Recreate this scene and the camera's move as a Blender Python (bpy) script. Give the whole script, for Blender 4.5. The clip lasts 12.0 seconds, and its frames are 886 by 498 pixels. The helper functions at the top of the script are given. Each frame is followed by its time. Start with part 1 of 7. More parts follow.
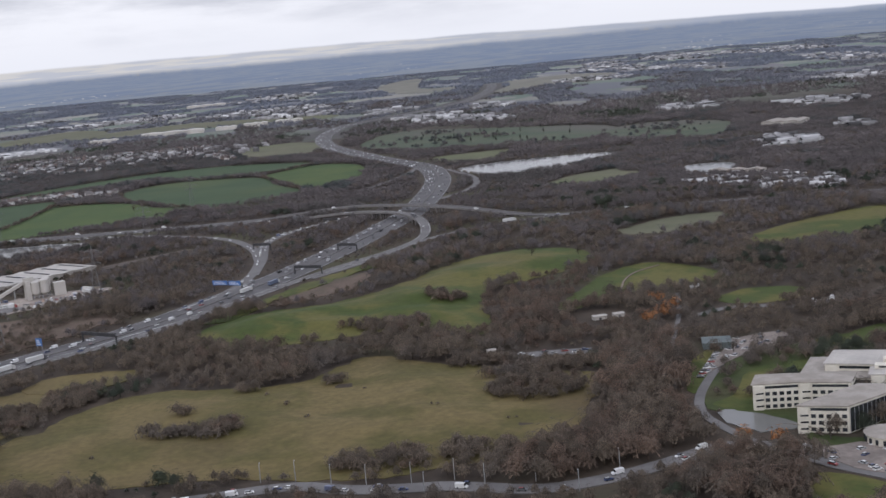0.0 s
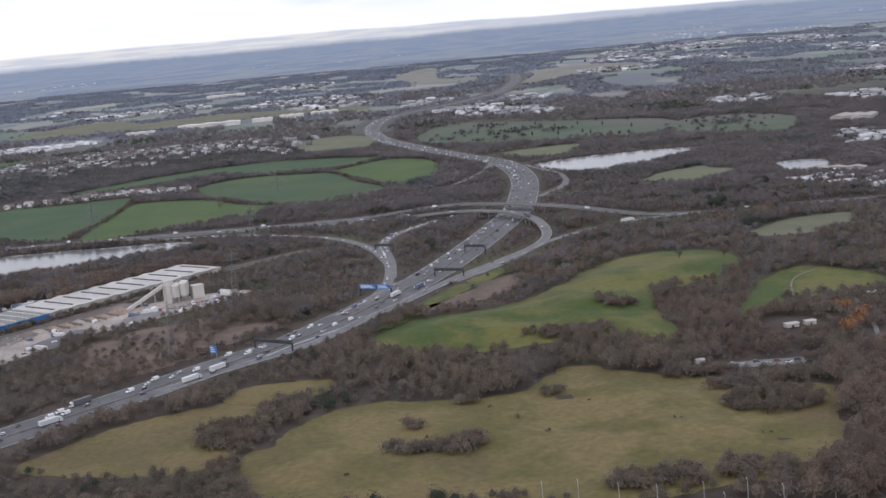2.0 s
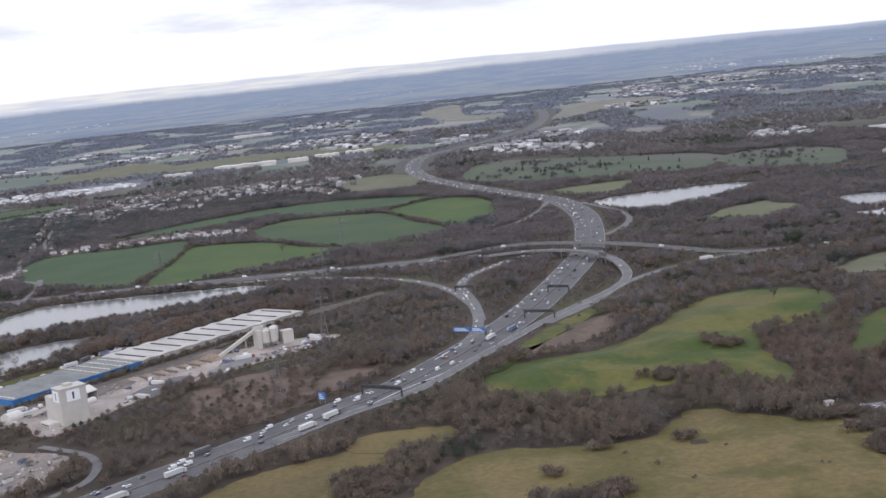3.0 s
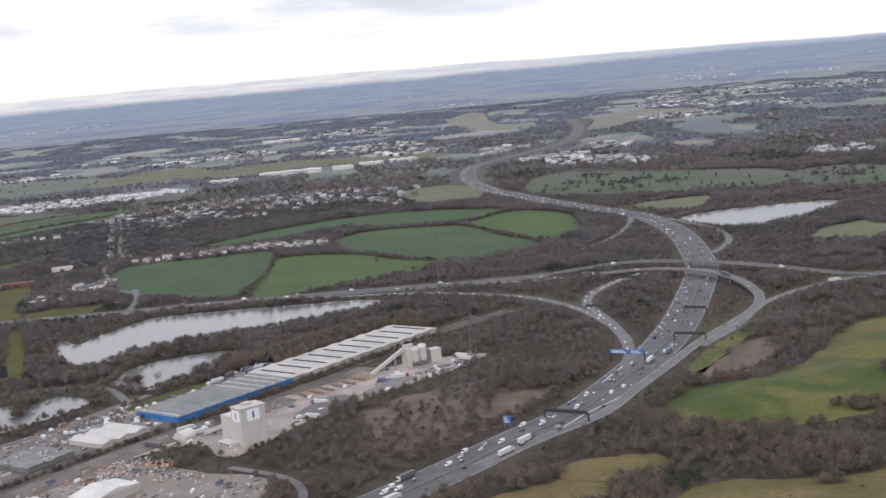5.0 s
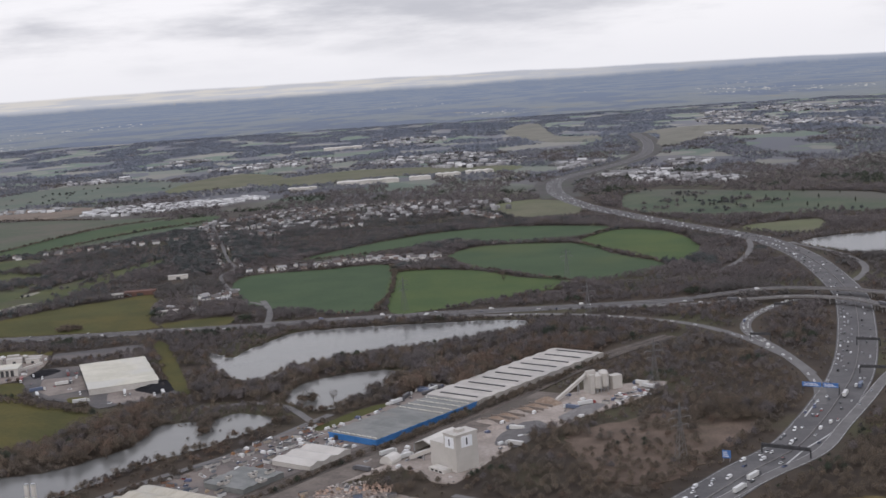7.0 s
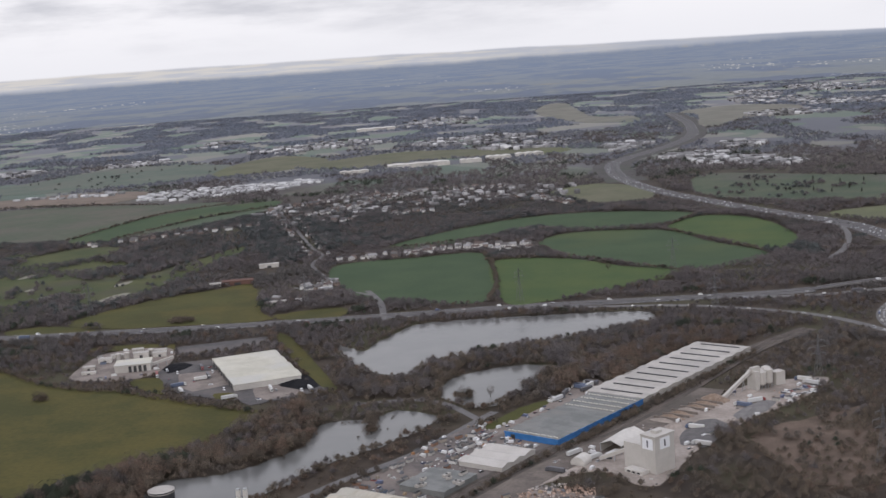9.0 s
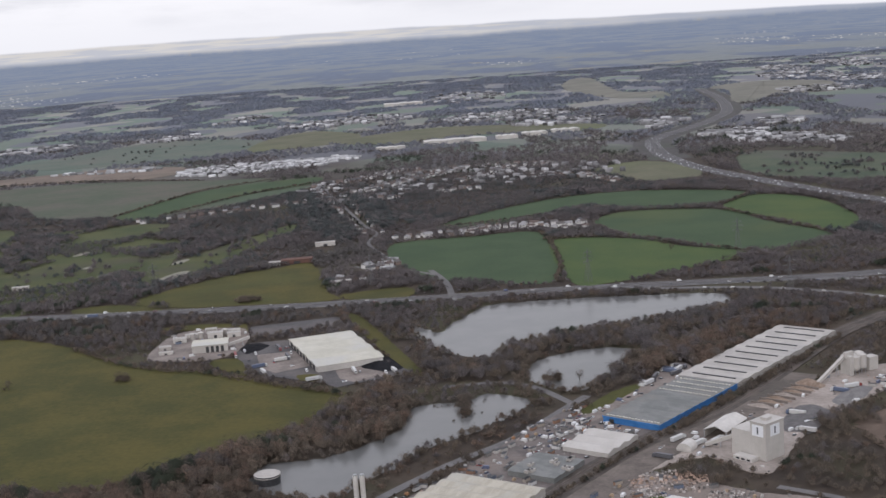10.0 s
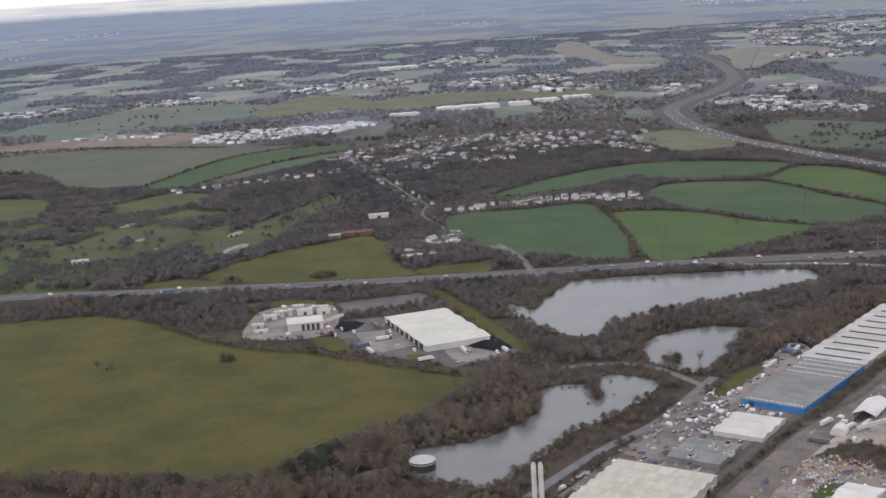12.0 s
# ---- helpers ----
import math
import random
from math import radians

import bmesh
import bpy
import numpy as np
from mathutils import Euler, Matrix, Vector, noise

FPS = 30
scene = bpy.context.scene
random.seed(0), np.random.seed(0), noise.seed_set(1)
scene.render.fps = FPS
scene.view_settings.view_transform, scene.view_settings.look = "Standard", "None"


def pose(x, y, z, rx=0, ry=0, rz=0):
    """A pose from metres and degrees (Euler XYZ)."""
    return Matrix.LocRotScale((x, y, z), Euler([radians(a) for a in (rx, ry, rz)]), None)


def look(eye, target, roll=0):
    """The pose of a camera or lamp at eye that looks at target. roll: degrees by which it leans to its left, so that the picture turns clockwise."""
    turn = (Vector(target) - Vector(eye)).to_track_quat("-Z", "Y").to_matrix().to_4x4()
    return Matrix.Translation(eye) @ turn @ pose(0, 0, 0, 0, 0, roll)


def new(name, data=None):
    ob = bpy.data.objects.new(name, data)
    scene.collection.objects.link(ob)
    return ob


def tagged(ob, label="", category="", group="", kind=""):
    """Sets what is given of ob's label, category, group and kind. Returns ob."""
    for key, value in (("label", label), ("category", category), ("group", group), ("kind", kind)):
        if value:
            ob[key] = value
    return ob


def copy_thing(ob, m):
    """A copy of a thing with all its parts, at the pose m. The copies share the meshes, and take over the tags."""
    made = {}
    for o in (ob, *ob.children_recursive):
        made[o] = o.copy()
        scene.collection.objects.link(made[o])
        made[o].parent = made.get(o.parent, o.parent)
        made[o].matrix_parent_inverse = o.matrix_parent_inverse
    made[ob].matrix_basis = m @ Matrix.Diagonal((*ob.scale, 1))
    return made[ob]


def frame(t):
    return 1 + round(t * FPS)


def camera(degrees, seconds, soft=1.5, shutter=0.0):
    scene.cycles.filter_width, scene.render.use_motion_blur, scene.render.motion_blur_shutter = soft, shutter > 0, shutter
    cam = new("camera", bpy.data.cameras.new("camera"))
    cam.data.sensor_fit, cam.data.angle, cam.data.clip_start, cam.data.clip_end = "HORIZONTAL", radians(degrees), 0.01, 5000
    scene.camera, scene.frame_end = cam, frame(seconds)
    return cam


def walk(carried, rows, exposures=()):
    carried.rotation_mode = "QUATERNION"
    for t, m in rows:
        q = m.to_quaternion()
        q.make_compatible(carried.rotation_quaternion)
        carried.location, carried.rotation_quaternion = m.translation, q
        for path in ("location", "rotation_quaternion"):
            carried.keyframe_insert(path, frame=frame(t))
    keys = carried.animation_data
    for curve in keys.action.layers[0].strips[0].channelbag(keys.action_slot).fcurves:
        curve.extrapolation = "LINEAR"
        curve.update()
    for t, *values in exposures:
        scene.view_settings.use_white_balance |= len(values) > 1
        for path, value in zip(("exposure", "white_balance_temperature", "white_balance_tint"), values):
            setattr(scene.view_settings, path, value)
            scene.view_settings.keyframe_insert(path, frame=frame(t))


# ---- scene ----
from mathutils.geometry import delaunay_2d_cdt

cam = camera(38.9, 12.0, 1.5)
# seconds, place in metres, turn in degrees
ROWS = [
    (0.0, 1.38, 1.67, 106.70, 80.688, 5.085, 0.095),
    (0.5, -16.91, 2.91, 110.02, 80.988, 3.905, -0.787),
    (1.0, -35.24, 4.14, 113.34, 80.958, 4.186, 0.310),
    (1.5, -53.60, 5.37, 116.66, 80.177, 4.953, 0.799),
    (2.0, -71.99, 6.59, 119.98, 80.077, 5.086, -0.317),
    (2.5, -90.42, 7.81, 123.29, 80.803, 5.576, -0.230),
    (4.5, -164.46, 12.63, 136.52, 82.984, 6.452, 0.935),
    (5.0, -183.05, 13.82, 139.82, 81.985, 5.125, 0.170),
    (5.5, -201.68, 15.00, 143.12, 82.597, 5.685, -0.070),
    (6.0, -220.34, 16.18, 146.41, 82.631, 4.181, 1.333),
    (6.5, -239.04, 17.36, 149.71, 82.617, 4.412, 0.790),
    (7.0, -257.77, 18.53, 153.00, 82.419, 3.862, 1.664),
    (9.0, -333.02, 23.16, 166.13, 81.402, 4.031, 1.813),
    (9.5, -351.91, 24.30, 169.41, 81.966, 4.898, 2.024),
    (10.0, -370.84, 25.44, 172.68, 80.234, 3.910, 2.385),
    (10.5, -389.81, 26.58, 175.96, 79.283, 4.293, 0.619),
    (11.0, -408.81, 27.71, 179.22, 77.318, 4.999, -0.098),
    (11.5, -427.84, 28.83, 182.49, 77.367, 3.663, 0.149),
    (12.0, -446.90, 29.95, 185.76, 78.369, 3.510, 0.804),
]
EXPOSURES = [(t, stops, warm, 15) for t, stops, warm in ((0.0, -0.08, 6060), (1.0, 0.04, 6000), (2.0, 0.19, 6000), (2.5, 0.28, 6000), (4.5, 0.32, 6180), (5.5, 0.24, 6220), (6.2, 0.05, 6280), (7.0, -0.1, 6300), (9.5, -0.08, 6280), (10.5, 0.05, 6200), (12.0, 0.2, 6230))]
walk(cam, [(t, pose(x, y, z, rx, ry, rz)) for t, x, y, z, rx, ry, rz in ROWS], EXPOSURES)

# ---- sky, far distance and sun ----
world = bpy.data.worlds.new("world")
scene.world = world
world.use_nodes = True


class Nodes:
    """Small helper to wire nodes in one tree."""

    def __init__(self, tree):
        self.t = tree
        tree.nodes.clear()

    def n(self, kind, **sets):
        node = self.t.nodes.new(kind)
        for key, value in sets.items():
            if key == "op":
                node.operation = value
            elif key == "blend":
                node.blend_type = value
            elif key == "clamp":
                node.use_clamp = value
        return node

    def put(self, socket, value):
        if isinstance(value, bpy.types.NodeSocket):
            self.t.links.new(value, socket)
        elif value is not None:
            socket.default_value = value

    def math(self, op, a, b=None, c=None, clamp=False):
        node = self.n("ShaderNodeMath", op=op, clamp=clamp)
        self.put(node.inputs[0], a)
        self.put(node.inputs[1], b)
        self.put(node.inputs[2], c)
        return node.outputs[0]

    def mix(self, f, a, b, blend="MIX"):
        node = self.t.nodes.new("ShaderNodeMix")
        node.data_type, node.blend_type = "RGBA", blend
        self.put(node.inputs[0], f)
        self.put(node.inputs[6], a if isinstance(a, bpy.types.NodeSocket) else (*a, 1))
        self.put(node.inputs[7], b if isinstance(b, bpy.types.NodeSocket) else (*b, 1))
        return node.outputs[2]

    def noise(self, vec, scale, detail=3.0, rough=0.55):
        node = self.n("ShaderNodeTexNoise")
        self.put(node.inputs["Vector"], vec)
        self.put(node.inputs["Scale"], scale)
        self.put(node.inputs["Detail"], detail)
        self.put(node.inputs["Roughness"], rough)
        return node.outputs[0]

    def step(self, x, lo, hi):
        """0 below lo, 1 above hi, smooth between."""
        node = self.n("ShaderNodeMapRange")
        node.interpolation_type = "SMOOTHSTEP"
        self.put(node.inputs[0], x)
        self.put(node.inputs[1], lo)
        self.put(node.inputs[2], hi)
        return node.outputs[0]

    def scaled(self, vec, xyz, shift=(0, 0, 0), turn=0.0):
        node = self.n("ShaderNodeMapping")
        self.put(node.inputs[0], vec)
        node.inputs[1].default_value, node.inputs[3].default_value = shift, xyz
        node.inputs[2].default_value = (0, 0, turn)
        return node.outputs[0]


SUN_AZ, SUN_EL = radians(200), radians(24)
g = Nodes(world.node_tree)
way = g.n("ShaderNodeTexCoord").outputs["Generated"]
xyz = g.n("ShaderNodeSeparateXYZ")
g.put(xyz.inputs[0], way)
rise = xyz.outputs[2]
sky = g.n("ShaderNodeTexSky")
sky.sky_type, sky.sun_disc, sky.sun_elevation, sky.sun_rotation = "NISHITA", False, SUN_EL, SUN_AZ
sky.air_density, sky.dust_density = 1.0, 2.5
blue = g.mix(1.0, sky.outputs[0], (0.1, 0.1, 0.1), "MULTIPLY")
# layered stratus: soft bands, flatter towards the horizon
flat = g.scaled(way, (1.0, 1.0, 5.5), (0.3, 0.1, 0.0))
puffs = g.noise(flat, 4.6, 6.0, 0.58)
banks = g.noise(g.scaled(way, (1.0, 1.0, 7.0), (4.1, 2.2, 0.7)), 1.9, 3.0)
grey = g.math("ADD", g.math("MULTIPLY", puffs, 0.6), g.math("MULTIPLY", banks, 0.4))
cloud = g.mix(g.step(grey, 0.40, 0.58), (0.62, 0.63, 0.66), (1.05, 1.045, 1.035))
cloud = g.mix(g.step(rise, 0.0, 0.06), (0.97, 0.975, 0.975), cloud)
# the cloud deck is cooler and a little brighter overhead
cloud = g.mix(g.step(rise, 0.2, 0.7), cloud, (1.12, 1.15, 1.24))
air = g.mix(0.93, blue, cloud)
# land beyond the ground sheet: hazy woods, fields and pale roofs, fading to the sunlit hills
across = g.scaled(way, (1.0, 1.0, 16.0))
level = g.n("ShaderNodeCombineXYZ")
drop = g.math("MAXIMUM", g.math("MULTIPLY", rise, -1.0), 0.004)
g.put(level.inputs[0], g.math("DIVIDE", xyz.outputs[0], drop))
g.put(level.inputs[1], g.math("DIVIDE", xyz.outputs[1], drop))
plain = level.outputs[0]
# haze is put into these colours: bluer and lighter towards the horizon
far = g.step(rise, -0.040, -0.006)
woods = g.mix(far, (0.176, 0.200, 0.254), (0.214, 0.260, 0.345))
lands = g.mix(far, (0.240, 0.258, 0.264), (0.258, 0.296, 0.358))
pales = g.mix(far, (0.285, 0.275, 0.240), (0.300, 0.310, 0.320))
patches = g.math("ADD", g.math("MULTIPLY", g.noise(g.scaled(plain, (0.8, 0.32, 1.0)), 0.42, 3.0, 0.55), 0.78), g.math("MULTIPLY", g.noise(g.scaled(plain, (1.0, 0.5, 1.0), (3, 1, 0)), 0.95, 3.0, 0.6), 0.22))
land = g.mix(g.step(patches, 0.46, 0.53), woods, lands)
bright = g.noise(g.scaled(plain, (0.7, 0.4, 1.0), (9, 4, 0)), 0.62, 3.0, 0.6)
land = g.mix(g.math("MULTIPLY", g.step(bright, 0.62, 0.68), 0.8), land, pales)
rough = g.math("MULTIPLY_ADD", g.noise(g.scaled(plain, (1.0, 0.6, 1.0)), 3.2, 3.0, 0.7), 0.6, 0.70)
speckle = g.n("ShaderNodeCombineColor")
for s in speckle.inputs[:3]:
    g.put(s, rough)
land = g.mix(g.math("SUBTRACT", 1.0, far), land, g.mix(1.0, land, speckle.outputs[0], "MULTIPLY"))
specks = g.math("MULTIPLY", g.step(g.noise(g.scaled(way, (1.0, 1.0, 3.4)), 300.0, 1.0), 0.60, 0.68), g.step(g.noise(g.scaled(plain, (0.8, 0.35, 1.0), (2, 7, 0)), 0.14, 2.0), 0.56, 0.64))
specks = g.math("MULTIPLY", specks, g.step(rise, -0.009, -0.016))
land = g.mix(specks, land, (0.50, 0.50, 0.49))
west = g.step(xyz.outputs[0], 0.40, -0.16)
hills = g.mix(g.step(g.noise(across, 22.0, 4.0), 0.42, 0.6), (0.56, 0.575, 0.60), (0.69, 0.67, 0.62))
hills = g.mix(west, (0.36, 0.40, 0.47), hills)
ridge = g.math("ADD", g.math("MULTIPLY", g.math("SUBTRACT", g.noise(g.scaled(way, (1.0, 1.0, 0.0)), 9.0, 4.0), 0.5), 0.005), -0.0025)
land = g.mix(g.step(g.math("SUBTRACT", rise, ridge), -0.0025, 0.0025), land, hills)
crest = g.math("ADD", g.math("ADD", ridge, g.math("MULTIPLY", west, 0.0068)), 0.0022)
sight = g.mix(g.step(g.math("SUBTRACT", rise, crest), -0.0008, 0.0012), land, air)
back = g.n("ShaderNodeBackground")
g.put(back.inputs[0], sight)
back.inputs[1].default_value = 1.0
g.put(g.n("ShaderNodeOutputWorld").inputs[0], back.outputs[0])

sun = new("sun", bpy.data.lights.new("sun", "SUN"))
sun.data.energy, sun.data.angle, sun.data.color = 0.7, radians(16), (1.0, 0.97, 0.92)
sun.matrix_world = look((0, 0, 0), (-math.sin(SUN_AZ) * math.cos(SUN_EL), -math.cos(SUN_AZ) * math.cos(SUN_EL), -math.sin(SUN_EL)))


# ---- materials ----
def surface(name, dark, light, scale=0.3, rough=0.9, metal=0.0, bump=0.0, fine=0.0, third=None, spread=(0.35, 0.65), each=0.0, fine_scale=9.0, spec=0.3, stretch=(1, 1, 1), turn=0.0, thin=0.0, tree=0.0):
    """A two-scale procedural surface: broad patches of dark and light, fine grain over them, a third tone in large stains."""
    m = bpy.data.materials.new(name)
    m.use_nodes = True
    g = Nodes(m.node_tree)
    at = g.n("ShaderNodeTexCoord").outputs["Object"]
    at = g.scaled(at, stretch, (0, 0, 0), turn)
    col = g.mix(g.step(g.noise(at, scale, 5.0, 0.6), *spread), dark, light)
    if third:
        col = g.mix(g.step(g.noise(at, scale * 0.23, 3.0), 0.5, 0.66), col, third)
    grain = g.noise(at, scale * fine_scale, 3.0, 0.6)
    if fine:
        k = g.math("MULTIPLY_ADD", grain, 2 * fine, 1 - fine)
        tone = g.n("ShaderNodeCombineColor")
        for s in tone.inputs[:3]:
            g.put(s, k)
        col = g.mix(1.0, col, tone.outputs[0], "MULTIPLY")
    if each:
        geo = g.n("ShaderNodeNewGeometry")
        k = g.math("MULTIPLY_ADD", geo.outputs["Random Per Island"], 2 * each, 1 - each)
        tone = g.n("ShaderNodeCombineColor")
        for s in tone.inputs[:3]:
            g.put(s, k)
        col = g.mix(1.0, col, tone.outputs[0], "MULTIPLY")
    lean = None
    if tree:
        # each tree has its own tone; sprays are lit as part of their crown's round form
        own = g.n("ShaderNodeAttribute")
        own.attribute_name = "tone"
        k = g.math("MULTIPLY_ADD", own.outputs["Fac"], 0.56, 0.72)
        tone = g.n("ShaderNodeCombineColor")
        for s, tint in zip(tone.inputs[:3], (1.0, 0.99, 0.97)):
            g.put(s, g.math("MULTIPLY", k, tint))
        col = g.mix(1.0, col, tone.outputs[0], "MULTIPLY")
        form = g.n("ShaderNodeAttribute")
        form.attribute_name = "lean"
        lean = form.outputs["Vector"]
    p = g.n("ShaderNodeBsdfPrincipled")
    g.put(p.inputs["Base Color"], col)
    g.put(p.inputs["Normal"], lean)
    p.inputs["Roughness"].default_value, p.inputs["Metallic"].default_value = rough, metal
    p.inputs["Specular IOR Level"].default_value = spec
    if bump:
        b = g.n("ShaderNodeBump")
        b.inputs["Strength"].default_value, b.inputs["Distance"].default_value = 0.6, bump
        g.put(b.inputs["Height"], grain)
        g.put(p.inputs["Normal"], b.outputs[0])
    shade = p.outputs[0]
    if thin:
        lets = g.n("ShaderNodeBsdfTranslucent")
        g.put(lets.inputs[0], col)
        g.put(lets.inputs["Normal"], lean)
        both = g.n("ShaderNodeMixShader")
        both.inputs[0].default_value = thin
        g.put(both.inputs[1], shade)
        g.put(both.inputs[2], lets.outputs[0])
        shade = both.outputs[0]
    if tree:
        # bare twigs: the sky and the ground behind show through each spray
        twig = g.noise(g.scaled(at, (1.0, 1.0, 0.35)), 1.7, 3.0, 0.7)
        gaps = g.math("MULTIPLY_ADD", g.step(twig, 0.40, 0.62), -0.46 * tree, 0.72 * tree)
        open_air = g.n("ShaderNodeBsdfTransparent")
        both = g.n("ShaderNodeMixShader")
        g.put(both.inputs[0], gaps)
        g.put(both.inputs[1], shade)
        g.put(both.inputs[2], open_air.outputs[0])
        shade = both.outputs[0]
    g.put(g.n("ShaderNodeOutputMaterial").inputs[0], shade)
    return m


def picked(name, colours, rough=0.5, metal=0.0, spec=0.4):
    """Paint that differs from object to object."""
    m = bpy.data.materials.new(name)
    m.use_nodes = True
    g = Nodes(m.node_tree)
    ramp = g.n("ShaderNodeValToRGB")
    ramp.color_ramp.interpolation = "CONSTANT"
    els = ramp.color_ramp.elements
    for i, c in enumerate(colours):
        e = els[i] if i < 2 else els.new(i / len(colours))
        e.position, e.color = i / len(colours), (*c, 1)
    g.put(ramp.inputs[0], g.n("ShaderNodeObjectInfo").outputs["Random"])
    p = g.n("ShaderNodeBsdfPrincipled")
    dirt = g.noise(g.n("ShaderNodeTexCoord").outputs["Object"], 1.3, 3.0)
    g.put(p.inputs["Base Color"], g.mix(g.math("MULTIPLY", dirt, 0.25), ramp.outputs[0], (0.12, 0.11, 0.10)))
    p.inputs["Roughness"].default_value, p.inputs["Metallic"].default_value = rough, metal
    p.inputs["Specular IOR Level"].default_value = spec
    g.put(g.n("ShaderNodeOutputMaterial").inputs[0], p.outputs[0])
    return m


TRAFFIC = surface("mixed_car_paint", (0.13, 0.13, 0.135), (0.38, 0.38, 0.38), 0.12, 0.4, each=0.9, spread=(0.42, 0.58))
MOOR_GRASS = surface("rough_grass", (0.084, 0.072, 0.022), (0.132, 0.101, 0.040), 0.020, 0.95, fine=0.45, third=(0.100, 0.072, 0.034), fine_scale=12, spread=(0.40, 0.60))
HILL_GRASS = surface("hill_grass", (0.046, 0.064, 0.013), (0.100, 0.094, 0.025), 0.016, 0.95, fine=0.4, third=(0.104, 0.088, 0.036), fine_scale=12, spread=(0.42, 0.58))
PASTURE_GRASS = surface("pasture_grass", (0.047, 0.047, 0.010), (0.078, 0.067, 0.015), 0.014, 0.95, fine=0.3, third=(0.058, 0.063, 0.016), fine_scale=16)
CROP = surface("winter_crop", (0.036, 0.062, 0.027), (0.047, 0.075, 0.033), 0.012, 0.95, fine=0.28, third=(0.060, 0.081, 0.031), fine_scale=20)
CROP_LIGHT = surface("winter_crop_light", (0.044, 0.074, 0.022), (0.062, 0.089, 0.025), 0.012, 0.95, fine=0.28, third=(0.082, 0.090, 0.026), fine_scale=20)
PARK_GRASS = surface("park_grass", (0.054, 0.074, 0.046), (0.078, 0.090, 0.056), 0.010, 0.95, fine=0.35, third=(0.090, 0.086, 0.070), fine_scale=12)
OFFICE_LAWN = surface("office_lawn", (0.030, 0.044, 0.012), (0.052, 0.064, 0.019), 0.03, 0.95, fine=0.35, third=(0.062, 0.056, 0.026), fine_scale=12)
FAIRWAY = surface("fairway_grass", (0.046, 0.060, 0.021), (0.074, 0.080, 0.029), 0.012, 0.95, fine=0.3, third=(0.066, 0.058, 0.040), fine_scale=12)
# haze painted into the colour: the far green is lifted and greyed
FAR_FIELD = surface("hazed_far_field", (0.088, 0.114, 0.088), (0.116, 0.128, 0.102), 0.006, 0.95, fine=0.25, third=(0.126, 0.124, 0.102))
SAND = surface("bunker_sand", (0.19, 0.18, 0.14), (0.25, 0.235, 0.19), 0.1, 0.95, fine=0.15)
PALE_GRASS = surface("pale_grass", (0.092, 0.096, 0.056), (0.126, 0.120, 0.076), 0.008, 0.95, fine=0.25, third=(0.105, 0.118, 0.055))
SOIL = surface("bare_soil", (0.135, 0.108, 0.085), (0.185, 0.145, 0.115), 0.010, 0.95, fine=0.2, third=(0.12, 0.105, 0.075))
PLOUGH = surface("stubble", (0.068, 0.082, 0.054), (0.098, 0.092, 0.070), 0.006, 0.95, fine=0.25, third=(0.062, 0.086, 0.050))
BALLAST = surface("rusty_ballast", (0.112, 0.094, 0.081), (0.162, 0.136, 0.117), 0.06, 0.95, fine=0.4, third=(0.090, 0.078, 0.066))
TRACK_STONE = surface("dark_track_ballast", (0.062, 0.053, 0.046), (0.098, 0.083, 0.071), 0.08, 0.95, fine=0.4, third=(0.115, 0.094, 0.078))
RAIL_STEEL = surface("rusty_rail", (0.16, 0.13, 0.11), (0.24, 0.20, 0.175), 0.5, 0.6, metal=0.5)
ASPHALT = surface("worn_asphalt", (0.080, 0.077, 0.078), (0.112, 0.107, 0.106), 0.05, 0.85, fine=0.2, fine_scale=8, third=(0.094, 0.088, 0.087))
LANE_ROAD = surface("pale_asphalt", (0.116, 0.110, 0.107), (0.152, 0.145, 0.140), 0.06, 0.88, fine=0.18)
GRAVEL = surface("stone_dust", (0.245, 0.210, 0.183), (0.35, 0.303, 0.266), 0.035, 0.95, fine=0.35, third=(0.20, 0.165, 0.142), fine_scale=10)
YARD = surface("stained_concrete", (0.160, 0.136, 0.119), (0.235, 0.200, 0.176), 0.05, 0.9, fine=0.3, third=(0.20, 0.165, 0.14), fine_scale=8)
YARD_DARK = surface("dark_hardstanding", (0.105, 0.092, 0.086), (0.170, 0.146, 0.133), 0.05, 0.9, fine=0.3, third=(0.185, 0.155, 0.135))
YARD_GREY = surface("worn_grey_yard", (0.070, 0.066, 0.066), (0.110, 0.102, 0.099), 0.05, 0.9, fine=0.3, third=(0.125, 0.110, 0.102), fine_scale=8)
WHITE_LINE = surface("road_paint", (0.34, 0.34, 0.33), (0.50, 0.50, 0.48), 0.3, 0.7)
WATER = surface("lake_water", (0.122, 0.122, 0.118), (0.138, 0.137, 0.131), 0.02, 0.16, spec=0.26, bump=0.012, fine_scale=120)
TWIGS = surface("bare_twigs", (0.106, 0.086, 0.067), (0.158, 0.125, 0.094), 0.08, 0.95, third=(0.128, 0.109, 0.093), each=0.06, thin=0.3, tree=0.75)
TWIGS_RUST = surface("rust_twigs", (0.120, 0.088, 0.068), (0.154, 0.110, 0.083), 0.030, 0.95, each=0.05, thin=0.3, tree=0.7)
GREENERY = surface("evergreen_leaves", (0.026, 0.034, 0.024), (0.046, 0.055, 0.034), 0.04, 0.9, each=0.2, thin=0.2, tree=0.6)
# the next three carry painted haze: base colours paler and bluer than the trees
FAR_GREENERY = surface("hazed_evergreens", (0.052, 0.060, 0.060), (0.076, 0.084, 0.082), 0.04, 0.9, each=0.1, thin=0.2, tree=0.6)
FAR_TWIGS = surface("hazed_far_woods", (0.158, 0.164, 0.192), (0.190, 0.193, 0.220), 0.006, 0.95, third=(0.144, 0.152, 0.176), each=0.04, thin=0.3, tree=0.5)
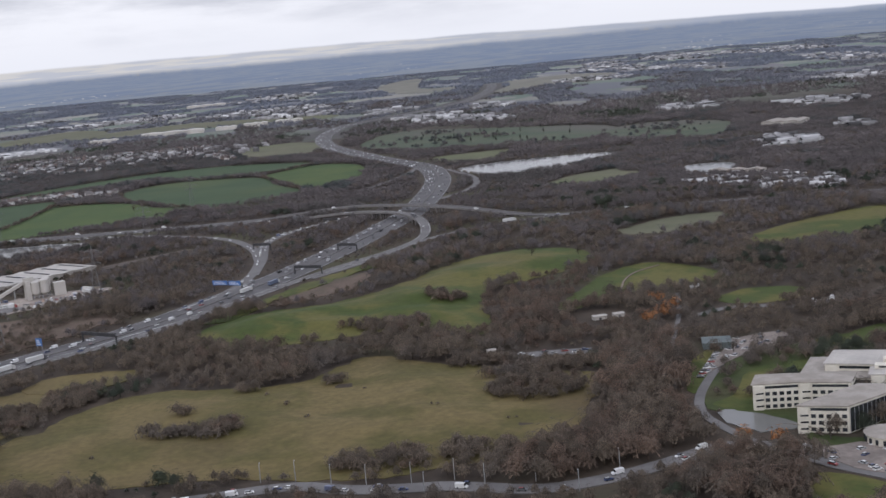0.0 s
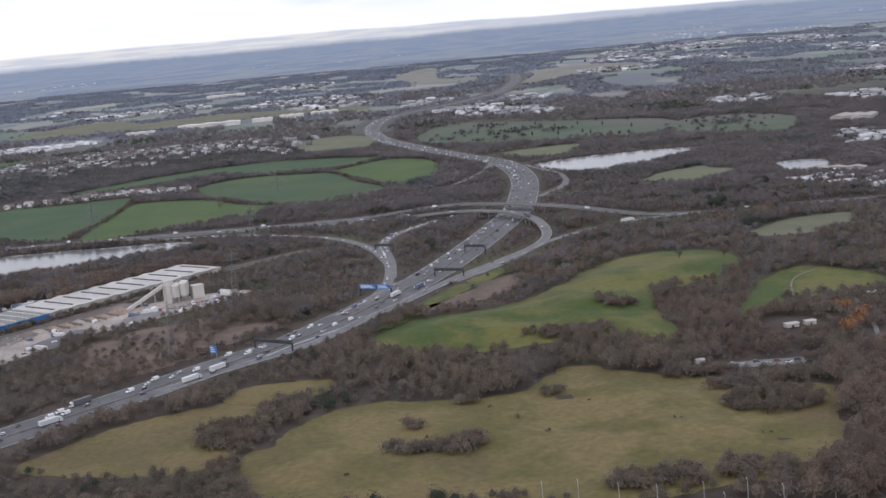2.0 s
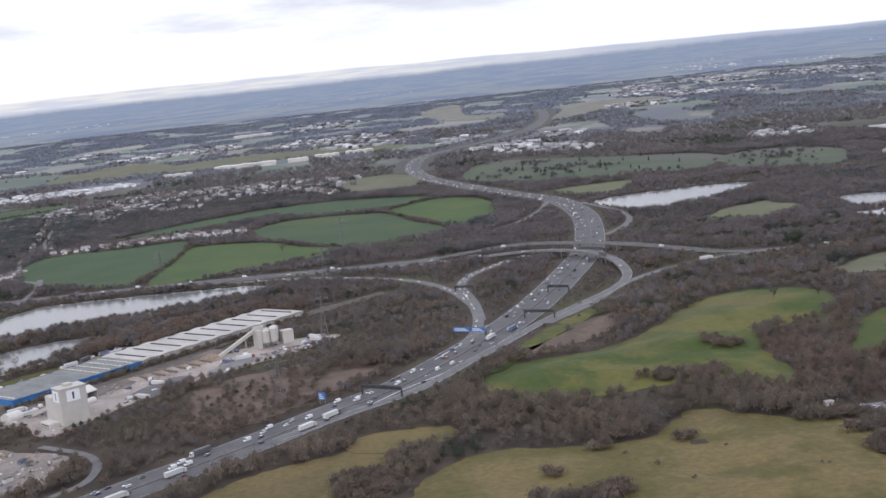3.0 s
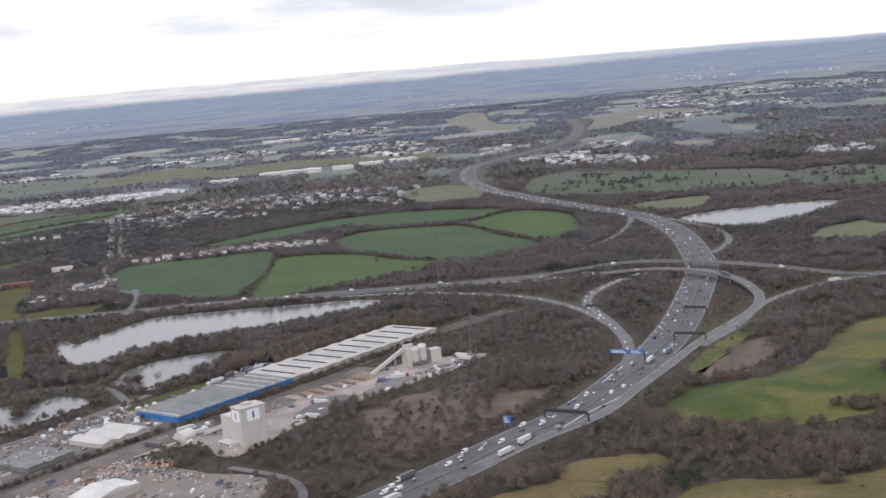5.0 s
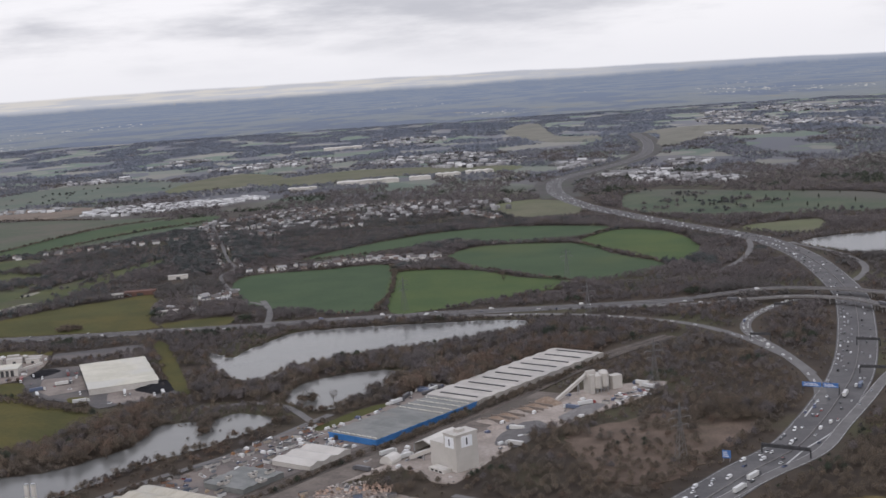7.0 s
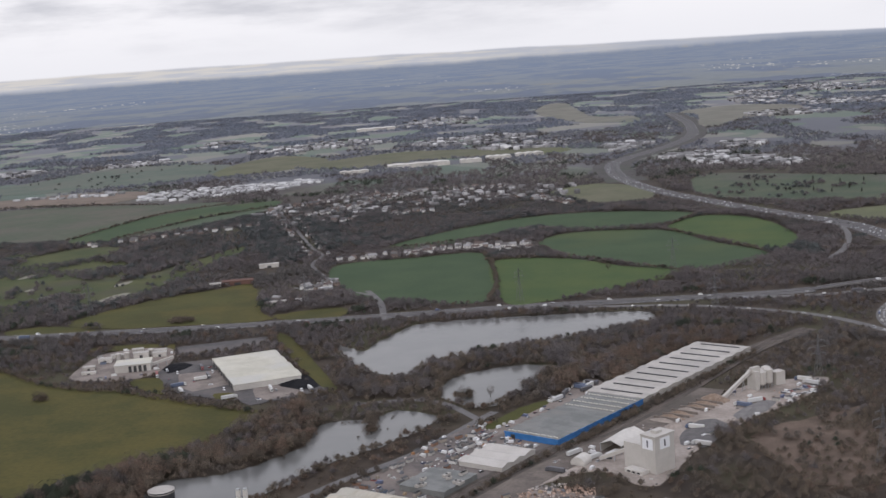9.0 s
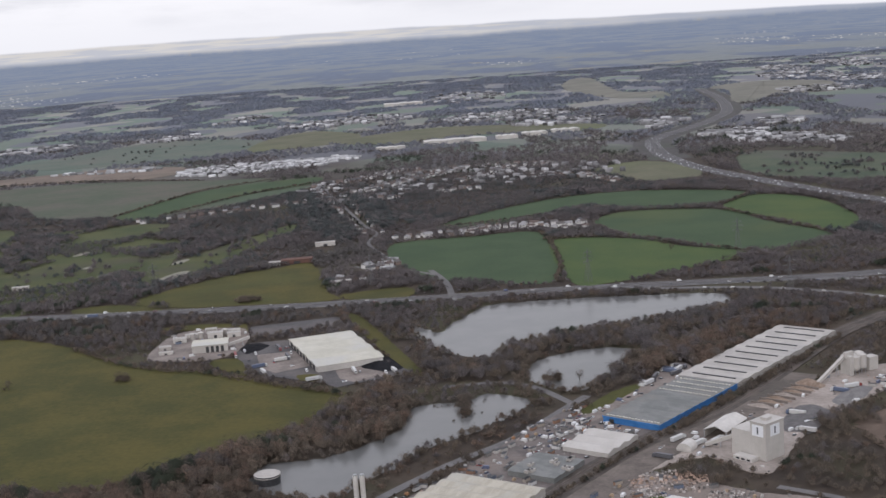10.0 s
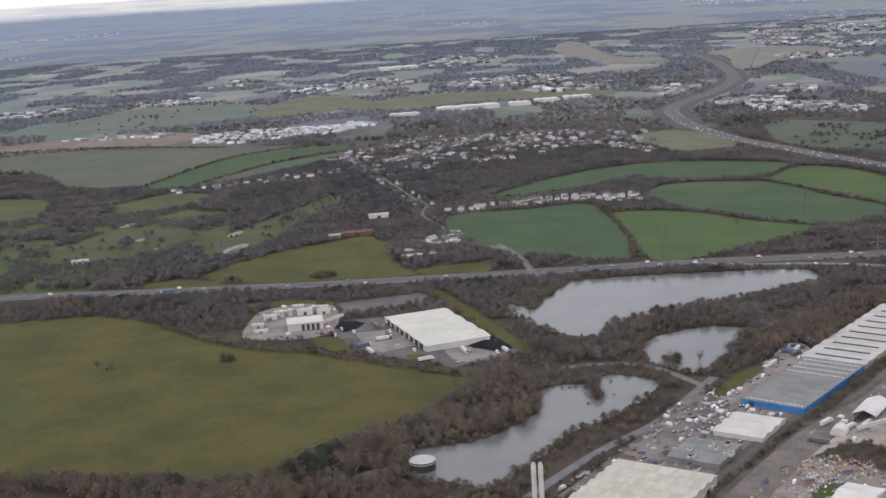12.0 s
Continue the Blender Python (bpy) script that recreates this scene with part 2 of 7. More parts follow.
HAZED_TWIGS = surface("hazed_blue_woods", (0.184, 0.204, 0.252), (0.208, 0.227, 0.274), 0.004, 0.95, third=(0.172, 0.193, 0.242), each=0.03, thin=0.3, tree=0.4)
MID_TWIGS = surface("grey_twigs", (0.114, 0.101, 0.100), (0.152, 0.133, 0.130), 0.020, 0.95, third=(0.108, 0.100, 0.095), each=0.05, thin=0.3, tree=0.7)
BARK = surface("grey_bark", (0.06, 0.052, 0.045), (0.10, 0.088, 0.075), 2.0, 0.95, fine=0.3)
FAR_VERGE = surface("scrubby_verge", (0.056, 0.052, 0.048), (0.084, 0.078, 0.074), 0.03, 0.95, fine=0.3, third=(0.062, 0.066, 0.052))
FAR_SAND = surface("sandy_grass", (0.138, 0.134, 0.108), (0.180, 0.170, 0.140), 0.008, 0.95, fine=0.25, third=(0.130, 0.136, 0.108))
HEATH_SOIL = surface("heath", (0.088, 0.064, 0.048), (0.135, 0.098, 0.074), 0.05, 0.95, fine=0.5, third=(0.075, 0.062, 0.042))
WHITE_CLAD = surface("white_cladding", (0.47, 0.447, 0.412), (0.57, 0.543, 0.500), 0.06, 0.65, fine=0.18, third=(0.42, 0.396, 0.360))
PALE_ROOF = surface("weathered_pale_roof", (0.350, 0.327, 0.297), (0.430, 0.402, 0.364), 0.06, 0.65, fine=0.2, third=(0.360, 0.340, 0.314))
GREY_ROOF = surface("grey_fibre_cement", (0.145, 0.150, 0.142), (0.200, 0.202, 0.192), 0.08, 0.8, fine=0.15, third=(0.19, 0.185, 0.17))
TAN_ROOF = surface("lichened_cream_roof", (0.36, 0.33, 0.265), (0.45, 0.415, 0.34), 0.07, 0.75, fine=0.18, third=(0.40, 0.38, 0.325), stretch=(1, 3, 1))
BLUE_CLAD = surface("blue_cladding", (0.030, 0.135, 0.34), (0.055, 0.180, 0.42), 0.1, 0.5, fine=0.14)
TOWER_CLAD = surface("dusty_cream_cladding", (0.42, 0.395, 0.36), (0.48, 0.455, 0.418), 0.05, 0.7, fine=0.10, third=(0.40, 0.372, 0.335))
CREAM_ROOF = surface("cream_sheet_roof", (0.44, 0.42, 0.345), (0.52, 0.495, 0.415), 0.06, 0.65, fine=0.1, third=(0.46, 0.45, 0.41))
PALLET = picked("stacked_goods", [(0.42, 0.40, 0.37), (0.33, 0.17, 0.08), (0.52, 0.51, 0.49), (0.26, 0.22, 0.18), (0.36, 0.27, 0.18), (0.16, 0.17, 0.19)], 0.85)
CREAM_STONE = surface("cream_stone", (0.56, 0.525, 0.445), (0.66, 0.625, 0.54), 0.15, 0.75, fine=0.08)
FLAT_ROOF = surface("brown_grey_flat_roof", (0.25, 0.225, 0.195), (0.33, 0.30, 0.265), 0.12, 0.85, fine=0.15)
DARK_GLASS = surface("dark_glass", (0.016, 0.018, 0.022), (0.030, 0.034, 0.040), 0.2, 0.08, spec=0.8)
STEEL_DARK = surface("dark_steel", (0.05, 0.05, 0.052), (0.075, 0.075, 0.078), 0.5, 0.55, metal=0.5)
STEEL_PALE = surface("galvanised_steel", (0.33, 0.335, 0.34), (0.43, 0.435, 0.44), 0.5, 0.5, metal=0.5)
PYLON_STEEL = surface("weathered_lattice_steel", (0.14, 0.142, 0.145), (0.19, 0.192, 0.195), 0.5, 0.6, metal=0.4)
SIGN_BLUE = surface("blue_sign_face", (0.05, 0.13, 0.33), (0.07, 0.16, 0.38), 0.5, 0.4)
SIGN_BARS = surface("white_sign_bars", (0.70, 0.71, 0.72), (0.76, 0.77, 0.78), 0.5, 0.4)
COAL = surface("dark_stockpile", (0.009, 0.009, 0.011), (0.018, 0.018, 0.020), 0.15, 0.95, fine=0.3, bump=0.2, spec=0.1)
HEAP_GREY = surface("grey_aggregate", (0.15, 0.142, 0.138), (0.20, 0.19, 0.182), 0.2, 0.95, fine=0.25, bump=0.2)
HEAP_DARK = surface("dark_grey_aggregate", (0.100, 0.094, 0.092), (0.140, 0.132, 0.128), 0.2, 0.95, fine=0.3, bump=0.2)
HEAP_TAN = surface("sandy_aggregate", (0.20, 0.145, 0.108), (0.28, 0.215, 0.165), 0.2, 0.95, fine=0.25, bump=0.2)
RUBBER = surface("black_tyre", (0.018, 0.018, 0.018), (0.028, 0.028, 0.028), 1.0, 0.9)
CAR_PAINT = picked("car_paint", [(0.70, 0.70, 0.70), (0.035, 0.037, 0.04), (0.30, 0.31, 0.32), (0.75, 0.75, 0.74), (0.06, 0.065, 0.08), (0.42, 0.43, 0.44), (0.24, 0.03, 0.03), (0.03, 0.05, 0.13), (0.72, 0.72, 0.71), (0.10, 0.105, 0.11)], 0.35)
PALE_PAINT = picked("pale_car_paint", [(0.74, 0.74, 0.72), (0.68, 0.68, 0.67), (0.76, 0.75, 0.70), (0.50, 0.51, 0.52)], 0.35)
BLUE_PAINT = picked("blue_car_paint", [(0.02, 0.05, 0.28), (0.03, 0.08, 0.36), (0.02, 0.04, 0.20)], 0.35)
VAN_PAINT = picked("van_paint", [(0.74, 0.74, 0.73), (0.70, 0.70, 0.70), (0.66, 0.66, 0.64), (0.10, 0.12, 0.2), (0.76, 0.76, 0.75)], 0.4)
TRAILER_PAINT = picked("trailer_paint", [(0.62, 0.62, 0.60), (0.25, 0.05, 0.045), (0.58, 0.58, 0.56), (0.56, 0.56, 0.55), (0.10, 0.13, 0.20), (0.10, 0.10, 0.11), (0.60, 0.59, 0.56), (0.55, 0.54, 0.52)], 0.5)
ROAD_TILE = surface("teal_grey_roof", (0.085, 0.105, 0.105), (0.115, 0.135, 0.135), 0.2, 0.7, fine=0.1)
CLUTTER = surface("mixed_yard_goods", (0.14, 0.125, 0.115), (0.42, 0.39, 0.36), 0.10, 0.85, each=0.75, third=(0.27, 0.19, 0.145))
BOX_PAINT = picked("container_paint", [(0.52, 0.50, 0.47), (0.42, 0.40, 0.37), (0.13, 0.16, 0.22), (0.58, 0.57, 0.55), (0.26, 0.15, 0.10), (0.20, 0.19, 0.18), (0.34, 0.30, 0.25)], 0.7)
HOUSE_WALL = picked("house_wall", [(0.72, 0.70, 0.68), (0.22, 0.17, 0.145), (0.74, 0.73, 0.71), (0.28, 0.22, 0.19), (0.70, 0.68, 0.65), (0.76, 0.74, 0.72)], 0.85)
HOUSE_ROOF = picked("house_roof", [(0.090, 0.076, 0.070), (0.085, 0.085, 0.09), (0.108, 0.080, 0.070), (0.11, 0.105, 0.10), (0.30, 0.295, 0.29), (0.12, 0.11, 0.105)], 0.8)
TOWN_STUFF = surface("town_roofs_and_walls", (0.11, 0.105, 0.105), (0.27, 0.265, 0.26), 0.03, 0.8, each=0.85)
SHED_STUFF = surface("pale_shed_roofs", (0.26, 0.256, 0.252), (0.46, 0.455, 0.45), 0.03, 0.7, each=0.55)
RUST_ROOF = surface("rust_red_roof", (0.11, 0.062, 0.050), (0.15, 0.082, 0.064), 0.2, 0.8)
ORANGE_CROWN = surface("orange_willow_twigs", (0.20, 0.085, 0.03), (0.28, 0.12, 0.045), 0.4, 0.9, each=0.4)
HOUSE_GLASS = surface("window_glass", (0.03, 0.034, 0.04), (0.05, 0.055, 0.06), 0.5, 0.1, spec=0.8)


def valley():
    """Scrub near the motorways; farther north a patchwork of muted fields, lightened by painted haze."""
    m = bpy.data.materials.new("valley_ground")
    m.use_nodes = True
    g = Nodes(m.node_tree)
    at = g.n("ShaderNodeTexCoord").outputs["Object"]
    near = g.mix(g.step(g.noise(at, 0.022, 5.0, 0.6), 0.35, 0.65), (0.038, 0.030, 0.024), (0.066, 0.051, 0.038))
    near = g.mix(g.step(g.noise(at, 0.006, 3.0), 0.5, 0.66), near, (0.064, 0.060, 0.034))
    cells = g.n("ShaderNodeTexVoronoi")
    bent = g.n("ShaderNodeVectorMath", op="ADD")
    wob = g.n("ShaderNodeTexNoise")
    g.put(wob.inputs["Vector"], at)
    wob.inputs["Scale"].default_value = 0.004
    far_at = g.scaled(at, (0.0070, 0.0050, 0.0), (0, 0, 0), 0.3)
    g.put(bent.inputs[0], far_at)
    g.put(bent.inputs[1], wob.outputs[1])
    g.put(cells.inputs["Vector"], bent.outputs[0])
    cells.inputs["Scale"].default_value = 1.0
    pick = g.n("ShaderNodeSeparateColor")
    g.put(pick.inputs[0], cells.outputs["Color"])
    ramp = g.n("ShaderNodeValToRGB")
    ramp.color_ramp.interpolation = "CONSTANT"
    tones = [(0.134, 0.160, 0.130), (0.176, 0.188, 0.160), (0.150, 0.146, 0.150), (0.128, 0.132, 0.146), (0.206, 0.200, 0.176), (0.122, 0.156, 0.126), (0.138, 0.140, 0.150)]
    els = ramp.color_ramp.elements
    for i, c in enumerate(tones):
        e = els[i] if i < 2 else els.new(i / len(tones))
        e.position, e.color = i / len(tones), (*c, 1)
    g.put(ramp.inputs[0], pick.outputs[0])
    xyz = g.n("ShaderNodeSeparateXYZ")
    g.put(xyz.inputs[0], at)
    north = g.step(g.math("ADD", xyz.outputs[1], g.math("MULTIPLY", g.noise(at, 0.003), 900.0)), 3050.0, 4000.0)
    # painted haze: the field colours lighten towards the north
    hazier = g.math("MULTIPLY_ADD", g.step(xyz.outputs[1], 3200.0, 6400.0), 0.34, 0.90)
    haze_tone = g.n("ShaderNodeCombineColor")
    for s in haze_tone.inputs[:3]:
        g.put(s, hazier)
    fields = g.mix(1.0, ramp.outputs[0], haze_tone.outputs[0], "MULTIPLY")
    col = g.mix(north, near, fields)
    k = g.math("MULTIPLY_ADD", g.noise(at, 0.25, 4.0, 0.65), 0.7, 0.65)
    tone = g.n("ShaderNodeCombineColor")
    for s in tone.inputs[:3]:
        g.put(s, k)
    col = g.mix(1.0, col, tone.outputs[0], "MULTIPLY")
    p = g.n("ShaderNodeBsdfPrincipled")
    g.put(p.inputs["Base Color"], col)
    p.inputs["Roughness"].default_value, p.inputs["Specular IOR Level"].default_value = 0.95, 0.2
    g.put(g.n("ShaderNodeOutputMaterial").inputs[0], p.outputs[0])
    return m


GROUND = valley()


# ---- building helpers ----
def part(name, bm, material, parent=None, label="", smooth=False):
    me = bpy.data.meshes.new(name)
    bm.to_mesh(me)
    bm.free()
    for m in material if isinstance(material, (list, tuple)) else (material,):
        me.materials.append(m)
    if smooth:
        me.polygons.foreach_set("use_smooth", [True] * len(me.polygons))
    ob = new(name, me)
    if parent is not None:
        ob.parent = parent
    if label:
        tagged(ob, label)
    return ob


def thing(name, m, label, category, group=""):
    ob = new(name)
    ob.matrix_basis = m
    return tagged(ob, label, category, group)


def soup(name, verts, faces, material, index=None, parent=None):
    """A mesh straight from arrays; all faces have as many corners."""
    verts, faces = np.asarray(verts, np.float32), np.asarray(faces, np.int32)
    k = faces.shape[1]
    me = bpy.data.meshes.new(name)
    me.vertices.add(len(verts))
    me.vertices.foreach_set("co", verts.ravel())
    me.loops.add(faces.size)
    me.loops.foreach_set("vertex_index", faces.ravel())
    me.polygons.add(len(faces))
    me.polygons.foreach_set("loop_start", np.arange(0, faces.size, k, dtype=np.int32))
    for m in material if isinstance(material, (list, tuple)) else (material,):
        me.materials.append(m)
    if index is not None:
        me.polygons.foreach_set("material_index", np.asarray(index, np.int32))
    me.update(calc_edges=True)
    me.validate()
    ob = new(name, me)
    if parent is not None:
        ob.parent = parent
    return ob


def block(bm, x0, x1, y0, y1, z0, z1, mat=0, taper=0.0):
    """An axis-aligned box; taper draws its top in."""
    v = [bm.verts.new(p) for p in ((x0, y0, z0), (x1, y0, z0), (x1, y1, z0), (x0, y1, z0),
                                   (x0 + taper, y0 + taper, z1), (x1 - taper, y0 + taper, z1), (x1 - taper, y1 - taper, z1), (x0 + taper, y1 - taper, z1))]
    for f in ((3, 2, 1, 0), (4, 5, 6, 7), (0, 1, 5, 4), (1, 2, 6, 5), (2, 3, 7, 6), (3, 0, 4, 7)):
        bm.faces.new([v[i] for i in f]).material_index = mat
    return v


def drum(bm, x, y, z0, z1, r0, r1=None, n=16, mat=0, cap=True):
    """A round, possibly tapered upright body."""
    r1 = r0 if r1 is None else r1
    a = [bm.verts.new((x + r0 * math.cos(2 * math.pi * i / n), y + r0 * math.sin(2 * math.pi * i / n), z0)) for i in range(n)]
    b = [bm.verts.new((x + r1 * math.cos(2 * math.pi * i / n), y + r1 * math.sin(2 * math.pi * i / n), z1)) for i in range(n)]
    for i in range(n):
        bm.faces.new((a[i], a[(i + 1) % n], b[(i + 1) % n], b[i])).material_index = mat
    if cap:
        bm.faces.new(b).material_index = mat
        bm.faces.new(a[::-1]).material_index = mat


def beam(bm, p, q, w=0.3, mat=0):
    """A square bar from p to q."""
    p, q = Vector(p), Vector(q)
    d = (q - p).normalized()
    s = d.cross((0, 0, 1) if abs(d.z) < 0.9 else (1, 0, 0)).normalized() * w / 2
    u = d.cross(s).normalized() * w / 2
    a = [bm.verts.new(p + s * i + u * j) for i, j in ((-1, -1), (1, -1), (1, 1), (-1, 1))]
    b = [bm.verts.new(q + s * i + u * j) for i, j in ((-1, -1), (1, -1), (1, 1), (-1, 1))]
    for i in range(4):
        bm.faces.new((a[i], a[(i + 1) % 4], b[(i + 1) % 4], b[i])).material_index = mat
    bm.faces.new(a[::-1]).material_index = mat
    bm.faces.new(b).material_index = mat


def curve(points, step=8.0, closed=False):
    """A smooth line through the points of a plan (Catmull-Rom)."""
    p = np.array(points, float)
    n = len(p)
    out = []
    for i in range(n if closed else n - 1):
        a, b = p[i], p[(i + 1) % n]
        z = p[i - 1] if closed or i else 2 * a - b
        c = p[(i + 2) % n] if closed or i + 2 < n else 2 * b - a
        k = max(2, int(np.linalg.norm(b - a) / step))
        for t in np.arange(k) / k:
            out.append(0.5 * (2 * a + (b - z) * t + (2 * z - 5 * a + 4 * b - c) * t * t + (3 * a - z - 3 * b + c) * t ** 3))
    if not closed:
        out.append(p[-1])
    return np.array(out)


RISES = []      # (outline, height, roll) of grassy rises


def lift(x, y):
    """The height of the ground at a place: gentle rises of the grassland, level elsewhere."""
    for rim, h, roll in RISES:
        if rim[:, 0].min() < x < rim[:, 0].max() and rim[:, 1].min() < y < rim[:, 1].max() and inside(rim, np.array([x]), np.array([y]))[0]:
            a, b = rim, np.roll(rim, -1, axis=0)
            d = b - a
            t = np.clip(((np.array((x, y)) - a) * d).sum(1) / (d * d).sum(1), 0, 1)[:, None]
            s = min(1.0, np.hypot(*(a + t * d - (x, y)).T).min() / 42)
            s = s * s * (3 - 2 * s)
            return float(s * (h + roll * (noise.noise((x * 0.020, y * 0.020, 5.0)) + 0.45 * noise.noise((x * 0.055, y * 0.055, 2.0)))))
    return 0.0


def inside(poly, xs, ys):
    hit = np.zeros(xs.shape, bool)
    for (x0, y0), (x1, y1) in zip(poly, np.roll(poly, -1, axis=0)):
        if y0 != y1:
            hit ^= ((y0 > ys) != (y1 > ys)) & (xs < (x1 - x0) * (ys - y0) / (y1 - y0) + x0)
    return hit


TAKEN = []      # closed outlines where no wild trees grow
LINES = []      # (line, half width) likewise


def sheet(name, points, z, material, label, category, rough_edge=2.0, trees=False, rise=None):
    """A piece of open ground: a smooth outline with a slightly ragged rim, a skirt below it."""
    z += 0.006 * len(TAKEN)
    line = curve(points, 6.0, True)
    rim = np.array([(x + rough_edge * noise.noise((x * 0.11, y * 0.11, 3.0)), y + rough_edge * noise.noise((x * 0.11, y * 0.11, 9.0))) for x, y in line])
    if not trees:
        TAKEN.append(rim)
    bm = bmesh.new()
    top = [bm.verts.new((x, y, z)) for x, y in rim]
    face = bm.faces.new(top)
    low = [bm.verts.new((x, y, -0.05)) for x, y in rim]
    n = len(rim)
    for i in range(n):
        bm.faces.new((top[i], low[i], low[(i + 1) % n], top[(i + 1) % n]))
    if face.normal.z < 0 or face.calc_area() == 0:
        face.normal_flip()
    face.normal_update()
    if face.normal.z < 0:
        face.normal_flip()
    if rise:
        RISES.append((rim, *rise))
        bm.faces.remove(face)
        lo, hi = rim.min(0), rim.max(0)
        gx, gy = np.meshgrid(np.arange(lo[0], hi[0], 7.0), np.arange(lo[1], hi[1], 7.0))
        gx, gy = gx.ravel(), gy.ravel()
        ok = inside(rim, gx, gy)
        flat = [Vector(p) for p in rim] + [Vector((a, b)) for a, b in zip(gx[ok], gy[ok])]
        points, _, tris, *_ = delaunay_2d_cdt(flat, [(i, (i + 1) % n) for i in range(n)], [], 1, 0.01)
        made = [bm.verts.new((p.x, p.y, z + lift(p.x, p.y))) for p in points]
        for t in tris:
            f = bm.faces.new([made[i] for i in t])
            f.smooth = True
    else:
        bmesh.ops.triangulate(bm, faces=[face])
    return tagged(part(name, bm, material), label, category, kind="structure")


def squared(points, inset=0.06):
    """Keeps the edges of an outline straight and its corners crisp when it is drawn as a smooth line."""
    out = []
    for a, b in zip(points, points[1:] + points[:1]):
        out += [(a[0] + (b[0] - a[0]) * k, a[1] + (b[1] - a[1]) * k) for k in (inset, 0.5, 1 - inset)]
    return out


def sides(line):
    d = np.gradient(line, axis=0)
    d /= np.linalg.norm(d, axis=1)[:, None]
    return np.c_[d[:, 1], -d[:, 0]]


def ribbon(name, line, width, z, material, label="", category="", off=0.0, depth=0.4, keep=3.0, parent=None):
    """A strip along a line: road, barrier or marking. z: one height or one for each point; off: sideways shift."""
    s = sides(line)
    z = np.broadcast_to(np.asarray(z, float), len(line))
    if keep:
        LINES.append((line + s * off, width / 2 + keep))
    bm = bmesh.new()
    rows = []
    for (x, y), (a, b), h in zip(line, s, z):
        rows.append([bm.verts.new((x + a * w, y + b * w, h - d)) for w, d in ((off - width / 2, depth), (off - width / 2, 0), (off + width / 2, 0), (off + width / 2, depth))])
    for r, q in zip(rows, rows[1:]):
        for i in range(3):
            bm.faces.new((r[i], r[i + 1], q[i + 1], q[i]))
    bmesh.ops.recalc_face_normals(bm, faces=bm.faces[:])
    if sum(f.normal.z for f in bm.faces) < 0:
        bmesh.ops.reverse_faces(bm, faces=bm.faces[:])
    ob = part(name, bm, material, parent)
    return tagged(ob, label, category, kind="structure" if category else "")


# ---- site plan, metres before the last scaling; outlines placed to fit the camera's view ----
MOOR = [(-250, 640), (-238, 656), (-221, 695), (-192, 722), (-143, 716), (-103, 715), (-79, 744), (-60, 765), (-24, 738), (10, 719), (51, 694), (72, 680), (61, 628), (46, 576), (28, 557), (10, 550), (-26, 544), (-62, 540), (-115, 555), (-181, 554), (-221, 556)]
MOOR_WEST = [(-370, 652), (-353, 694), (-329, 722), (-289, 743), (-253, 766), (-230, 787), (-208, 776), (-228, 758), (-243, 723), (-246, 683), (-276, 627)]
MOUND = [(-191, 876), (-159, 929), (-96, 948), (-46, 1006), (-8, 1074), (43, 1113), (97, 1099), (110, 1039), (63, 979), (26, 954), (14, 901), (13, 802), (-33, 836), (-86, 823), (-142, 816), (-178, 829)]
MEADOW_A = [(67, 869), (116, 974), (156, 997), (191, 947), (185, 917), (148, 901), (113, 885), (77, 852)]
MEADOW_B = [(252, 1076), (314, 1142), (407, 1188), (365, 1068), (300, 1042), (265, 1032)]
MEADOW_C = [(146, 1164), (204, 1224), (262, 1235), (248, 1184), (189, 1139)]
MEADOW_D = [(172, 849), (202, 870), (235, 859), (219, 823), (180, 827)]
MEADOW_E = [(200, 710), (223, 723), (251, 739), (239, 703), (215, 698)]
LAWN_A = [(112, 634), (125, 690), (142, 713), (136, 686), (119, 634)]
LAWN_D = [(116, 600), (124, 640), (150, 690), (200, 712), (275, 700), (290, 640), (262, 600), (215, 590), (196, 560), (150, 560), (128, 588)]
LAWN_E = [(150, 552), (172, 540), (212, 562), (235, 548), (215, 520), (190, 508), (165, 518), (152, 535)]
LAWN_B = [(133, 619), (152, 662), (189, 672), (181, 653), (148, 633), (135, 591), (119, 606)]
LAWN_C = [(132, 468), (140, 500), (163, 483), (162, 461)]
CROP_A = [(-827, 1790), (-821, 1891), (-721, 1912), (-604, 1909), (-591, 1656), (-603, 1538), (-674, 1550), (-762, 1611), (-800, 1709)]
CROP_B = [(-582, 1531), (-593, 1826), (-488, 1815), (-418, 1725), (-347, 1650), (-437, 1575), (-533, 1514)]
CROP_C = [(-524, 1952), (-472, 2066), (-326, 2038), (-270, 1887), (-215, 1760), (-268, 1690), (-349, 1669), (-425, 1758), (-488, 1843)]
CROP_D = [(-312, 2052), (-234, 2172), (-162, 2110), (-141, 1968), (-154, 1834), (-204, 1771), (-266, 1922)]
CROP_E = [(-772, 2023), (-694, 2150), (-564, 2280), (-440, 2317), (-319, 2278), (-241, 2201), (-332, 2091), (-462, 2104), (-520, 2162), (-611, 2069), (-698, 2016)]
PASTURE = [(-1341, 1347), (-1315, 1376), (-1261, 1384), (-1204, 1384), (-1115, 1322), (-1029, 1237), (-958, 1205), (-868, 1142), (-799, 1096), (-816, 1046), (-842, 988), (-884, 950), (-922, 915), (-946, 881), (-981, 873), (-1057, 890), (-1144, 908), (-1171, 911)]
PASTURE_N = [(-1128, 1564), (-1061, 1681), (-977, 1745), (-931, 1759), (-883, 1564), (-868, 1504), (-981, 1506), (-1057, 1513)]
PASTURE_S = [(-1197, 1530), (-1146, 1550), (-1076, 1506), (-1154, 1493)]
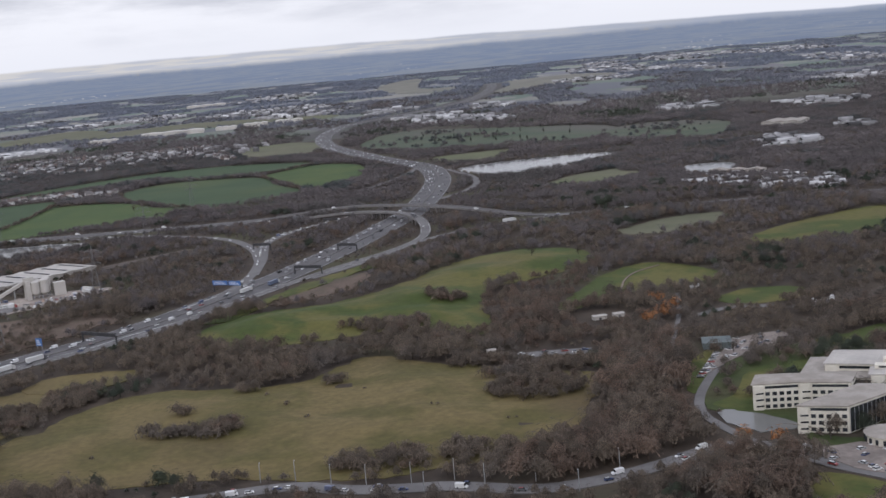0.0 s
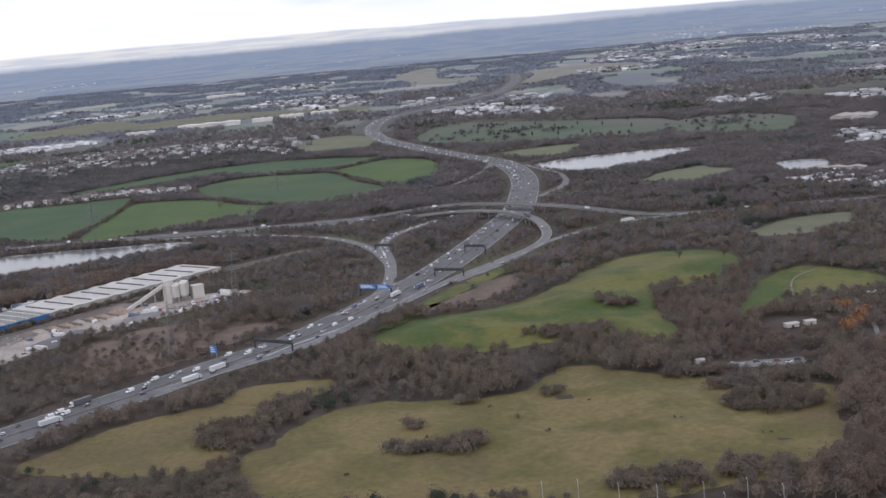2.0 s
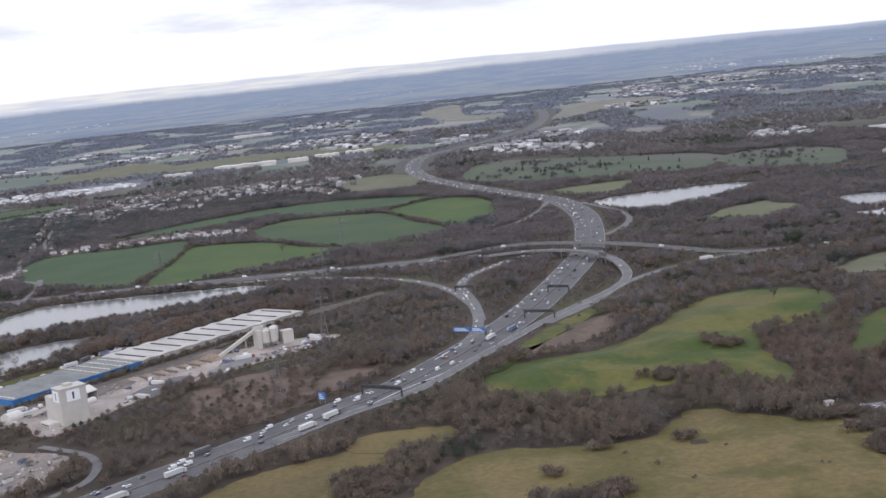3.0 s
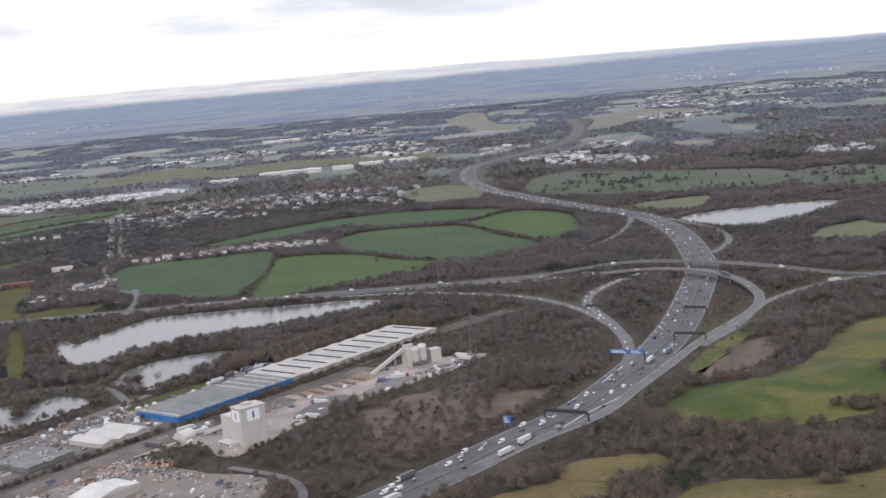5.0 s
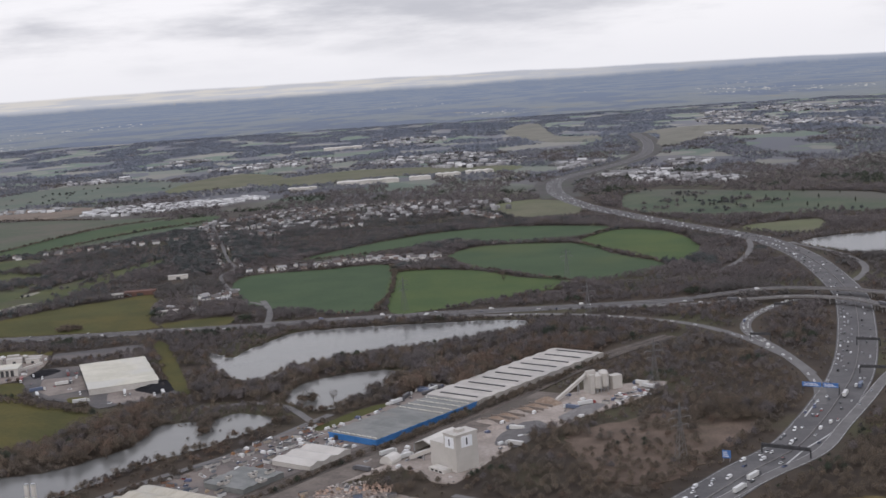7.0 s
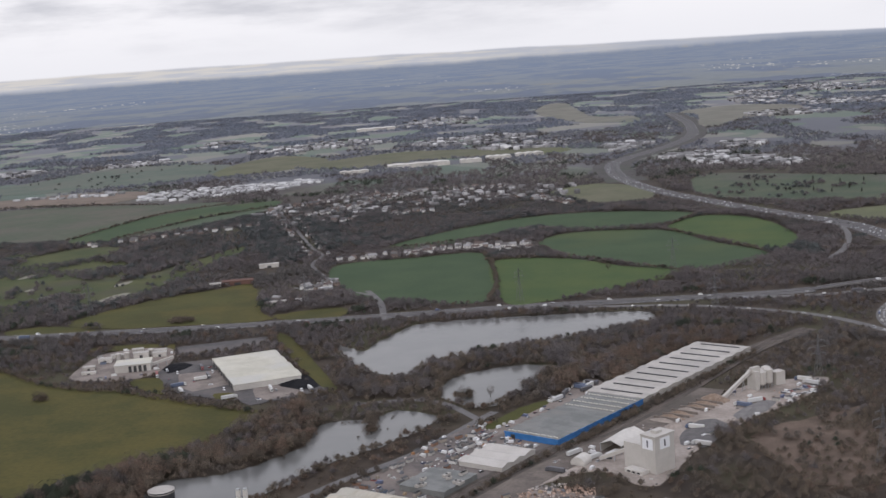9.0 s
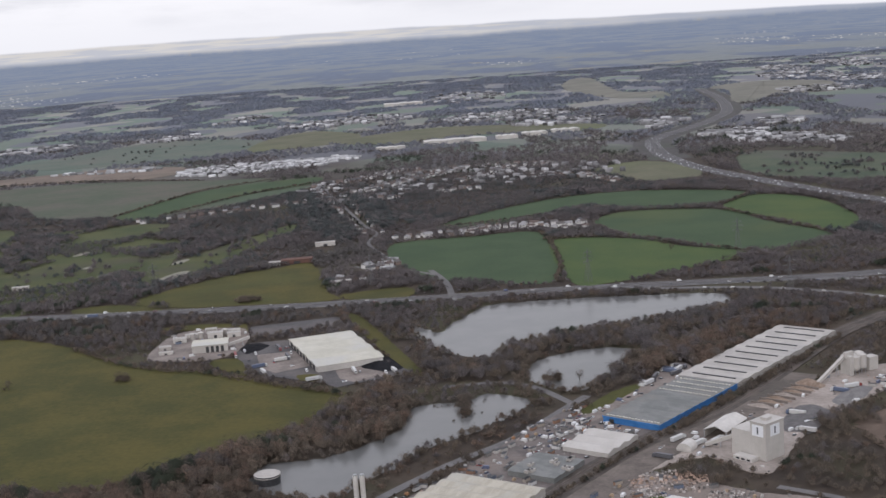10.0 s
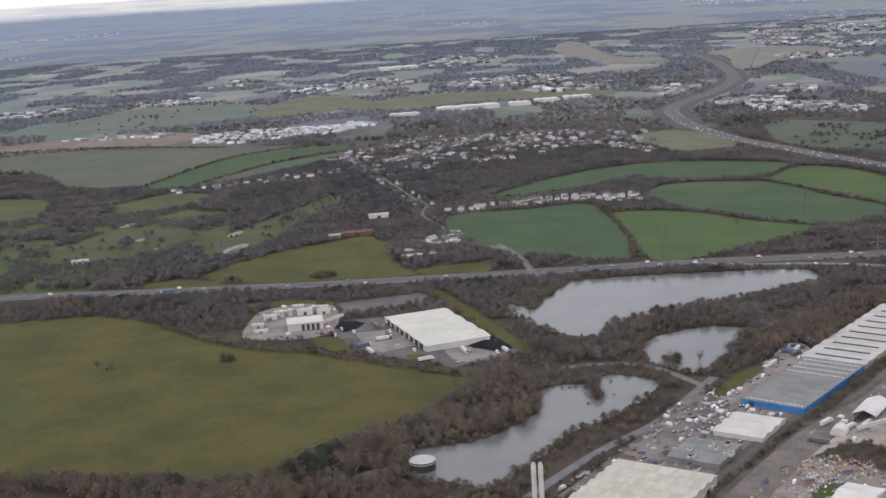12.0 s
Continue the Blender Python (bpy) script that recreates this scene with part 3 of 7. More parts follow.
STRIP_M4 = [(-861, 1533), (-799, 1558), (-772, 1535), (-786, 1492), (-846, 1502)]
LINKS_A = [(-1388, 1803), (-1326, 1935), (-1258, 1947), (-1206, 1862), (-1216, 1762), (-1308, 1694), (-1369, 1692)]
LINKS_B = [(-1164, 1702), (-1128, 1896), (-1076, 2027), (-1025, 2149), (-1007, 2084), (-1056, 1874), (-1080, 1755), (-1130, 1682)]
LINKS_C = [(-1393, 2134), (-1352, 2267), (-1256, 2245), (-1271, 2126), (-1350, 2097)]
LINKS_D = [(-1701, 2322), (-1566, 2293), (-1523, 2106), (-1616, 2099)]
LINKS_E = [(-1535, 1886), (-1467, 1888), (-1425, 1744), (-1465, 1704)]
ARABLE = [(-1954, 2982), (-1725, 3077), (-1359, 2968), (-1189, 2886), (-1352, 2503), (-1412, 2381), (-1557, 2436), (-1714, 2673), (-1897, 2835)]
ARABLE_STRIP = [(-1399, 2383), (-1317, 2740), (-1099, 2884), (-1072, 2770), (-1202, 2627), (-1312, 2364)]
ARABLE_B = [(-1307, 2369), (-1230, 2580), (-1083, 2727), (-1103, 2584), (-1234, 2404)]
BARE_SOIL = [(-2058, 3256), (-1748, 3414), (-1502, 3338), (-1523, 3103), (-1811, 3128), (-2011, 3133)]
FAR_GREEN = [(-2113, 3661), (-1998, 3996), (-1842, 4322), (-1443, 4120), (-1433, 3728), (-1657, 3546), (-1933, 3510)]
FAR_BEIGE = [(-1423, 4107), (-1306, 4373), (-1109, 4079), (-1172, 3792), (-1342, 3674), (-1414, 3717)]
FAR_BEIGE_B = [(-1178, 3850), (-875, 4172), (-384, 3935), (-407, 3722), (-751, 3790), (-964, 3659)]
RIVER_FIELD = [(-464, 2693), (-358, 2798), (-260, 2648), (-277, 2484), (-382, 2446), (-440, 2573)]
PARK_A = [(-185, 2590), (-102, 2849), (100, 2690), (310, 2493), (245, 2222), (93, 2256), (-53, 2290), (-147, 2385)]
PARK_B = [(-30, 2121), (91, 2154), (87, 2082), (-15, 2045)]
PARK_C = [(312, 2419), (473, 2422), (366, 2118), (284, 2155)]
PARK_D = [(132, 1626), (219, 1702), (189, 1553), (118, 1570)]
PARK_E = [(275, 2317), (389, 2472), (512, 2330), (429, 2072), (331, 2113)]
PARK_F = [(130, 1614), (178, 1686), (235, 1659), (242, 1604), (176, 1539)]
PARK_G = [(-21, 2050), (27, 2139), (99, 2132), (85, 2048), (33, 1998)]
VERGE_E = [(-270, 776), (-240, 784), (-208, 768), (-235, 737), (-274, 748)]
LAKE_A = [(-764, 1346), (-733, 1311), (-722, 1342), (-686, 1419), (-640, 1432), (-532, 1434), (-434, 1422), (-419, 1385), (-435, 1349), (-475, 1333), (-589, 1285), (-657, 1245), (-678, 1200), (-714, 1217), (-744, 1272)]
LAKE_B = [(-646, 1125), (-633, 1177), (-581, 1208), (-544, 1202), (-544, 1182), (-572, 1121), (-606, 1071), (-635, 1097)]
LAKE_C = [(-850, 899), (-840, 925), (-794, 937), (-752, 987), (-741, 1048), (-703, 1057), (-682, 1076), (-647, 1054), (-653, 1026), (-689, 976), (-727, 941), (-755, 894), (-788, 847), (-815, 858), (-838, 868)]
LAKE_D = [(6, 1899), (107, 1949), (260, 1937), (179, 1814), (76, 1731), (25, 1812)]
LAKE_E = [(307, 1663), (366, 1656), (335, 1537), (293, 1553)]
POND = [(118, 592), (126, 594), (132, 589), (138, 585), (151, 567), (146, 559), (130, 556), (125, 566), (120, 578)]
PLANT_YARD = [(-579, 862), (-547, 934), (-504, 993), (-459, 1030), (-406, 1066), (-378, 1092), (-317, 1104), (-317, 1082), (-359, 1030), (-398, 994), (-448, 932), (-482, 866), (-499, 856), (-526, 892), (-558, 879)]
STONE_YARD = [(-673, 736), (-622, 813), (-572, 866), (-544, 849), (-502, 821), (-458, 791), (-490, 701)]
TRADE_YARD = [(-746, 822), (-689, 909), (-622, 1013), (-584, 1021), (-553, 951), (-594, 884), (-644, 809)]
DEPOT_YARD = [(-938, 1262), (-930, 1308), (-892, 1313), (-844, 1214), (-800, 1226), (-750, 1162), (-816, 1122), (-837, 1145), (-889, 1174), (-910, 1199)]
DEPOT_PAD = [(-945, 1384), (-851, 1411), (-838, 1369), (-934, 1337)]
WORKS_YARD = [(-1031, 1283), (-1022, 1372), (-955, 1382), (-935, 1307), (-952, 1250), (-1015, 1254)]
WH_APRON = [(-601, 986), (-588, 998), (-506, 1107), (-513, 1143), (-542, 1096), (-596, 1023)]
BA_YARD = [(146, 526), (168, 532), (189, 522), (177, 491), (161, 497), (150, 514)]
CAR_PARK = [(160, 732), (188, 739), (185, 715), (160, 697), (145, 683), (124, 657), (136, 686), (153, 720)]
RAIL = [(-661, 795), (-614, 866), (-567, 929), (-498, 1000), (-442, 1079), (-353, 1210), (-280, 1287)]
M25 = [(-660, 410), (-540, 560), (-426, 689), (-377, 745), (-338, 789), (-294, 844), (-252, 892), (-219, 951), (-187, 1017), (-154, 1092), (-117, 1201), (-70, 1369), (-46, 1484), (-25, 1717), (-32, 1890), (-56, 2005), (-120, 2167), (-199, 2403), (-252, 2584), (-286, 2792), (-296, 2986), (-281, 3211), (-238, 3354), (-145, 3542), (-52, 3744), (50, 4040), (112, 4400), (160, 4850), (186, 5420)]
M4 = [(-2300, 1540), (-1700, 1520), (-1363, 1507), (-1155, 1493), (-952, 1484), (-753, 1485), (-555, 1490), (-320, 1480), (-225, 1482)]
M4_EAST = [(-235, 1484), (-180, 1492), (-128, 1490), (-55, 1450), (10, 1386), (84, 1325), (190, 1312), (300, 1310), (395, 1298), (700, 1240)]
LOOP = [(-320, 1462), (-200, 1450), (-150, 1440), (-105, 1420), (-66, 1388), (-42, 1330), (-34, 1274), (-39, 1230), (-64, 1174), (-125, 1082), (-168, 1003), (-202, 942), (-236, 881), (-281, 836), (-325, 789)]
SLIP_E = [(-130, 1060), (-87, 1122), (-58, 1180), (-33, 1222), (10, 1266), (60, 1297), (118, 1312), (190, 1300)]
SLIP_W = [(-520, 1472), (-393, 1444), (-329, 1411), (-277, 1372), (-240, 1327), (-211, 1261), (-196, 1200), (-188, 1145), (-190, 1064), (-205, 1000)]
JUG = [(-186, 1100), (-190, 1180), (-197, 1240), (-201, 1286), (-194, 1329), (-175, 1372), (-142, 1415), (-110, 1440)]
SLIP_N = [(-156, 1677), (-115, 1749), (-78, 1854), (-60, 1952)]
SLIP_NE = [(-10, 1900), (23, 1772), (28, 1676), (12, 1604), (-20, 1540)]
LANE = [(-720, 1105), (-685, 1110), (-665, 1108), (-639, 1088), (-610, 1034)]
LANE_B = [(-760, 1660), (-745, 1610), (-733, 1556), (-722, 1460)]
YARD_ROAD = [(-598, 1056), (-611, 1035), (-659, 957), (-704, 908), (-729, 876), (-756, 838), (-800, 767)]
SOUTH = [(-180, 520), (-118, 532), (-83, 537), (-57, 527), (-32, 523), (-12, 521), (19, 510), (36, 509), (61, 516), (85, 528), (113, 543), (138, 532), (151, 509), (185, 474)]
OFFICE_ROAD = [(125, 545), (118, 565), (112, 591), (115, 617), (126, 649), (146, 695), (158, 718)]
MOOR_PATH = [(106, 638), (115, 695), (125, 746), (139, 805), (151, 875)]
MOOR_LANE = [(18, 732), (44, 735), (74, 733)]
ROUND = [(-490, 830), (-453, 802), (-436, 774), (-434, 740), (-450, 715)]
VILLAGE_ROAD = [(-870, 1720), (-829, 1689), (-777, 1655), (-745, 1615)]
HEATH = [(-406, 947), (-360, 987), (-290, 1013), (-261, 964), (-309, 886), (-342, 842), (-373, 831), (-397, 868)]
WOOD_A = [(72, 683), (96, 741), (121, 746), (123, 678), (106, 588), (110, 552), (89, 534), (57, 519), (20, 513), (8, 524), (31, 557), (56, 602)]
WOOD_B = [(95, 536), (122, 536), (146, 525), (134, 474), (88, 479)]
WOOD_C = [(16, 911), (63, 979), (111, 1006), (93, 858), (138, 803), (121, 746), (78, 733), (15, 770)]
WOOD_D = [(-944, 870), (-883, 944), (-816, 1032), (-792, 1088), (-767, 1117), (-746, 1049), (-754, 987), (-794, 943), (-840, 932), (-854, 858), (-889, 824)]
WOOD_F = [(-1120, 905), (-1057, 888), (-981, 871), (-944, 872), (-886, 846), (-838, 836), (-826, 818), (-862, 814), (-885, 828), (-940, 826), (-984, 822), (-1034, 842), (-1090, 872)]
VILLAGE_DARK = [(-1095, 2590), (-1002, 2445), (-960, 2300), (-915, 2100), (-880, 1990), (-915, 1925), (-960, 2020), (-1010, 2211), (-1080, 2440)]
VILLAGE_GARDENS = [(-965, 2500), (-903, 2390), (-850, 2150), (-845, 2050), (-875, 2060), (-920, 2240), (-975, 2420)]
LAKE_BELT = [(-745, 1185), (-700, 1172), (-662, 1190), (-640, 1222), (-590, 1258), (-530, 1290), (-440, 1342), (-395, 1362), (-392, 1325), (-440, 1288), (-530, 1222), (-600, 1222), (-652, 1182), (-662, 1125), (-705, 1122)]
RUSTY_BELT = [(-545, 1125), (-500, 1200), (-430, 1285), (-360, 1300), (-345, 1245), (-420, 1172), (-500, 1100), (-530, 1092)]
WOOD_E = [(-740, 833), (-777, 838), (-751, 896), (-690, 970), (-652, 1018), (-619, 1027), (-688, 920)]
HILL_PATH = [(114, 899), (122, 935), (134, 962), (156, 984)]


# ---- the ground ----
bm = bmesh.new()
for i in range(50):
    for j in range(47):
        x0, y0 = -5200 + 200 * i, -900 + 200 * j
        bm.faces.new([bm.verts.new(p) for p in ((x0, y0, 0), (x0 + 200, y0, 0), (x0 + 200, y0 + 200, 0), (x0, y0 + 200, 0))])
bmesh.ops.remove_doubles(bm, verts=bm.verts[:], dist=0.01)
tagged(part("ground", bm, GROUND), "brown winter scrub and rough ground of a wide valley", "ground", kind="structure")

GOLF = [(-1660, 2120), (-1500, 2170), (-1423, 2275), (-1300, 2236), (-1186, 2028), (-1150, 1836), (-1165, 1679), (-1220, 1584), (-1300, 1500), (-1460, 1640)]
sheet("moor", MOOR, 0.25, MOOR_GRASS, "olive and straw-coloured rough grass moor", "grassland", 5, rise=(1.2, 2.2))
sheet("moor", MOOR_WEST, 0.25, MOOR_GRASS, "narrow strip of rough olive grass beside scrub", "grassland", 5)
sheet("hill_meadow", MOUND, 0.3, HILL_GRASS, "bright green grassy rise above the motorway", "grassland", 5, rise=(5.0, 4.5))
for outline in (MEADOW_A, MEADOW_B, MEADOW_D, MEADOW_E):
    sheet("meadow", outline, 0.25, HILL_GRASS, "green meadow among brown thickets", "meadow", 4)
for outline in (MEADOW_C, PARK_B, PARK_D, PARK_F, PARK_G, RIVER_FIELD):
    sheet("meadow", outline, 0.25, PALE_GRASS, "pale winter meadow between woods", "meadow", 5)
for outline in (LAWN_D, LAWN_E):
    sheet("lawn", outline, 0.2, OFFICE_LAWN, "dark green lawn round the white offices", "lawn", 2, True)
for outline in (LAWN_A, LAWN_B, LAWN_C):
    sheet("lawn", outline, 0.25, HILL_GRASS, "mown green lawn beside the white offices", "lawn", 1)
for outline in (CROP_A, CROP_C):
    sheet("crop_field", outline, 0.3, CROP, "deep green winter crop field bounded by hedges", "field", 3)
for outline in (CROP_B, CROP_D):
    sheet("crop_field", outline, 0.3, CROP_LIGHT, "brighter green winter crop field bounded by hedges", "field", 3)
sheet("crop_field", CROP_E, 0.3, CROP, "long green crop field below the village", "field", 3)
sheet("pasture", PASTURE, 0.3, PASTURE_GRASS, "large smooth olive-green pasture beside the lake", "pasture", 4)
for outline in (PASTURE_N, PASTURE_S, STRIP_M4):
    sheet("pasture", outline, 0.25, PASTURE_GRASS, "olive pasture along the motorway hedge", "pasture", 4)
for outline in (LINKS_A, LINKS_B, LINKS_C, LINKS_D, LINKS_E):
    sheet("fairway", outline, 0.25, FAIRWAY, "green golf fairway between rows of bare trees", "grassland", 6)
sheet("arable_field", ARABLE, 0.25, PLOUGH, "grey-brown stubble field", "field", 3)
sheet("arable_field", ARABLE_STRIP, 0.25, CROP, "dark green strip of winter crop", "field", 3)
sheet("arable_field", ARABLE_B, 0.25, PLOUGH, "brown stubble field beside the village", "field", 3)
sheet("bare_field", BARE_SOIL, 0.25, SOIL, "pinkish bare soil field", "field", 3)
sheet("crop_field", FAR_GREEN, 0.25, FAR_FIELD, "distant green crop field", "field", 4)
for outline in (FAR_BEIGE, FAR_BEIGE_B):
    sheet("pale_field", outline, 0.25, PALE_GRASS, "distant pale grass field", "field", 5)
sheet("sandy_field", [(160, 4510), (249, 5102), (241, 5480), (497, 5709), (716, 5401), (563, 4752), (370, 4752), (218, 4417)], 0.25, FAR_SAND, "wide sandy brown field beyond the motorway bend", "field", 12)
sheet("pale_field", [(-349, 6227), (-255, 7150), (-143, 7115), (-129, 5668), (19, 5397), (18, 5023), (-93, 5049), (-226, 5267)], 0.25, FAR_SAND, "distant sandy grass field", "field", 8)
for outline in (PARK_A, PARK_C, PARK_E):
    sheet("parkland", outline, 0.25, PARK_GRASS, "muted green parkland dotted with trees", "grassland", 6)
sheet("golf_rough", GOLF, 0.02, FAIRWAY, "mottled green golf rough under scattered bare trees", "grassland", 5, True)
sheet("heath", HEATH, 0.25, HEATH_SOIL, "pinkish brown open heath beside the motorway", "heath", 9, True)
sheet("bare_clearing", [(-153, 969), (-114, 1024), (-110, 1040), (-68, 1081), (-56, 1064), (-94, 993), (-122, 968), (-143, 950)], 0.26, HEATH_SOIL, "reddish bare clearing between thickets", "clearing", 7, True)
for outline in ([(-192, 915), (-146, 1010), (-92, 1098), (-66, 1108), (-132, 1000), (-172, 915)],):
    sheet("scrub_grass", outline, 0.26, HILL_GRASS, "olive grass strip between bare thickets", "grassland", 7, True)
sheet("verge", VERGE_E, 0.25, MOOR_GRASS, "grassy verge below the motorway", "grassland", 4)

for x, y, rx, ry in ((-1138, 1842, 8, 22), (-1275, 1840, 7, 12), (-1228, 1766, 9, 14), (-1329, 1969, 8, 20), (-1120, 1722, 13, 42)):
    sheet("bunker", [(x + rx * math.cos(a) + 0.25 * ry * math.sin(a), y + ry * math.sin(a)) for a in (0, 0.9, 1.8, 2.7, 3.6, 4.5, 5.4)], 0.32, SAND, "pale sand bunker on the golf fairway", "bunker", 1)

# water
LAKE_F = [(-935, 822), (-883, 824), (-863, 812), (-836, 815), (-826, 780), (-880, 765), (-940, 785)]
LAKES = [LAKE_F, LAKE_A, LAKE_B, LAKE_C, LAKE_D, LAKE_E, POND]
for outline in LAKES:
    sheet("water", outline, 0.12, WATER, "calm grey lake with wooded banks", "lake", 5)

# hard ground
sheet("staff_car_park", squared([(-1092, 868), (-1073, 856), (-1034, 838), (-984, 818), (-974, 780), (-1110, 800)]), 0.3, YARD_GREY, "grey car park behind a belt of bare trees", "car park", 1)
sheet("sandy_clearing", [(-881, 860), (-880, 881), (-868, 883), (-866, 865)], 0.3, SOIL, "small sandy clearing among bare trees", "clearing", 1)
sheet("plant_yard", PLANT_YARD, 0.3, GRAVEL, "pale stone-dust yard of the aggregates plant", "yard", 3)
sheet("stone_yard", STONE_YARD, 0.28, YARD, "brown hardstanding scattered with materials", "yard", 3)
sheet("trade_yard", squared(TRADE_YARD), 0.32, YARD_DARK, "stained concrete yard of the trading estate", "yard", 1)
sheet("depot_yard", squared(DEPOT_YARD), 0.3, YARD_GREY, "dark grey lorry yard round the white shed", "yard", 1)
for outline in ([(-913, 1256), (-870, 1266), (-845, 1206), (-882, 1183), (-901, 1204)], [(-824, 1180), (-808, 1198), (-777, 1164), (-771, 1153), (-802, 1137), (-817, 1150)]):
    sheet("stone_pad", squared(outline), 0.34, YARD, "pinkish stone-dust pad in the lorry yard", "yard", 1)
for outline in ([(-838, 1400), (-824, 1404), (-743, 1165), (-752, 1160), (-790, 1255)], [(-953, 1401), (-960, 1386), (-950, 1330), (-938, 1334)], [(-859, 1170), (-840, 1169), (-835, 1148), (-852, 1151)], [(-957, 1243), (-931, 1244), (-912, 1197), (-912, 1181), (-948, 1217)], [(-1060, 1392), (-1012, 1412), (-962, 1400), (-985, 1384)]):
    sheet("grass_strip", outline, 0.28, PASTURE_GRASS, "mown green strip beside the depot", "grassland", 1)
sheet("depot_pad", squared(DEPOT_PAD), 0.3, YARD_GREY, "grey concrete pad behind the shed", "yard", 1)
sheet("works_yard", WORKS_YARD, 0.3, YARD, "grey yard of the small works", "yard", 1)
sheet("loading_apron", WH_APRON, 0.36, YARD, "grey loading apron beside the long warehouse", "yard", 1)
sheet("office_forecourt", BA_YARD, 0.3, YARD, "paved forecourt of the white offices", "yard", 1)
sheet("car_park", CAR_PARK, 0.3, YARD, "grey car park among lawns", "car park", 1)

sheet("grass_patch", [(-588, 801), (-572, 823), (-562, 818), (-581, 796)], 0.4, HILL_GRASS, "small green bank beside the white shed", "grassland", 1)
FIRST_BUILDING = len(TAKEN)
sheet("grass_patch", [(-606, 1014), (-581, 1055), (-556, 1080), (-553, 1070), (-583, 1026), (-599, 1006)], 0.4, PASTURE_GRASS, "mossy green strip beside the loading apron", "grassland", 2)

# roads
M25_LINE = curve(M25, 8)
M4_LINE = curve(M4, 10)
M4_EAST_LINE = curve(M4_EAST, 8)
LOOP_LINE = curve(LOOP, 6)


def hump(line, x, y, top, flat, run):
    """Heights along a line that climbs to a bridge round (x, y)."""
    d = np.hypot(line[:, 0] - x, line[:, 1] - y)
    s = np.clip((flat + run - d) / run, 0, 1)
    return 0.4 + top * s * s * (3 - 2 * s)


motorway = ribbon("motorway", M25_LINE, 38, 0.4, ASPHALT, "worn grey multi-lane motorway with heavy traffic", "motorway", keep=5)
ribbon("verge", M25_LINE[M25_LINE[:, 1] > 2800], 96, 0.2, FAR_VERGE, "dark scrubby verge along the far motorway", "verge", depth=0.1, keep=0)
ribbon("central_barrier", M25_LINE, 0.7, 1.2, HEAP_GREY, "grey concrete barrier between the carriageways", "barrier", off=1.5, depth=1.0, keep=0)
for off in (-17.5, 17.8):
    ribbon("edge_line", M25_LINE, 0.24, 0.44, WHITE_LINE, "", "", off=off, depth=0.02, keep=0, parent=motorway)
M4_Z = hump(M4_LINE, -52, 1440, 7.0, 60, 150)
EAST_Z = hump(M4_EAST_LINE, -52, 1448, 6.6, 60, 150)
motorway_b = ribbon("motorway", M4_LINE, 28, M4_Z, ASPHALT, "second grey motorway running straight across the valley", "motorway", keep=6, depth=1.2)
ribbon("central_barrier", M4_LINE, 0.7, M4_Z + 0.7, HEAP_GREY, "pale barrier along the crossing motorway", "barrier", depth=0.8, keep=0)
ribbon("motorway", M4_EAST_LINE, 12, EAST_Z, ASPHALT, "narrower carriageway crossing on a long low bridge", "motorway", keep=6, depth=1.2)
LOOP_Z = hump(LOOP_LINE, -58, 1395, 7.0, 50, 130) + 0.09
ribbon("slip_road", LOOP_LINE, 10, LOOP_Z, LANE_ROAD, "curved pale slip road climbing over the motorway", "road", depth=1.0, keep=5)
ribbon("slip_road", curve(SLIP_E, 8), 9, 0.42, LANE_ROAD, "long pale slip road joining the crossing motorway", "road", keep=5)
ribbon("slip_road", curve(SLIP_W, 8), 10, 0.42, LANE_ROAD, "sweeping pale slip road down to the motorway", "road", keep=5)
ribbon("slip_road", curve(JUG, 6), 11, 0.44, LANE_ROAD, "tight curved slip road packed with queuing traffic", "road", keep=5)
for pts in (SLIP_N, SLIP_NE):
    ribbon("slip_road", curve(pts, 8), 9, 0.42, LANE_ROAD, "narrow slip road between bare trees", "road", keep=4)
for step, (pts, wide) in enumerate(((LANE, 7), (LANE_B, 8), (YARD_ROAD, 8), (SOUTH, 11), (OFFICE_ROAD, 5), (MOOR_LANE, 13), (ROUND, 6), (VILLAGE_ROAD, 6), ([(-1084, 2699), (-1053, 2690), (-993, 2489), (-935, 2260), (-894, 2099), (-863, 1996), (-866, 1904), (-818, 1746)], 6), ([(150, 800), (179, 815), (223, 802), (262, 818)], 7))):
    ribbon("lane", curve(pts, 6), wide, 0.42 + 0.012 * step, LANE_ROAD, "pale local road between trees", "road", keep=3)
for pts, worn in ((HILL_PATH, SOIL),):
    ribbon("footpath", curve(pts, 6), 1.5, 0.75, worn, "pale worn path across the grassy rise", "path", keep=0, depth=0.5)
ribbon("footpath", curve(MOOR_PATH, 6), 3, 0.42, LANE_ROAD, "pale path glimpsed between moor trees", "path", keep=0)
for line, half, zz in ((M4_LINE, 14, M4_Z), (LOOP_LINE, 5, LOOP_Z)):
    for side in (-1, 1):
        ribbon("edge_line", line, 0.26, zz + 0.05, WHITE_LINE, "worn white edge line along the carriageway", "road line", off=side * (half - 0.7), depth=0.03, keep=0)
for pts in ([(-270, 850), (-257, 870), (-245, 888), (-226, 911), (-208, 935)], [(-225, 968), (-212, 995), (-203, 1014)]):
    ribbon("gore_marking", curve(pts, 6), 1.3, 0.47, WHITE_LINE, "worn white hatching where the slip road leaves the lanes", "road line", depth=0.03, keep=0)
RAIL_LINE = curve(RAIL, 8)
ribbon("railway_ground", RAIL_LINE[: int(len(RAIL_LINE) * 0.62)], 26, 0.86, BALLAST, "bare pinkish-brown ground beside the railway", "railway", off=22, keep=1)
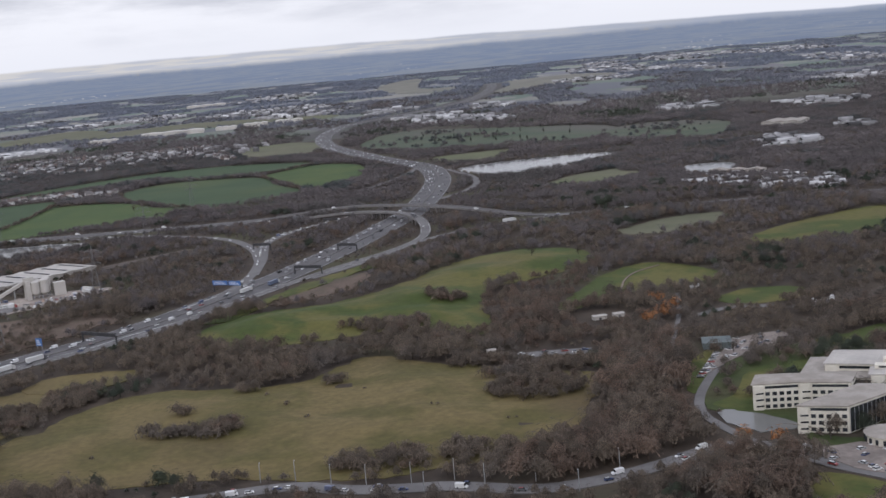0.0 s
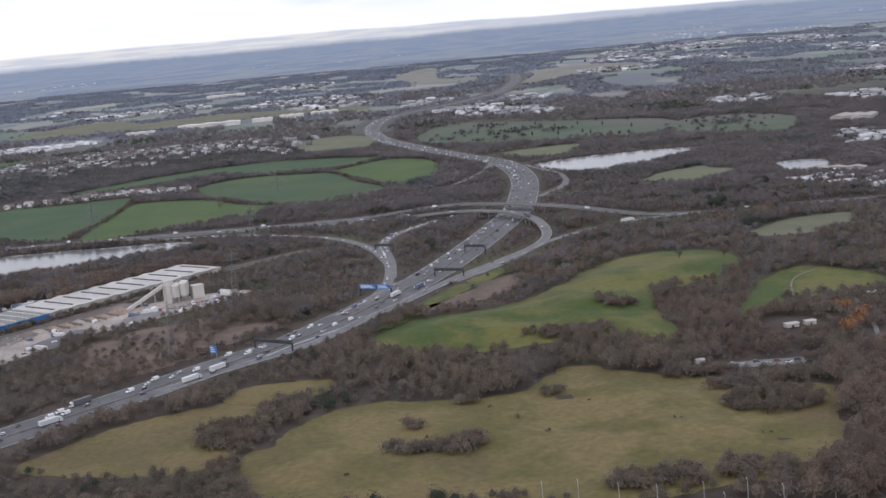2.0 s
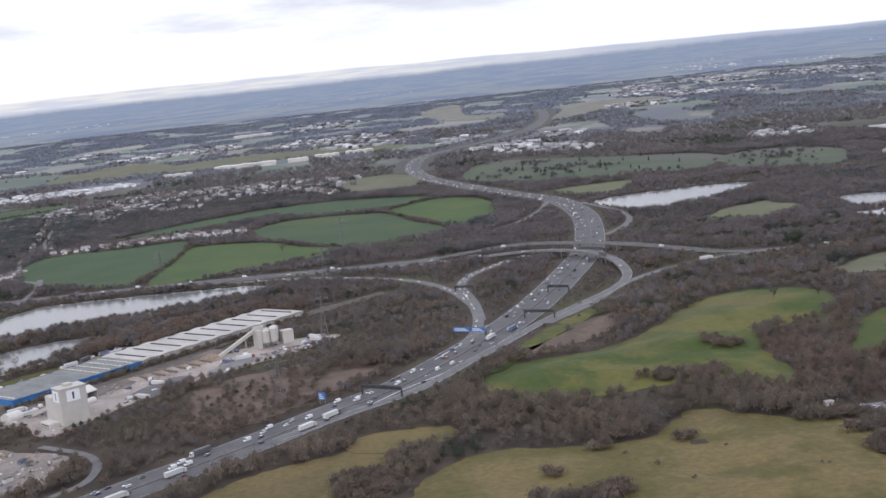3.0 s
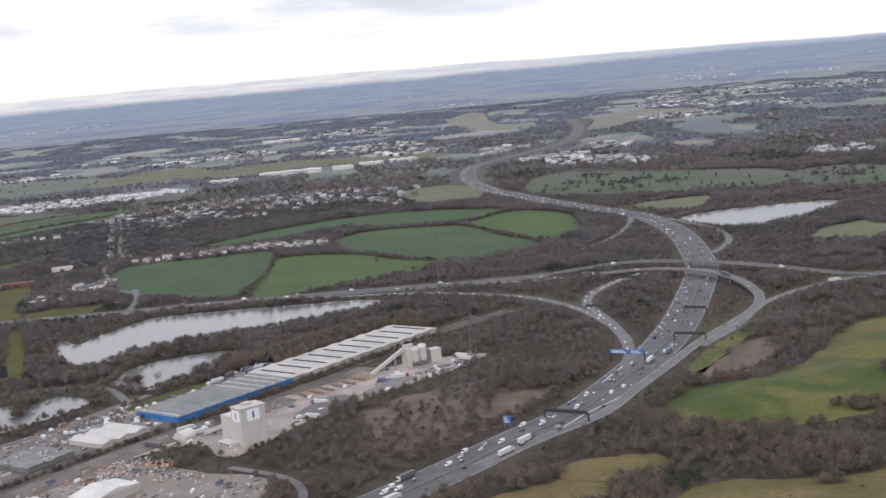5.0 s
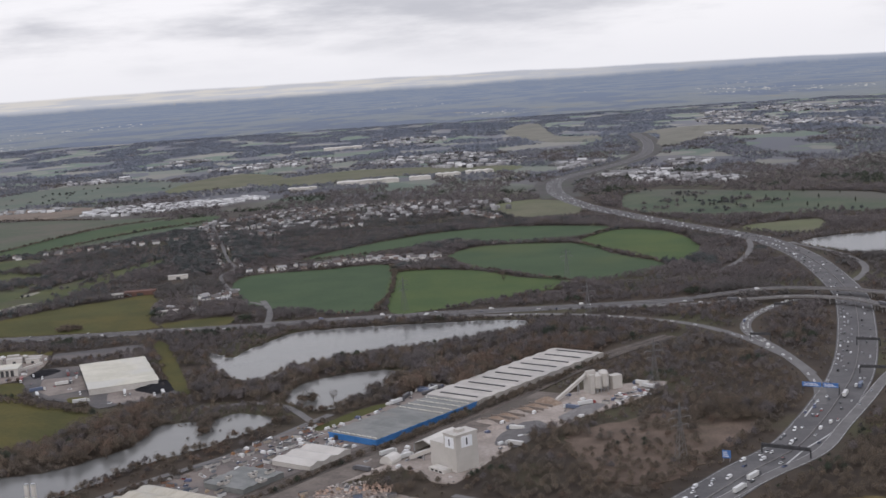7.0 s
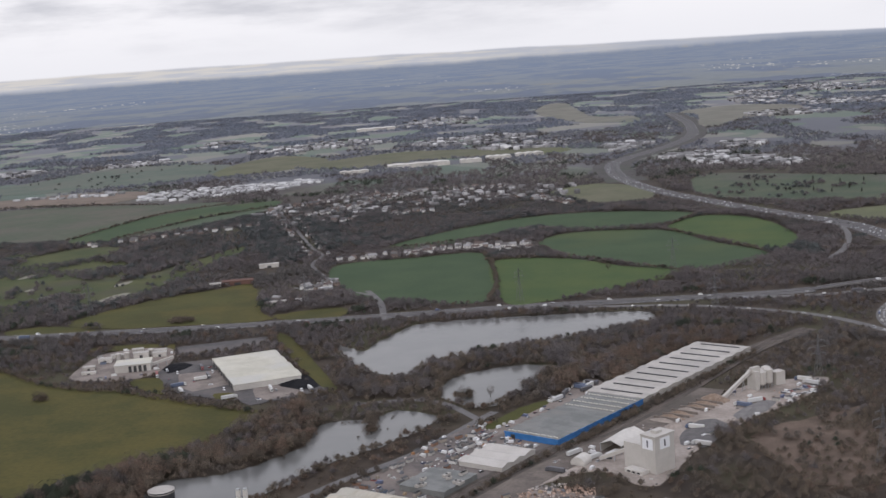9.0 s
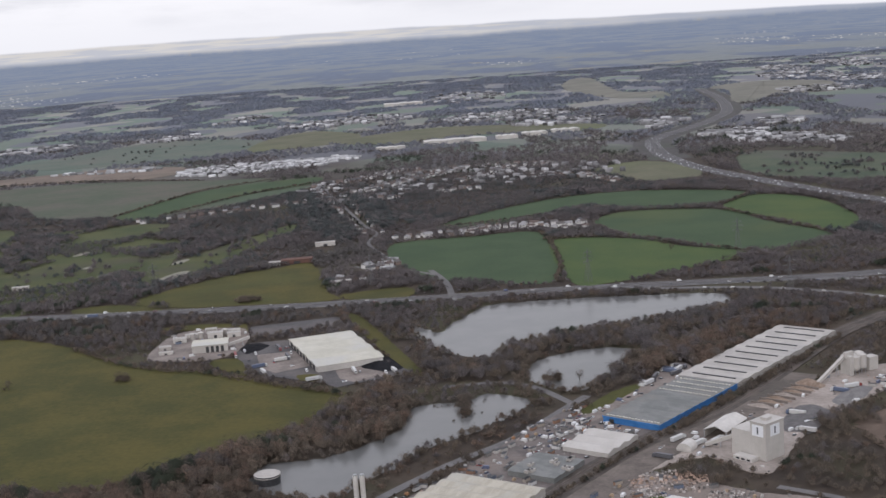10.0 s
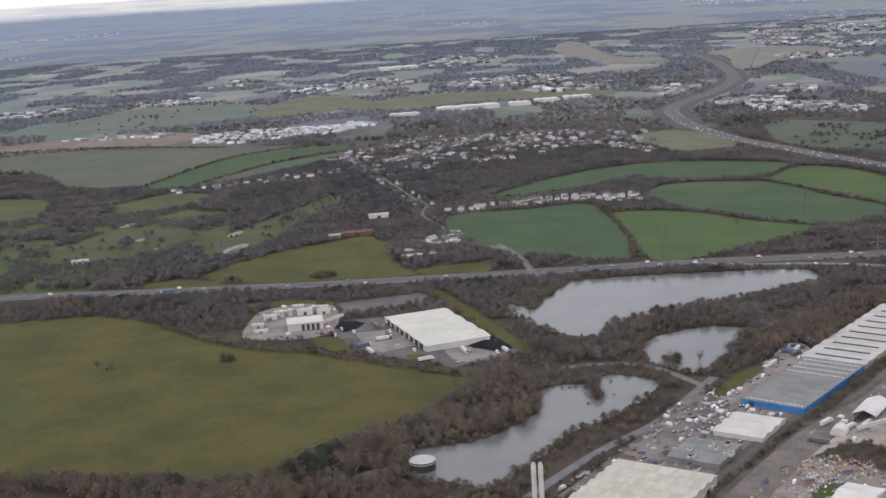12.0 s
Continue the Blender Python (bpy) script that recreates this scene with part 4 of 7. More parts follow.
ribbon("track_bed", RAIL_LINE, 20, 0.95, TRACK_STONE, "brown ballast track bed of a freight railway", "railway", keep=3)

for off in (-5.6, -3.6, 3.0, 5.0):
    ribbon("rail", RAIL_LINE, 0.35, 1.2, RAIL_STEEL, "rusty steel rail on brown ballast", "rail", off=off, depth=0.25, keep=0)

# bridge piers and parapets
for line, zz, wide, name in ((M4_EAST_LINE, EAST_Z, 12, "bridge_parapet"), (LOOP_LINE, LOOP_Z, 10, "bridge_parapet")):
    for side in (-1, 1):
        keep = zz > 1.2
        ribbon(name, line[keep], 0.5, zz[keep] + 0.8, HEAP_GREY, "weathered concrete parapet of the motorway bridge", "parapet", off=side * wide / 2, depth=1.9, keep=0)

# ---- where trees may stand ----
CELL, GX, GY = 4.0, -2300.0, 420.0
open_land = np.ones((int((2700 - GY) / CELL), int((1300 - GX) / CELL)), bool)


def clear(poly):
    poly = np.asarray(poly, float)
    i0, j0 = ((poly.min(0) - (GX, GY)) / CELL).astype(int) - 1
    i1, j1 = ((poly.max(0) - (GX, GY)) / CELL).astype(int) + 2
    i0, j0, i1, j1 = max(i0, 0), max(j0, 0), min(i1, open_land.shape[1]), min(j1, open_land.shape[0])
    if i1 <= i0 or j1 <= j0:
        return
    xs, ys = np.meshgrid(GX + (np.arange(i0, i1) + 0.5) * CELL, GY + (np.arange(j0, j1) + 0.5) * CELL)
    open_land[j0:j1, i0:i1] &= ~inside(poly, xs, ys)


def clear_line(line, half, grid=open_land):
    r = int(half / CELL) + 1
    for x, y in line:
        i, j = int((x - GX) / CELL), int((y - GY) / CELL)
        for b in range(max(j - r, 0), min(j + r + 1, open_land.shape[0])):
            for a in range(max(i - r, 0), min(i + r + 1, open_land.shape[1])):
                if (GX + (a + 0.5) * CELL - x) ** 2 + (GY + (b + 0.5) * CELL - y) ** 2 < half * half:
                    grid[b, a] = False


def wave(x, y, size, seed):
    """Smooth value noise between 0 and 1 over the plan."""
    r = np.random.default_rng(seed).random((64, 64))
    u, v = x / size, y / size
    i, j = np.floor(u).astype(int), np.floor(v).astype(int)
    a, b = u - i, v - j
    a, b = a * a * (3 - 2 * a), b * b * (3 - 2 * b)
    i0, i1, j0, j1 = i % 64, (i + 1) % 64, j % 64, (j + 1) % 64
    return (r[j0, i0] * (1 - a) + r[j0, i1] * a) * (1 - b) + (r[j1, i0] * (1 - a) + r[j1, i1] * a) * b




# ---- the motorways: gantries, signs, vehicles ----
def turned(x, y, z=0.0, heading=0.0):
    return pose(x, y, z, 0, 0, heading)


def gantry(a, b, tall=5.8, sign="", label="dark steel sign gantry over the motorway"):
    """A portal over the lanes from a to b: two legs, a trussed boom, a sign board with plain bars."""
    dx, dy = b[0] - a[0], b[1] - a[1]
    wide = math.hypot(dx, dy)
    ob = thing("sign_gantry", turned((a[0] + b[0]) / 2, (a[1] + b[1]) / 2, 0.2, math.degrees(math.atan2(dy, dx))), label, "gantry")
    h = wide / 2
    for s in (-1, 1):
        bm = bmesh.new()
        block(bm, s * h - 0.4, s * h + 0.4, -0.5, 0.5, 0, tall)
        block(bm, s * h - 0.9, s * h + 0.9, -0.9, 0.9, 0, 0.5)
        part("leg", bm, STEEL_DARK, ob)
    bm = bmesh.new()
    for z in (tall, tall + 1.6):
        for q in (-0.6, 0.6):
            beam(bm, (-h - 0.5, q, z), (h + 0.5, q, z), 0.3)
    k = int(wide / 2)
    for i in range(k):
        x0, x1 = -h + wide * i / k, -h + wide * (i + 1) / k
        for q in (-0.6, 0.6):
            beam(bm, (x0, q, tall), (x1, q, tall + 1.6), 0.16)
    part("boom", bm, STEEL_DARK, ob)
    boards = [(-0.5, 0.02), (0.06, 0.48)] if sign == "blue" else [(-0.5, 0.5)]
    for p, q in boards:
        bm = bmesh.new()
        block(bm, wide * p, wide * q, -1.1, -0.8, tall - 0.6, tall + (3.2 if sign == "blue" else 1.8))
        board = part("sign_board", bm, SIGN_BLUE if sign == "blue" else STEEL_DARK, ob)
        if sign == "blue":
            for r in range(3):
                bm = bmesh.new()
                block(bm, wide * p + 1.2, wide * q - 1.4 - r * 1.3, -1.14, -1.1, tall + 0.2 + 0.85 * r, tall + 0.55 + 0.85 * r)
                part("sign_bar", bm, SIGN_BARS, board)
    return ob


gantry((-276, 884), (-247, 866))
gantry((-209, 1038), (-183, 1025), 6.5, "blue", "blue direction sign gantry with white bars over the slip road")
gantry((-147, 1091), (-122, 1080))
gantry((-118, 1199), (-99, 1189))
gantry((-207, 1246), (-189, 1240), 6.0, "", "small dark gantry over the curved slip road")
gantry((-150, 1392), (-133, 1384), 6.0, "", "small dark gantry over the junction slip road")

sign = thing("road_sign", turned(-303, 870, 0.1, -28), "tall blue direction sign on two posts beside the motorway", "road sign")
for s in (-2.2, 2.2):
    bm = bmesh.new()
    drum(bm, s, 0, 0, 7.5, 0.16, n=8)
    part("post", bm, STEEL_PALE, sign)
bm = bmesh.new()
block(bm, -3, 3, -0.3, -0.16, 2.6, 8.2)
board = part("sign_board", bm, SIGN_BLUE, sign)
for r in range(3):
    bm = bmesh.new()
    block(bm, -2.3, 1.6 - r * 0.6, -0.34, -0.3, 3.6 + 1.4 * r, 4.2 + 1.4 * r)
    part("sign_bar", bm, SIGN_BARS, board)

# bridge piers under the two crossing roads
for line, zz, half in ((M4_EAST_LINE, EAST_Z, 5), (LOOP_LINE, LOOP_Z, 4)):
    for k in range(0, len(line), 2):
        x, y = line[k]
        near = np.hypot(M25_LINE[:, 0] - x, M25_LINE[:, 1] - y).min()
        if 23 < near < 42 and zz[k] > 4:
            s = sides(line)[k]
            pier = thing("bridge_pier", turned(x, y, 0.0, math.degrees(math.atan2(s[1], s[0]))), "pale concrete pier under the motorway bridge", "pier", "bridge piers")
            for q in (-half, 0, half):
                bm = bmesh.new()
                drum(bm, q, 0, 0, zz[k] - 1.9, 0.7, n=10)
                part("column", bm, HEAP_GREY, pier)
            bm = bmesh.new()
            block(bm, -half - 1.2, half + 1.2, -0.8, 0.8, zz[k] - 1.9, zz[k] - 1.2)
            part("crosshead", bm, HEAP_GREY, pier)


def wheels(ob, xs, half, r=0.34):
    for x in xs:
        for s in (-1, 1):
            bm = bmesh.new()
            drum(bm, 0, 0, -0.11, 0.11, r, n=8)
            w = part("wheel", bm, RUBBER, ob)
            w.matrix_basis = pose(x, s * half, r, 90, 0, 0)


def profile(bm, outline, half, tuck=0.0):
    """A side outline drawn across the width; tuck narrows the upper points."""
    top = max(p[1] for p in outline)
    low = min(p[1] for p in outline)
    a, b = [], []
    for px, pz in outline:
        w = half - tuck * (pz - low) / max(top - low, 0.01)
        a.append(bm.verts.new((px, -w, pz)))
        b.append(bm.verts.new((px, w, pz)))
    n = len(outline)
    bm.faces.new(a[::-1])
    bm.faces.new(b)
    for i in range(n):
        bm.faces.new((a[i], a[(i + 1) % n], b[(i + 1) % n], b[i]))
    bmesh.ops.recalc_face_normals(bm, faces=bm.faces[:])


def make_car(estate=False, paint=None, wheeled=True):
    ob = thing("car", turned(0, 0, -50), "small car in motorway traffic", "car", "traffic")
    bm = bmesh.new()
    profile(bm, [(-2.1, 0.3), (-2.15, 0.75), (-2.0, 0.92), (1.0, 0.95), (2.0, 0.72), (2.15, 0.5), (2.1, 0.28)], 0.88, 0.06)
    part("body", bm, paint or CAR_PAINT, ob)
    bm = bmesh.new()
    back = -1.95 if estate else -1.7
    profile(bm, [(back, 0.93), (back + 0.25, 1.40), (0.35, 1.40), (1.05, 0.94)], 0.80, 0.14)
    cabin = part("cabin_glass", bm, DARK_GLASS, ob)
    bm = bmesh.new()
    block(bm, back + 0.25, 0.3, -0.64, 0.64, 1.39, 1.46, taper=0.04)
    part("roof", bm, paint or CAR_PAINT, ob)
    if wheeled:
        wheels(ob, (-1.3, 1.32), 0.80)
    return ob


def make_van(paint=None, wheeled=True):
    ob = thing("van", turned(0, 0, -50), "pale panel van with dark windscreen", "van", "traffic")
    bm = bmesh.new()
    profile(bm, [(-2.8, 0.35), (-2.8, 2.35), (1.3, 2.4), (1.9, 1.35), (2.7, 1.05), (2.8, 0.4)], 1.0, 0.08)
    part("body", bm, paint or VAN_PAINT, ob)
    bm = bmesh.new()
    profile(bm, [(1.28, 1.45), (1.18, 2.2), (1.42, 2.2), (1.92, 1.42)], 0.97, 0.06)
    part("windscreen", bm, DARK_GLASS, ob)
    if wheeled:
        wheels(ob, (-1.7, 1.8), 0.92, 0.38)
    return ob


def make_lorry():
    ob = thing("lorry", turned(0, 0, -50), "articulated lorry with a box trailer", "lorry", "traffic")
    bm = bmesh.new()
    block(bm, -8.0, 4.6, -1.25, 1.25, 1.1, 3.95)
    part("trailer", bm, TRAILER_PAINT, ob)
    bm = bmesh.new()
    profile(bm, [(5.2, 0.6), (5.2, 3.3), (5.8, 3.5), (7.1, 2.9), (7.4, 1.6), (7.4, 0.6)], 1.22, 0.06)
    cab = part("cab", bm, TRAILER_PAINT, ob)
    bm = bmesh.new()
    profile(bm, [(7.14, 1.75), (7.0, 2.75), (7.16, 2.82), (7.42, 1.75)], 1.05)
    part("windscreen", bm, DARK_GLASS, cab)
    bm = bmesh.new()
    block(bm, -7.8, 7.0, -0.5, 0.5, 0.75, 1.1)
    part("chassis", bm, STEEL_DARK, ob)
    wheels(ob, (-6.0, 4.9, 6.4), 1.02, 0.5)
    return ob


CARS = [make_car(), make_car(True)]
VAN, LORRY = make_van(), make_lorry()
FAR_KINDS = [make_car(wheeled=False), make_car(True, wheeled=False)]
FAR_VAN = make_van(wheeled=False)
QUEUE = [make_car(paint=PALE_PAINT, wheeled=False), make_car(True, PALE_PAINT, False)]
for source in QUEUE:
    tagged(source, "pale car standing in the queue on the slip road")
BLUE_CAR, BLUE_VAN = make_car(paint=BLUE_PAINT), make_van(BLUE_PAINT)
tagged(BLUE_CAR, "bright blue car parked on grey tarmac")
tagged(BLUE_VAN, "bright blue van parked on grey tarmac")
road_rng = random.Random(11)
FAR_CARS = []


def drive(line, off, gap, share=(0.78, 0.92), low=0, high=1e9, zs=None, back=False, z=0.4, distant=False, kinds=None):
    """Stands vehicles along one lane."""
    d = np.r_[0, np.cumsum(np.hypot(*np.diff(line, axis=0).T))]
    s = sides(line)
    at = road_rng.uniform(0, gap)
    while at < d[-1]:
        if distant:
            k = min(int(np.searchsorted(d, at)), len(line) - 2)
            x, y = line[k] + s[k] * off
            if low < y < high:
                dx, dy = line[k + 1] - line[k]
                FAR_CARS.append((x, y, z if zs is None else float(zs[k]), math.atan2(dy, dx), road_rng.random()))
            at += gap * road_rng.choice((0.45, 0.7, 1.0, 1.3, 1.9))
            continue
        k = min(int(np.searchsorted(d, at)), len(line) - 2)
        x, y = line[k] + s[k] * off
        dx, dy = line[k + 1] - line[k]
        if low < y < high:
            roll = road_rng.random()
            src = (kinds or CARS)[road_rng.randrange(2)] if roll < share[0] else (FAR_VAN if kinds else VAN) if roll < share[1] else LORRY
            h = z if zs is None else float(zs[k])
            copy_thing(src, turned(x, y, h, math.degrees(math.atan2(dy, dx)) + (180 if back else 0)))
            if src is LORRY:
                at += 14
        at += gap * road_rng.choice((0.45, 0.7, 1.0, 1.3, 1.9))


for n, off in enumerate((-15.0, -11.6, -8.2, -4.8)):
    drive(M25_LINE, off, 33, (0.80, 0.93) if n else (0.55, 0.75), 620, 1060, back=True)
    drive(M25_LINE, off, 34, low=1060, high=3300, distant=True)
for n, off in enumerate((5.2, 8.8, 12.4)):
    drive(M25_LINE, off, 54, (0.75, 0.88), 620, 1060)
    drive(M25_LINE, off, 72, low=1060, high=3300, distant=True)
for off in (-10, -5):
    drive(M4_LINE[M4_LINE[:, 0] > -1500], off, 150, (0.5, 0.8), 0, 2000, M4_Z[M4_LINE[:, 0] > -1500], kinds=FAR_KINDS)
for off in (5, 10):
    drive(M4_LINE[M4_LINE[:, 0] > -1500], off, 150, (0.5, 0.8), 0, 2000, M4_Z[M4_LINE[:, 0] > -1500], True, kinds=FAR_KINDS)
drive(curve(JUG, 6), -2.2, 9, (0.9, 1.0), 1200, z=0.46, kinds=QUEUE)
drive(curve(JUG, 6), 2.2, 11, (0.9, 1.0), 1235, z=0.46, kinds=QUEUE)
drive(curve(SLIP_W, 8), 1.6, 34, (0.9, 1.0), z=0.44, kinds=QUEUE)
drive(M4_EAST_LINE, 2.5, 110, (0.7, 0.9), zs=EAST_Z, kinds=FAR_KINDS)
drive(LOOP_LINE, 2.0, 90, zs=LOOP_Z, kinds=FAR_KINDS)
drive(curve(SOUTH, 6), 2.4, 20, (0.8, 1.0))
drive(curve(SOUTH, 6), -2.4, 34, (0.8, 1.0), back=True)
drive(curve(SLIP_E, 8), 1.8, 70, z=0.42, kinds=FAR_KINDS)

if FAR_CARS:
    shape = np.array([(-2.1, -0.9, 0.2), (2.1, -0.9, 0.2), (2.1, 0.9, 0.2), (-2.1, 0.9, 0.2), (-2.1, -0.9, 0.9), (2.1, -0.9, 0.8), (2.1, 0.9, 0.8), (-2.1, 0.9, 0.9),
                      (-1.7, -0.75, 1.4), (0.4, -0.75, 1.4), (0.4, 0.75, 1.4), (-1.7, 0.75, 1.4)])
    sides_of = [(0, 1, 5, 4), (1, 2, 6, 5), (2, 3, 7, 6), (3, 0, 4, 7), (4, 5, 9, 8), (5, 6, 10, 9), (6, 7, 11, 10), (7, 4, 8, 11), (8, 9, 10, 11)]
    V, F = [], []
    for x, y, z, a, pick in FAR_CARS:
        big = 1.7 if pick > 0.85 else 1.0
        c, s = math.cos(a), math.sin(a)
        p = shape * (big, 1.0, big)
        k = 12 * len(V)
        V.append(np.c_[p[:, 0] * c - p[:, 1] * s + x, p[:, 0] * s + p[:, 1] * c + y, p[:, 2] + z])
        F += [[i + k for i in f] for f in sides_of]
    tagged(soup("distant_traffic", np.concatenate(V), F, TRAFFIC), "distant cars and vans filling the motorway lanes", "traffic", kind="stuff")

# ---- the long warehouses ----
def local(corner, along, size_z=0.0):
    """A frame at a corner, x along the long side."""
    return turned(corner[0], corner[1], size_z, along)


def claim(m, x0, x1, y0, y1, rim=3.0):
    TAKEN.append(np.array([(m @ Vector((x, y, 0)))[:2] for x, y in ((x0 - rim, y0 - rim), (x1 + rim, y0 - rim), (x1 + rim, y1 + rim), (x0 - rim, y1 + rim))]))


AXIS = math.degrees(math.atan2(251, 195))
m = local((-551, 953), AXIS)
claim(m, 0, 322, 0, 56)
blue = thing("blue_warehouse", m, "long warehouse with bright blue walls and ridged grey roof", "warehouse")
bm = bmesh.new()
block(bm, 0, 124, 0, 50, 0, 5.2)
part("wall", bm, BLUE_CLAD, blue, "bright blue profiled cladding")
bm = bmesh.new()
bays = 11
for i in range(bays):
    x0, x1 = 124 * i / bays, 124 * (i + 1) / bays
    for (p, zp), (q, zq) in (((x0, 5.25), ((x0 + x1) / 2, 6.2)), (((x0 + x1) / 2, 6.2), (x1, 5.25))):
        bm.faces.new([bm.verts.new(c) for c in ((p, -0.4, zp), (q, -0.4, zq), (q, 50.4, zq), (p, 50.4, zp))])
    for yy in (-0.4, 50.4):
        bm.faces.new([bm.verts.new(c) for c in ((x0, yy, 5.2), (x1, yy, 5.2), ((x0 + x1) / 2, yy, 6.2))])
part("roof", bm, GREY_ROOF, blue, "grey ridged fibre-cement roof")
bm = bmesh.new()
block(bm, -0.35, 124, -0.55, -0.3, 4.6, 5.7)
block(bm, -0.55, -0.3, -0.4, 50.4, 4.6, 5.7)
part("fascia", bm, BLUE_CLAD, blue)
for i in range(bays):
    for j in range(17):
        if i not in (0, 7, 8, 9, 10):
            continue
        bm = bmesh.new()
        x0 = 124 * (i + 0.30) / bays + 0.5 * (j % 2)
        block(bm, x0 - 0.7, x0 + 0.1, 2.0 + 2.8 * j, 3.5 + 2.8 * j, 5.4, 6.3)
        part("rooflight", bm, CREAM_STONE, blue)
bm = bmesh.new()
block(bm, -0.62, -0.45, 40, 44, 0.1, 4.0)
part("shutter_door", bm, STEEL_DARK, blue)

white = thing("pale_warehouse", m @ pose(124.5, 0, 0), "very long pale-roofed warehouse with dark ridge vents", "warehouse")
bm = bmesh.new()
block(bm, 0, 196, 0, 55, 0, 5.6)
part("wall", bm, PALE_ROOF, white)
for i in range(10):
    x0, x1 = 19.6 * i, 19.6 * (i + 1)
    bm = bmesh.new()
    mid = (x0 + x1) / 2
    for (p, zp), (q, zq) in (((x0, 5.65), (mid, 6.6)), ((mid, 6.6), (x1, 5.65))):
        bm.faces.new([bm.verts.new(c) for c in ((p, -0.4, zp), (q, -0.4, zq), (q, 55.4, zq), (p, 55.4, zp))])
    for yy in (-0.4, 55.4):
        bm.faces.new([bm.verts.new(c) for c in ((x0, yy, 5.6), (x1, yy, 5.6), (mid, yy, 6.6))])
    bay = part("roof_bay", bm, PALE_ROOF, white)
    bm = bmesh.new()
    block(bm, mid - 2.4, mid - 0.6, 6, 46, 6.0, 7.0)
    part("ridge_vent", bm, STEEL_DARK, bay)

# ---- the aggregates plant ----
m = local((-488, 876), 41)
claim(m, -6, 30, -6, 28)
tower = thing("batching_tower", m, "tall dusty cream plant tower with plain white panels", "plant tower")
bm = bmesh.new()
block(bm, 0, 20, 0, 13, 0, 27)
part("main_tower", bm, TOWER_CLAD, tower)
bm = bmesh.new()
block(bm, 1, 21, 13.05, 30, 0, 19)
part("annex", bm, TOWER_CLAD, tower)
bm = bmesh.new()
block(bm, -0.4, 20.4, -0.4, 13.4, 26.6, 27.6)
block(bm, 6, 12, 4, 9, 27.6, 29.6)
part("parapet", bm, TOWER_CLAD, tower)
for x0, x1, y0, y1 in ((-0.25, -0.05, 2.0, 11.5), (5.0, 15.0, -0.25, -0.05)):
    bm = bmesh.new()
    block(bm, x0, x1, y0, y1, 17.5, 25.5)
    panel = part("sign_panel", bm, SIGN_BARS, tower)
    bm = bmesh.new()
    if x0 < 0:
        block(bm, x0 - 0.06, x0, 6.2, 7.4, 19.0, 24.0)
    else:
        block(bm, 9.2, 10.6, y0 - 0.06, y0, 19.0, 24.0)
    part("emblem", bm, STEEL_DARK, panel, "plain dark emblem shape")
bm = bmesh.new()
block(bm, -8, 0, 6, 22, 0, 3.2)
block(bm, -7, -1, 7, 21, 3.2, 3.5)
part("control_cabin", bm, WHITE_CLAD, tower)
for i in range(3):
    bm = bmesh.new()
    block(bm, -8.1, -8.0, 7.5 + 4.6 * i, 10.5 + 4.6 * i, 1.2, 2.4)
    part("window", bm, DARK_GLASS, tower)


def conveyor(a, b, label):
    """An inclined belt gallery from a to b on trestles."""
    a, b = Vector(a), Vector(b)
    d = b - a
    ob = thing("conveyor", turned(a.x, a.y, 0, math.degrees(math.atan2(d.y, d.x))), label, "conveyor")
    run, rise = math.hypot(d.x, d.y), d.z
    bm = bmesh.new()
    beam(bm, (0, 0, a.z), (run, 0, a.z + rise), 2.6)
    part("gallery", bm, TOWER_CLAD, ob)
    for k in (0.35, 0.7):
        bm = bmesh.new()
        for s in (-1, 1):
            beam(bm, (run * k, s * 1.6, 0), (run * k, 0, a.z + rise * k), 0.4)
        part("trestle", bm, STEEL_PALE, ob)
    return ob


conveyor((-523, 915, 2), (-494, 905, 14), "short inclined conveyor feeding the cream tower")
m = local((-519, 932), 56)
claim(m, 0, 38, -16, 4)
shed = thing("storage_shed", m, "open-sided pale pitched-roof storage shed", "shed")
bm = bmesh.new()
for (p, zp), (q, zq) in (((-15, 7.0), (-6, 10.5)), ((-6, 10.5), (3, 7.0))):
    v = [bm.verts.new(c) for c in ((0, p, zp), (38, p, zp), (38, q, zq), (0, q, zq))]
    bm.faces.new(v)
    bm.faces.new([bm.verts.new((c.co.x, c.co.y, c.co.z - 0.35)) for c in v[::-1]])
part("roof", bm, WHITE_CLAD, shed)
for i in range(5):
    for yy in (-14.5, 2.5):
        bm = bmesh.new()
        block(bm, 0.4 + 9.2 * i, 0.9 + 9.2 * i, yy - 0.25, yy + 0.25, 0, 7.1)
        part("post", bm, STEEL_PALE, shed)
bm = bmesh.new()
block(bm, 37.3, 37.6, -14, 2, 0, 7)
block(bm, 0.8, 37.3, 2.2, 2.45, 0, 7)
part("wall", bm, TOWER_CLAD, shed)


def arched(name, m, length, span, label, rise=0.45, material=None, wall=2.0):
    """A barrel-roofed hall."""
    ob = thing(name, m, label, "shed")
    claim(m, 0, length, -span / 2, span / 2)
    bm = bmesh.new()
    block(bm, 0, length, -span / 2, span / 2, 0, wall)
    part("wall", bm, TOWER_CLAD, ob)
    bm = bmesh.new()
    n = 12
    pts = [(span / 2 * math.cos(math.pi * i / n), wall + span * rise * math.sin(math.pi * i / n)) for i in range(n + 1)]
    for (p, zp), (q, zq) in zip(pts, pts[1:]):
        bm.faces.new([bm.verts.new(c) for c in ((-0.3, p, zp), (-0.3, q, zq), (length + 0.3, q, zq), (length + 0.3, p, zp))])
    for x in (-0.1, length + 0.1):
        bm.faces.new([bm.verts.new((x, p, z)) for p, z in pts])
    part("roof", bm, material or WHITE_CLAD, ob)
    return ob


arched("arched_shed", local((-540, 905), 60), 12, 11, "small white arched shed by the railway")
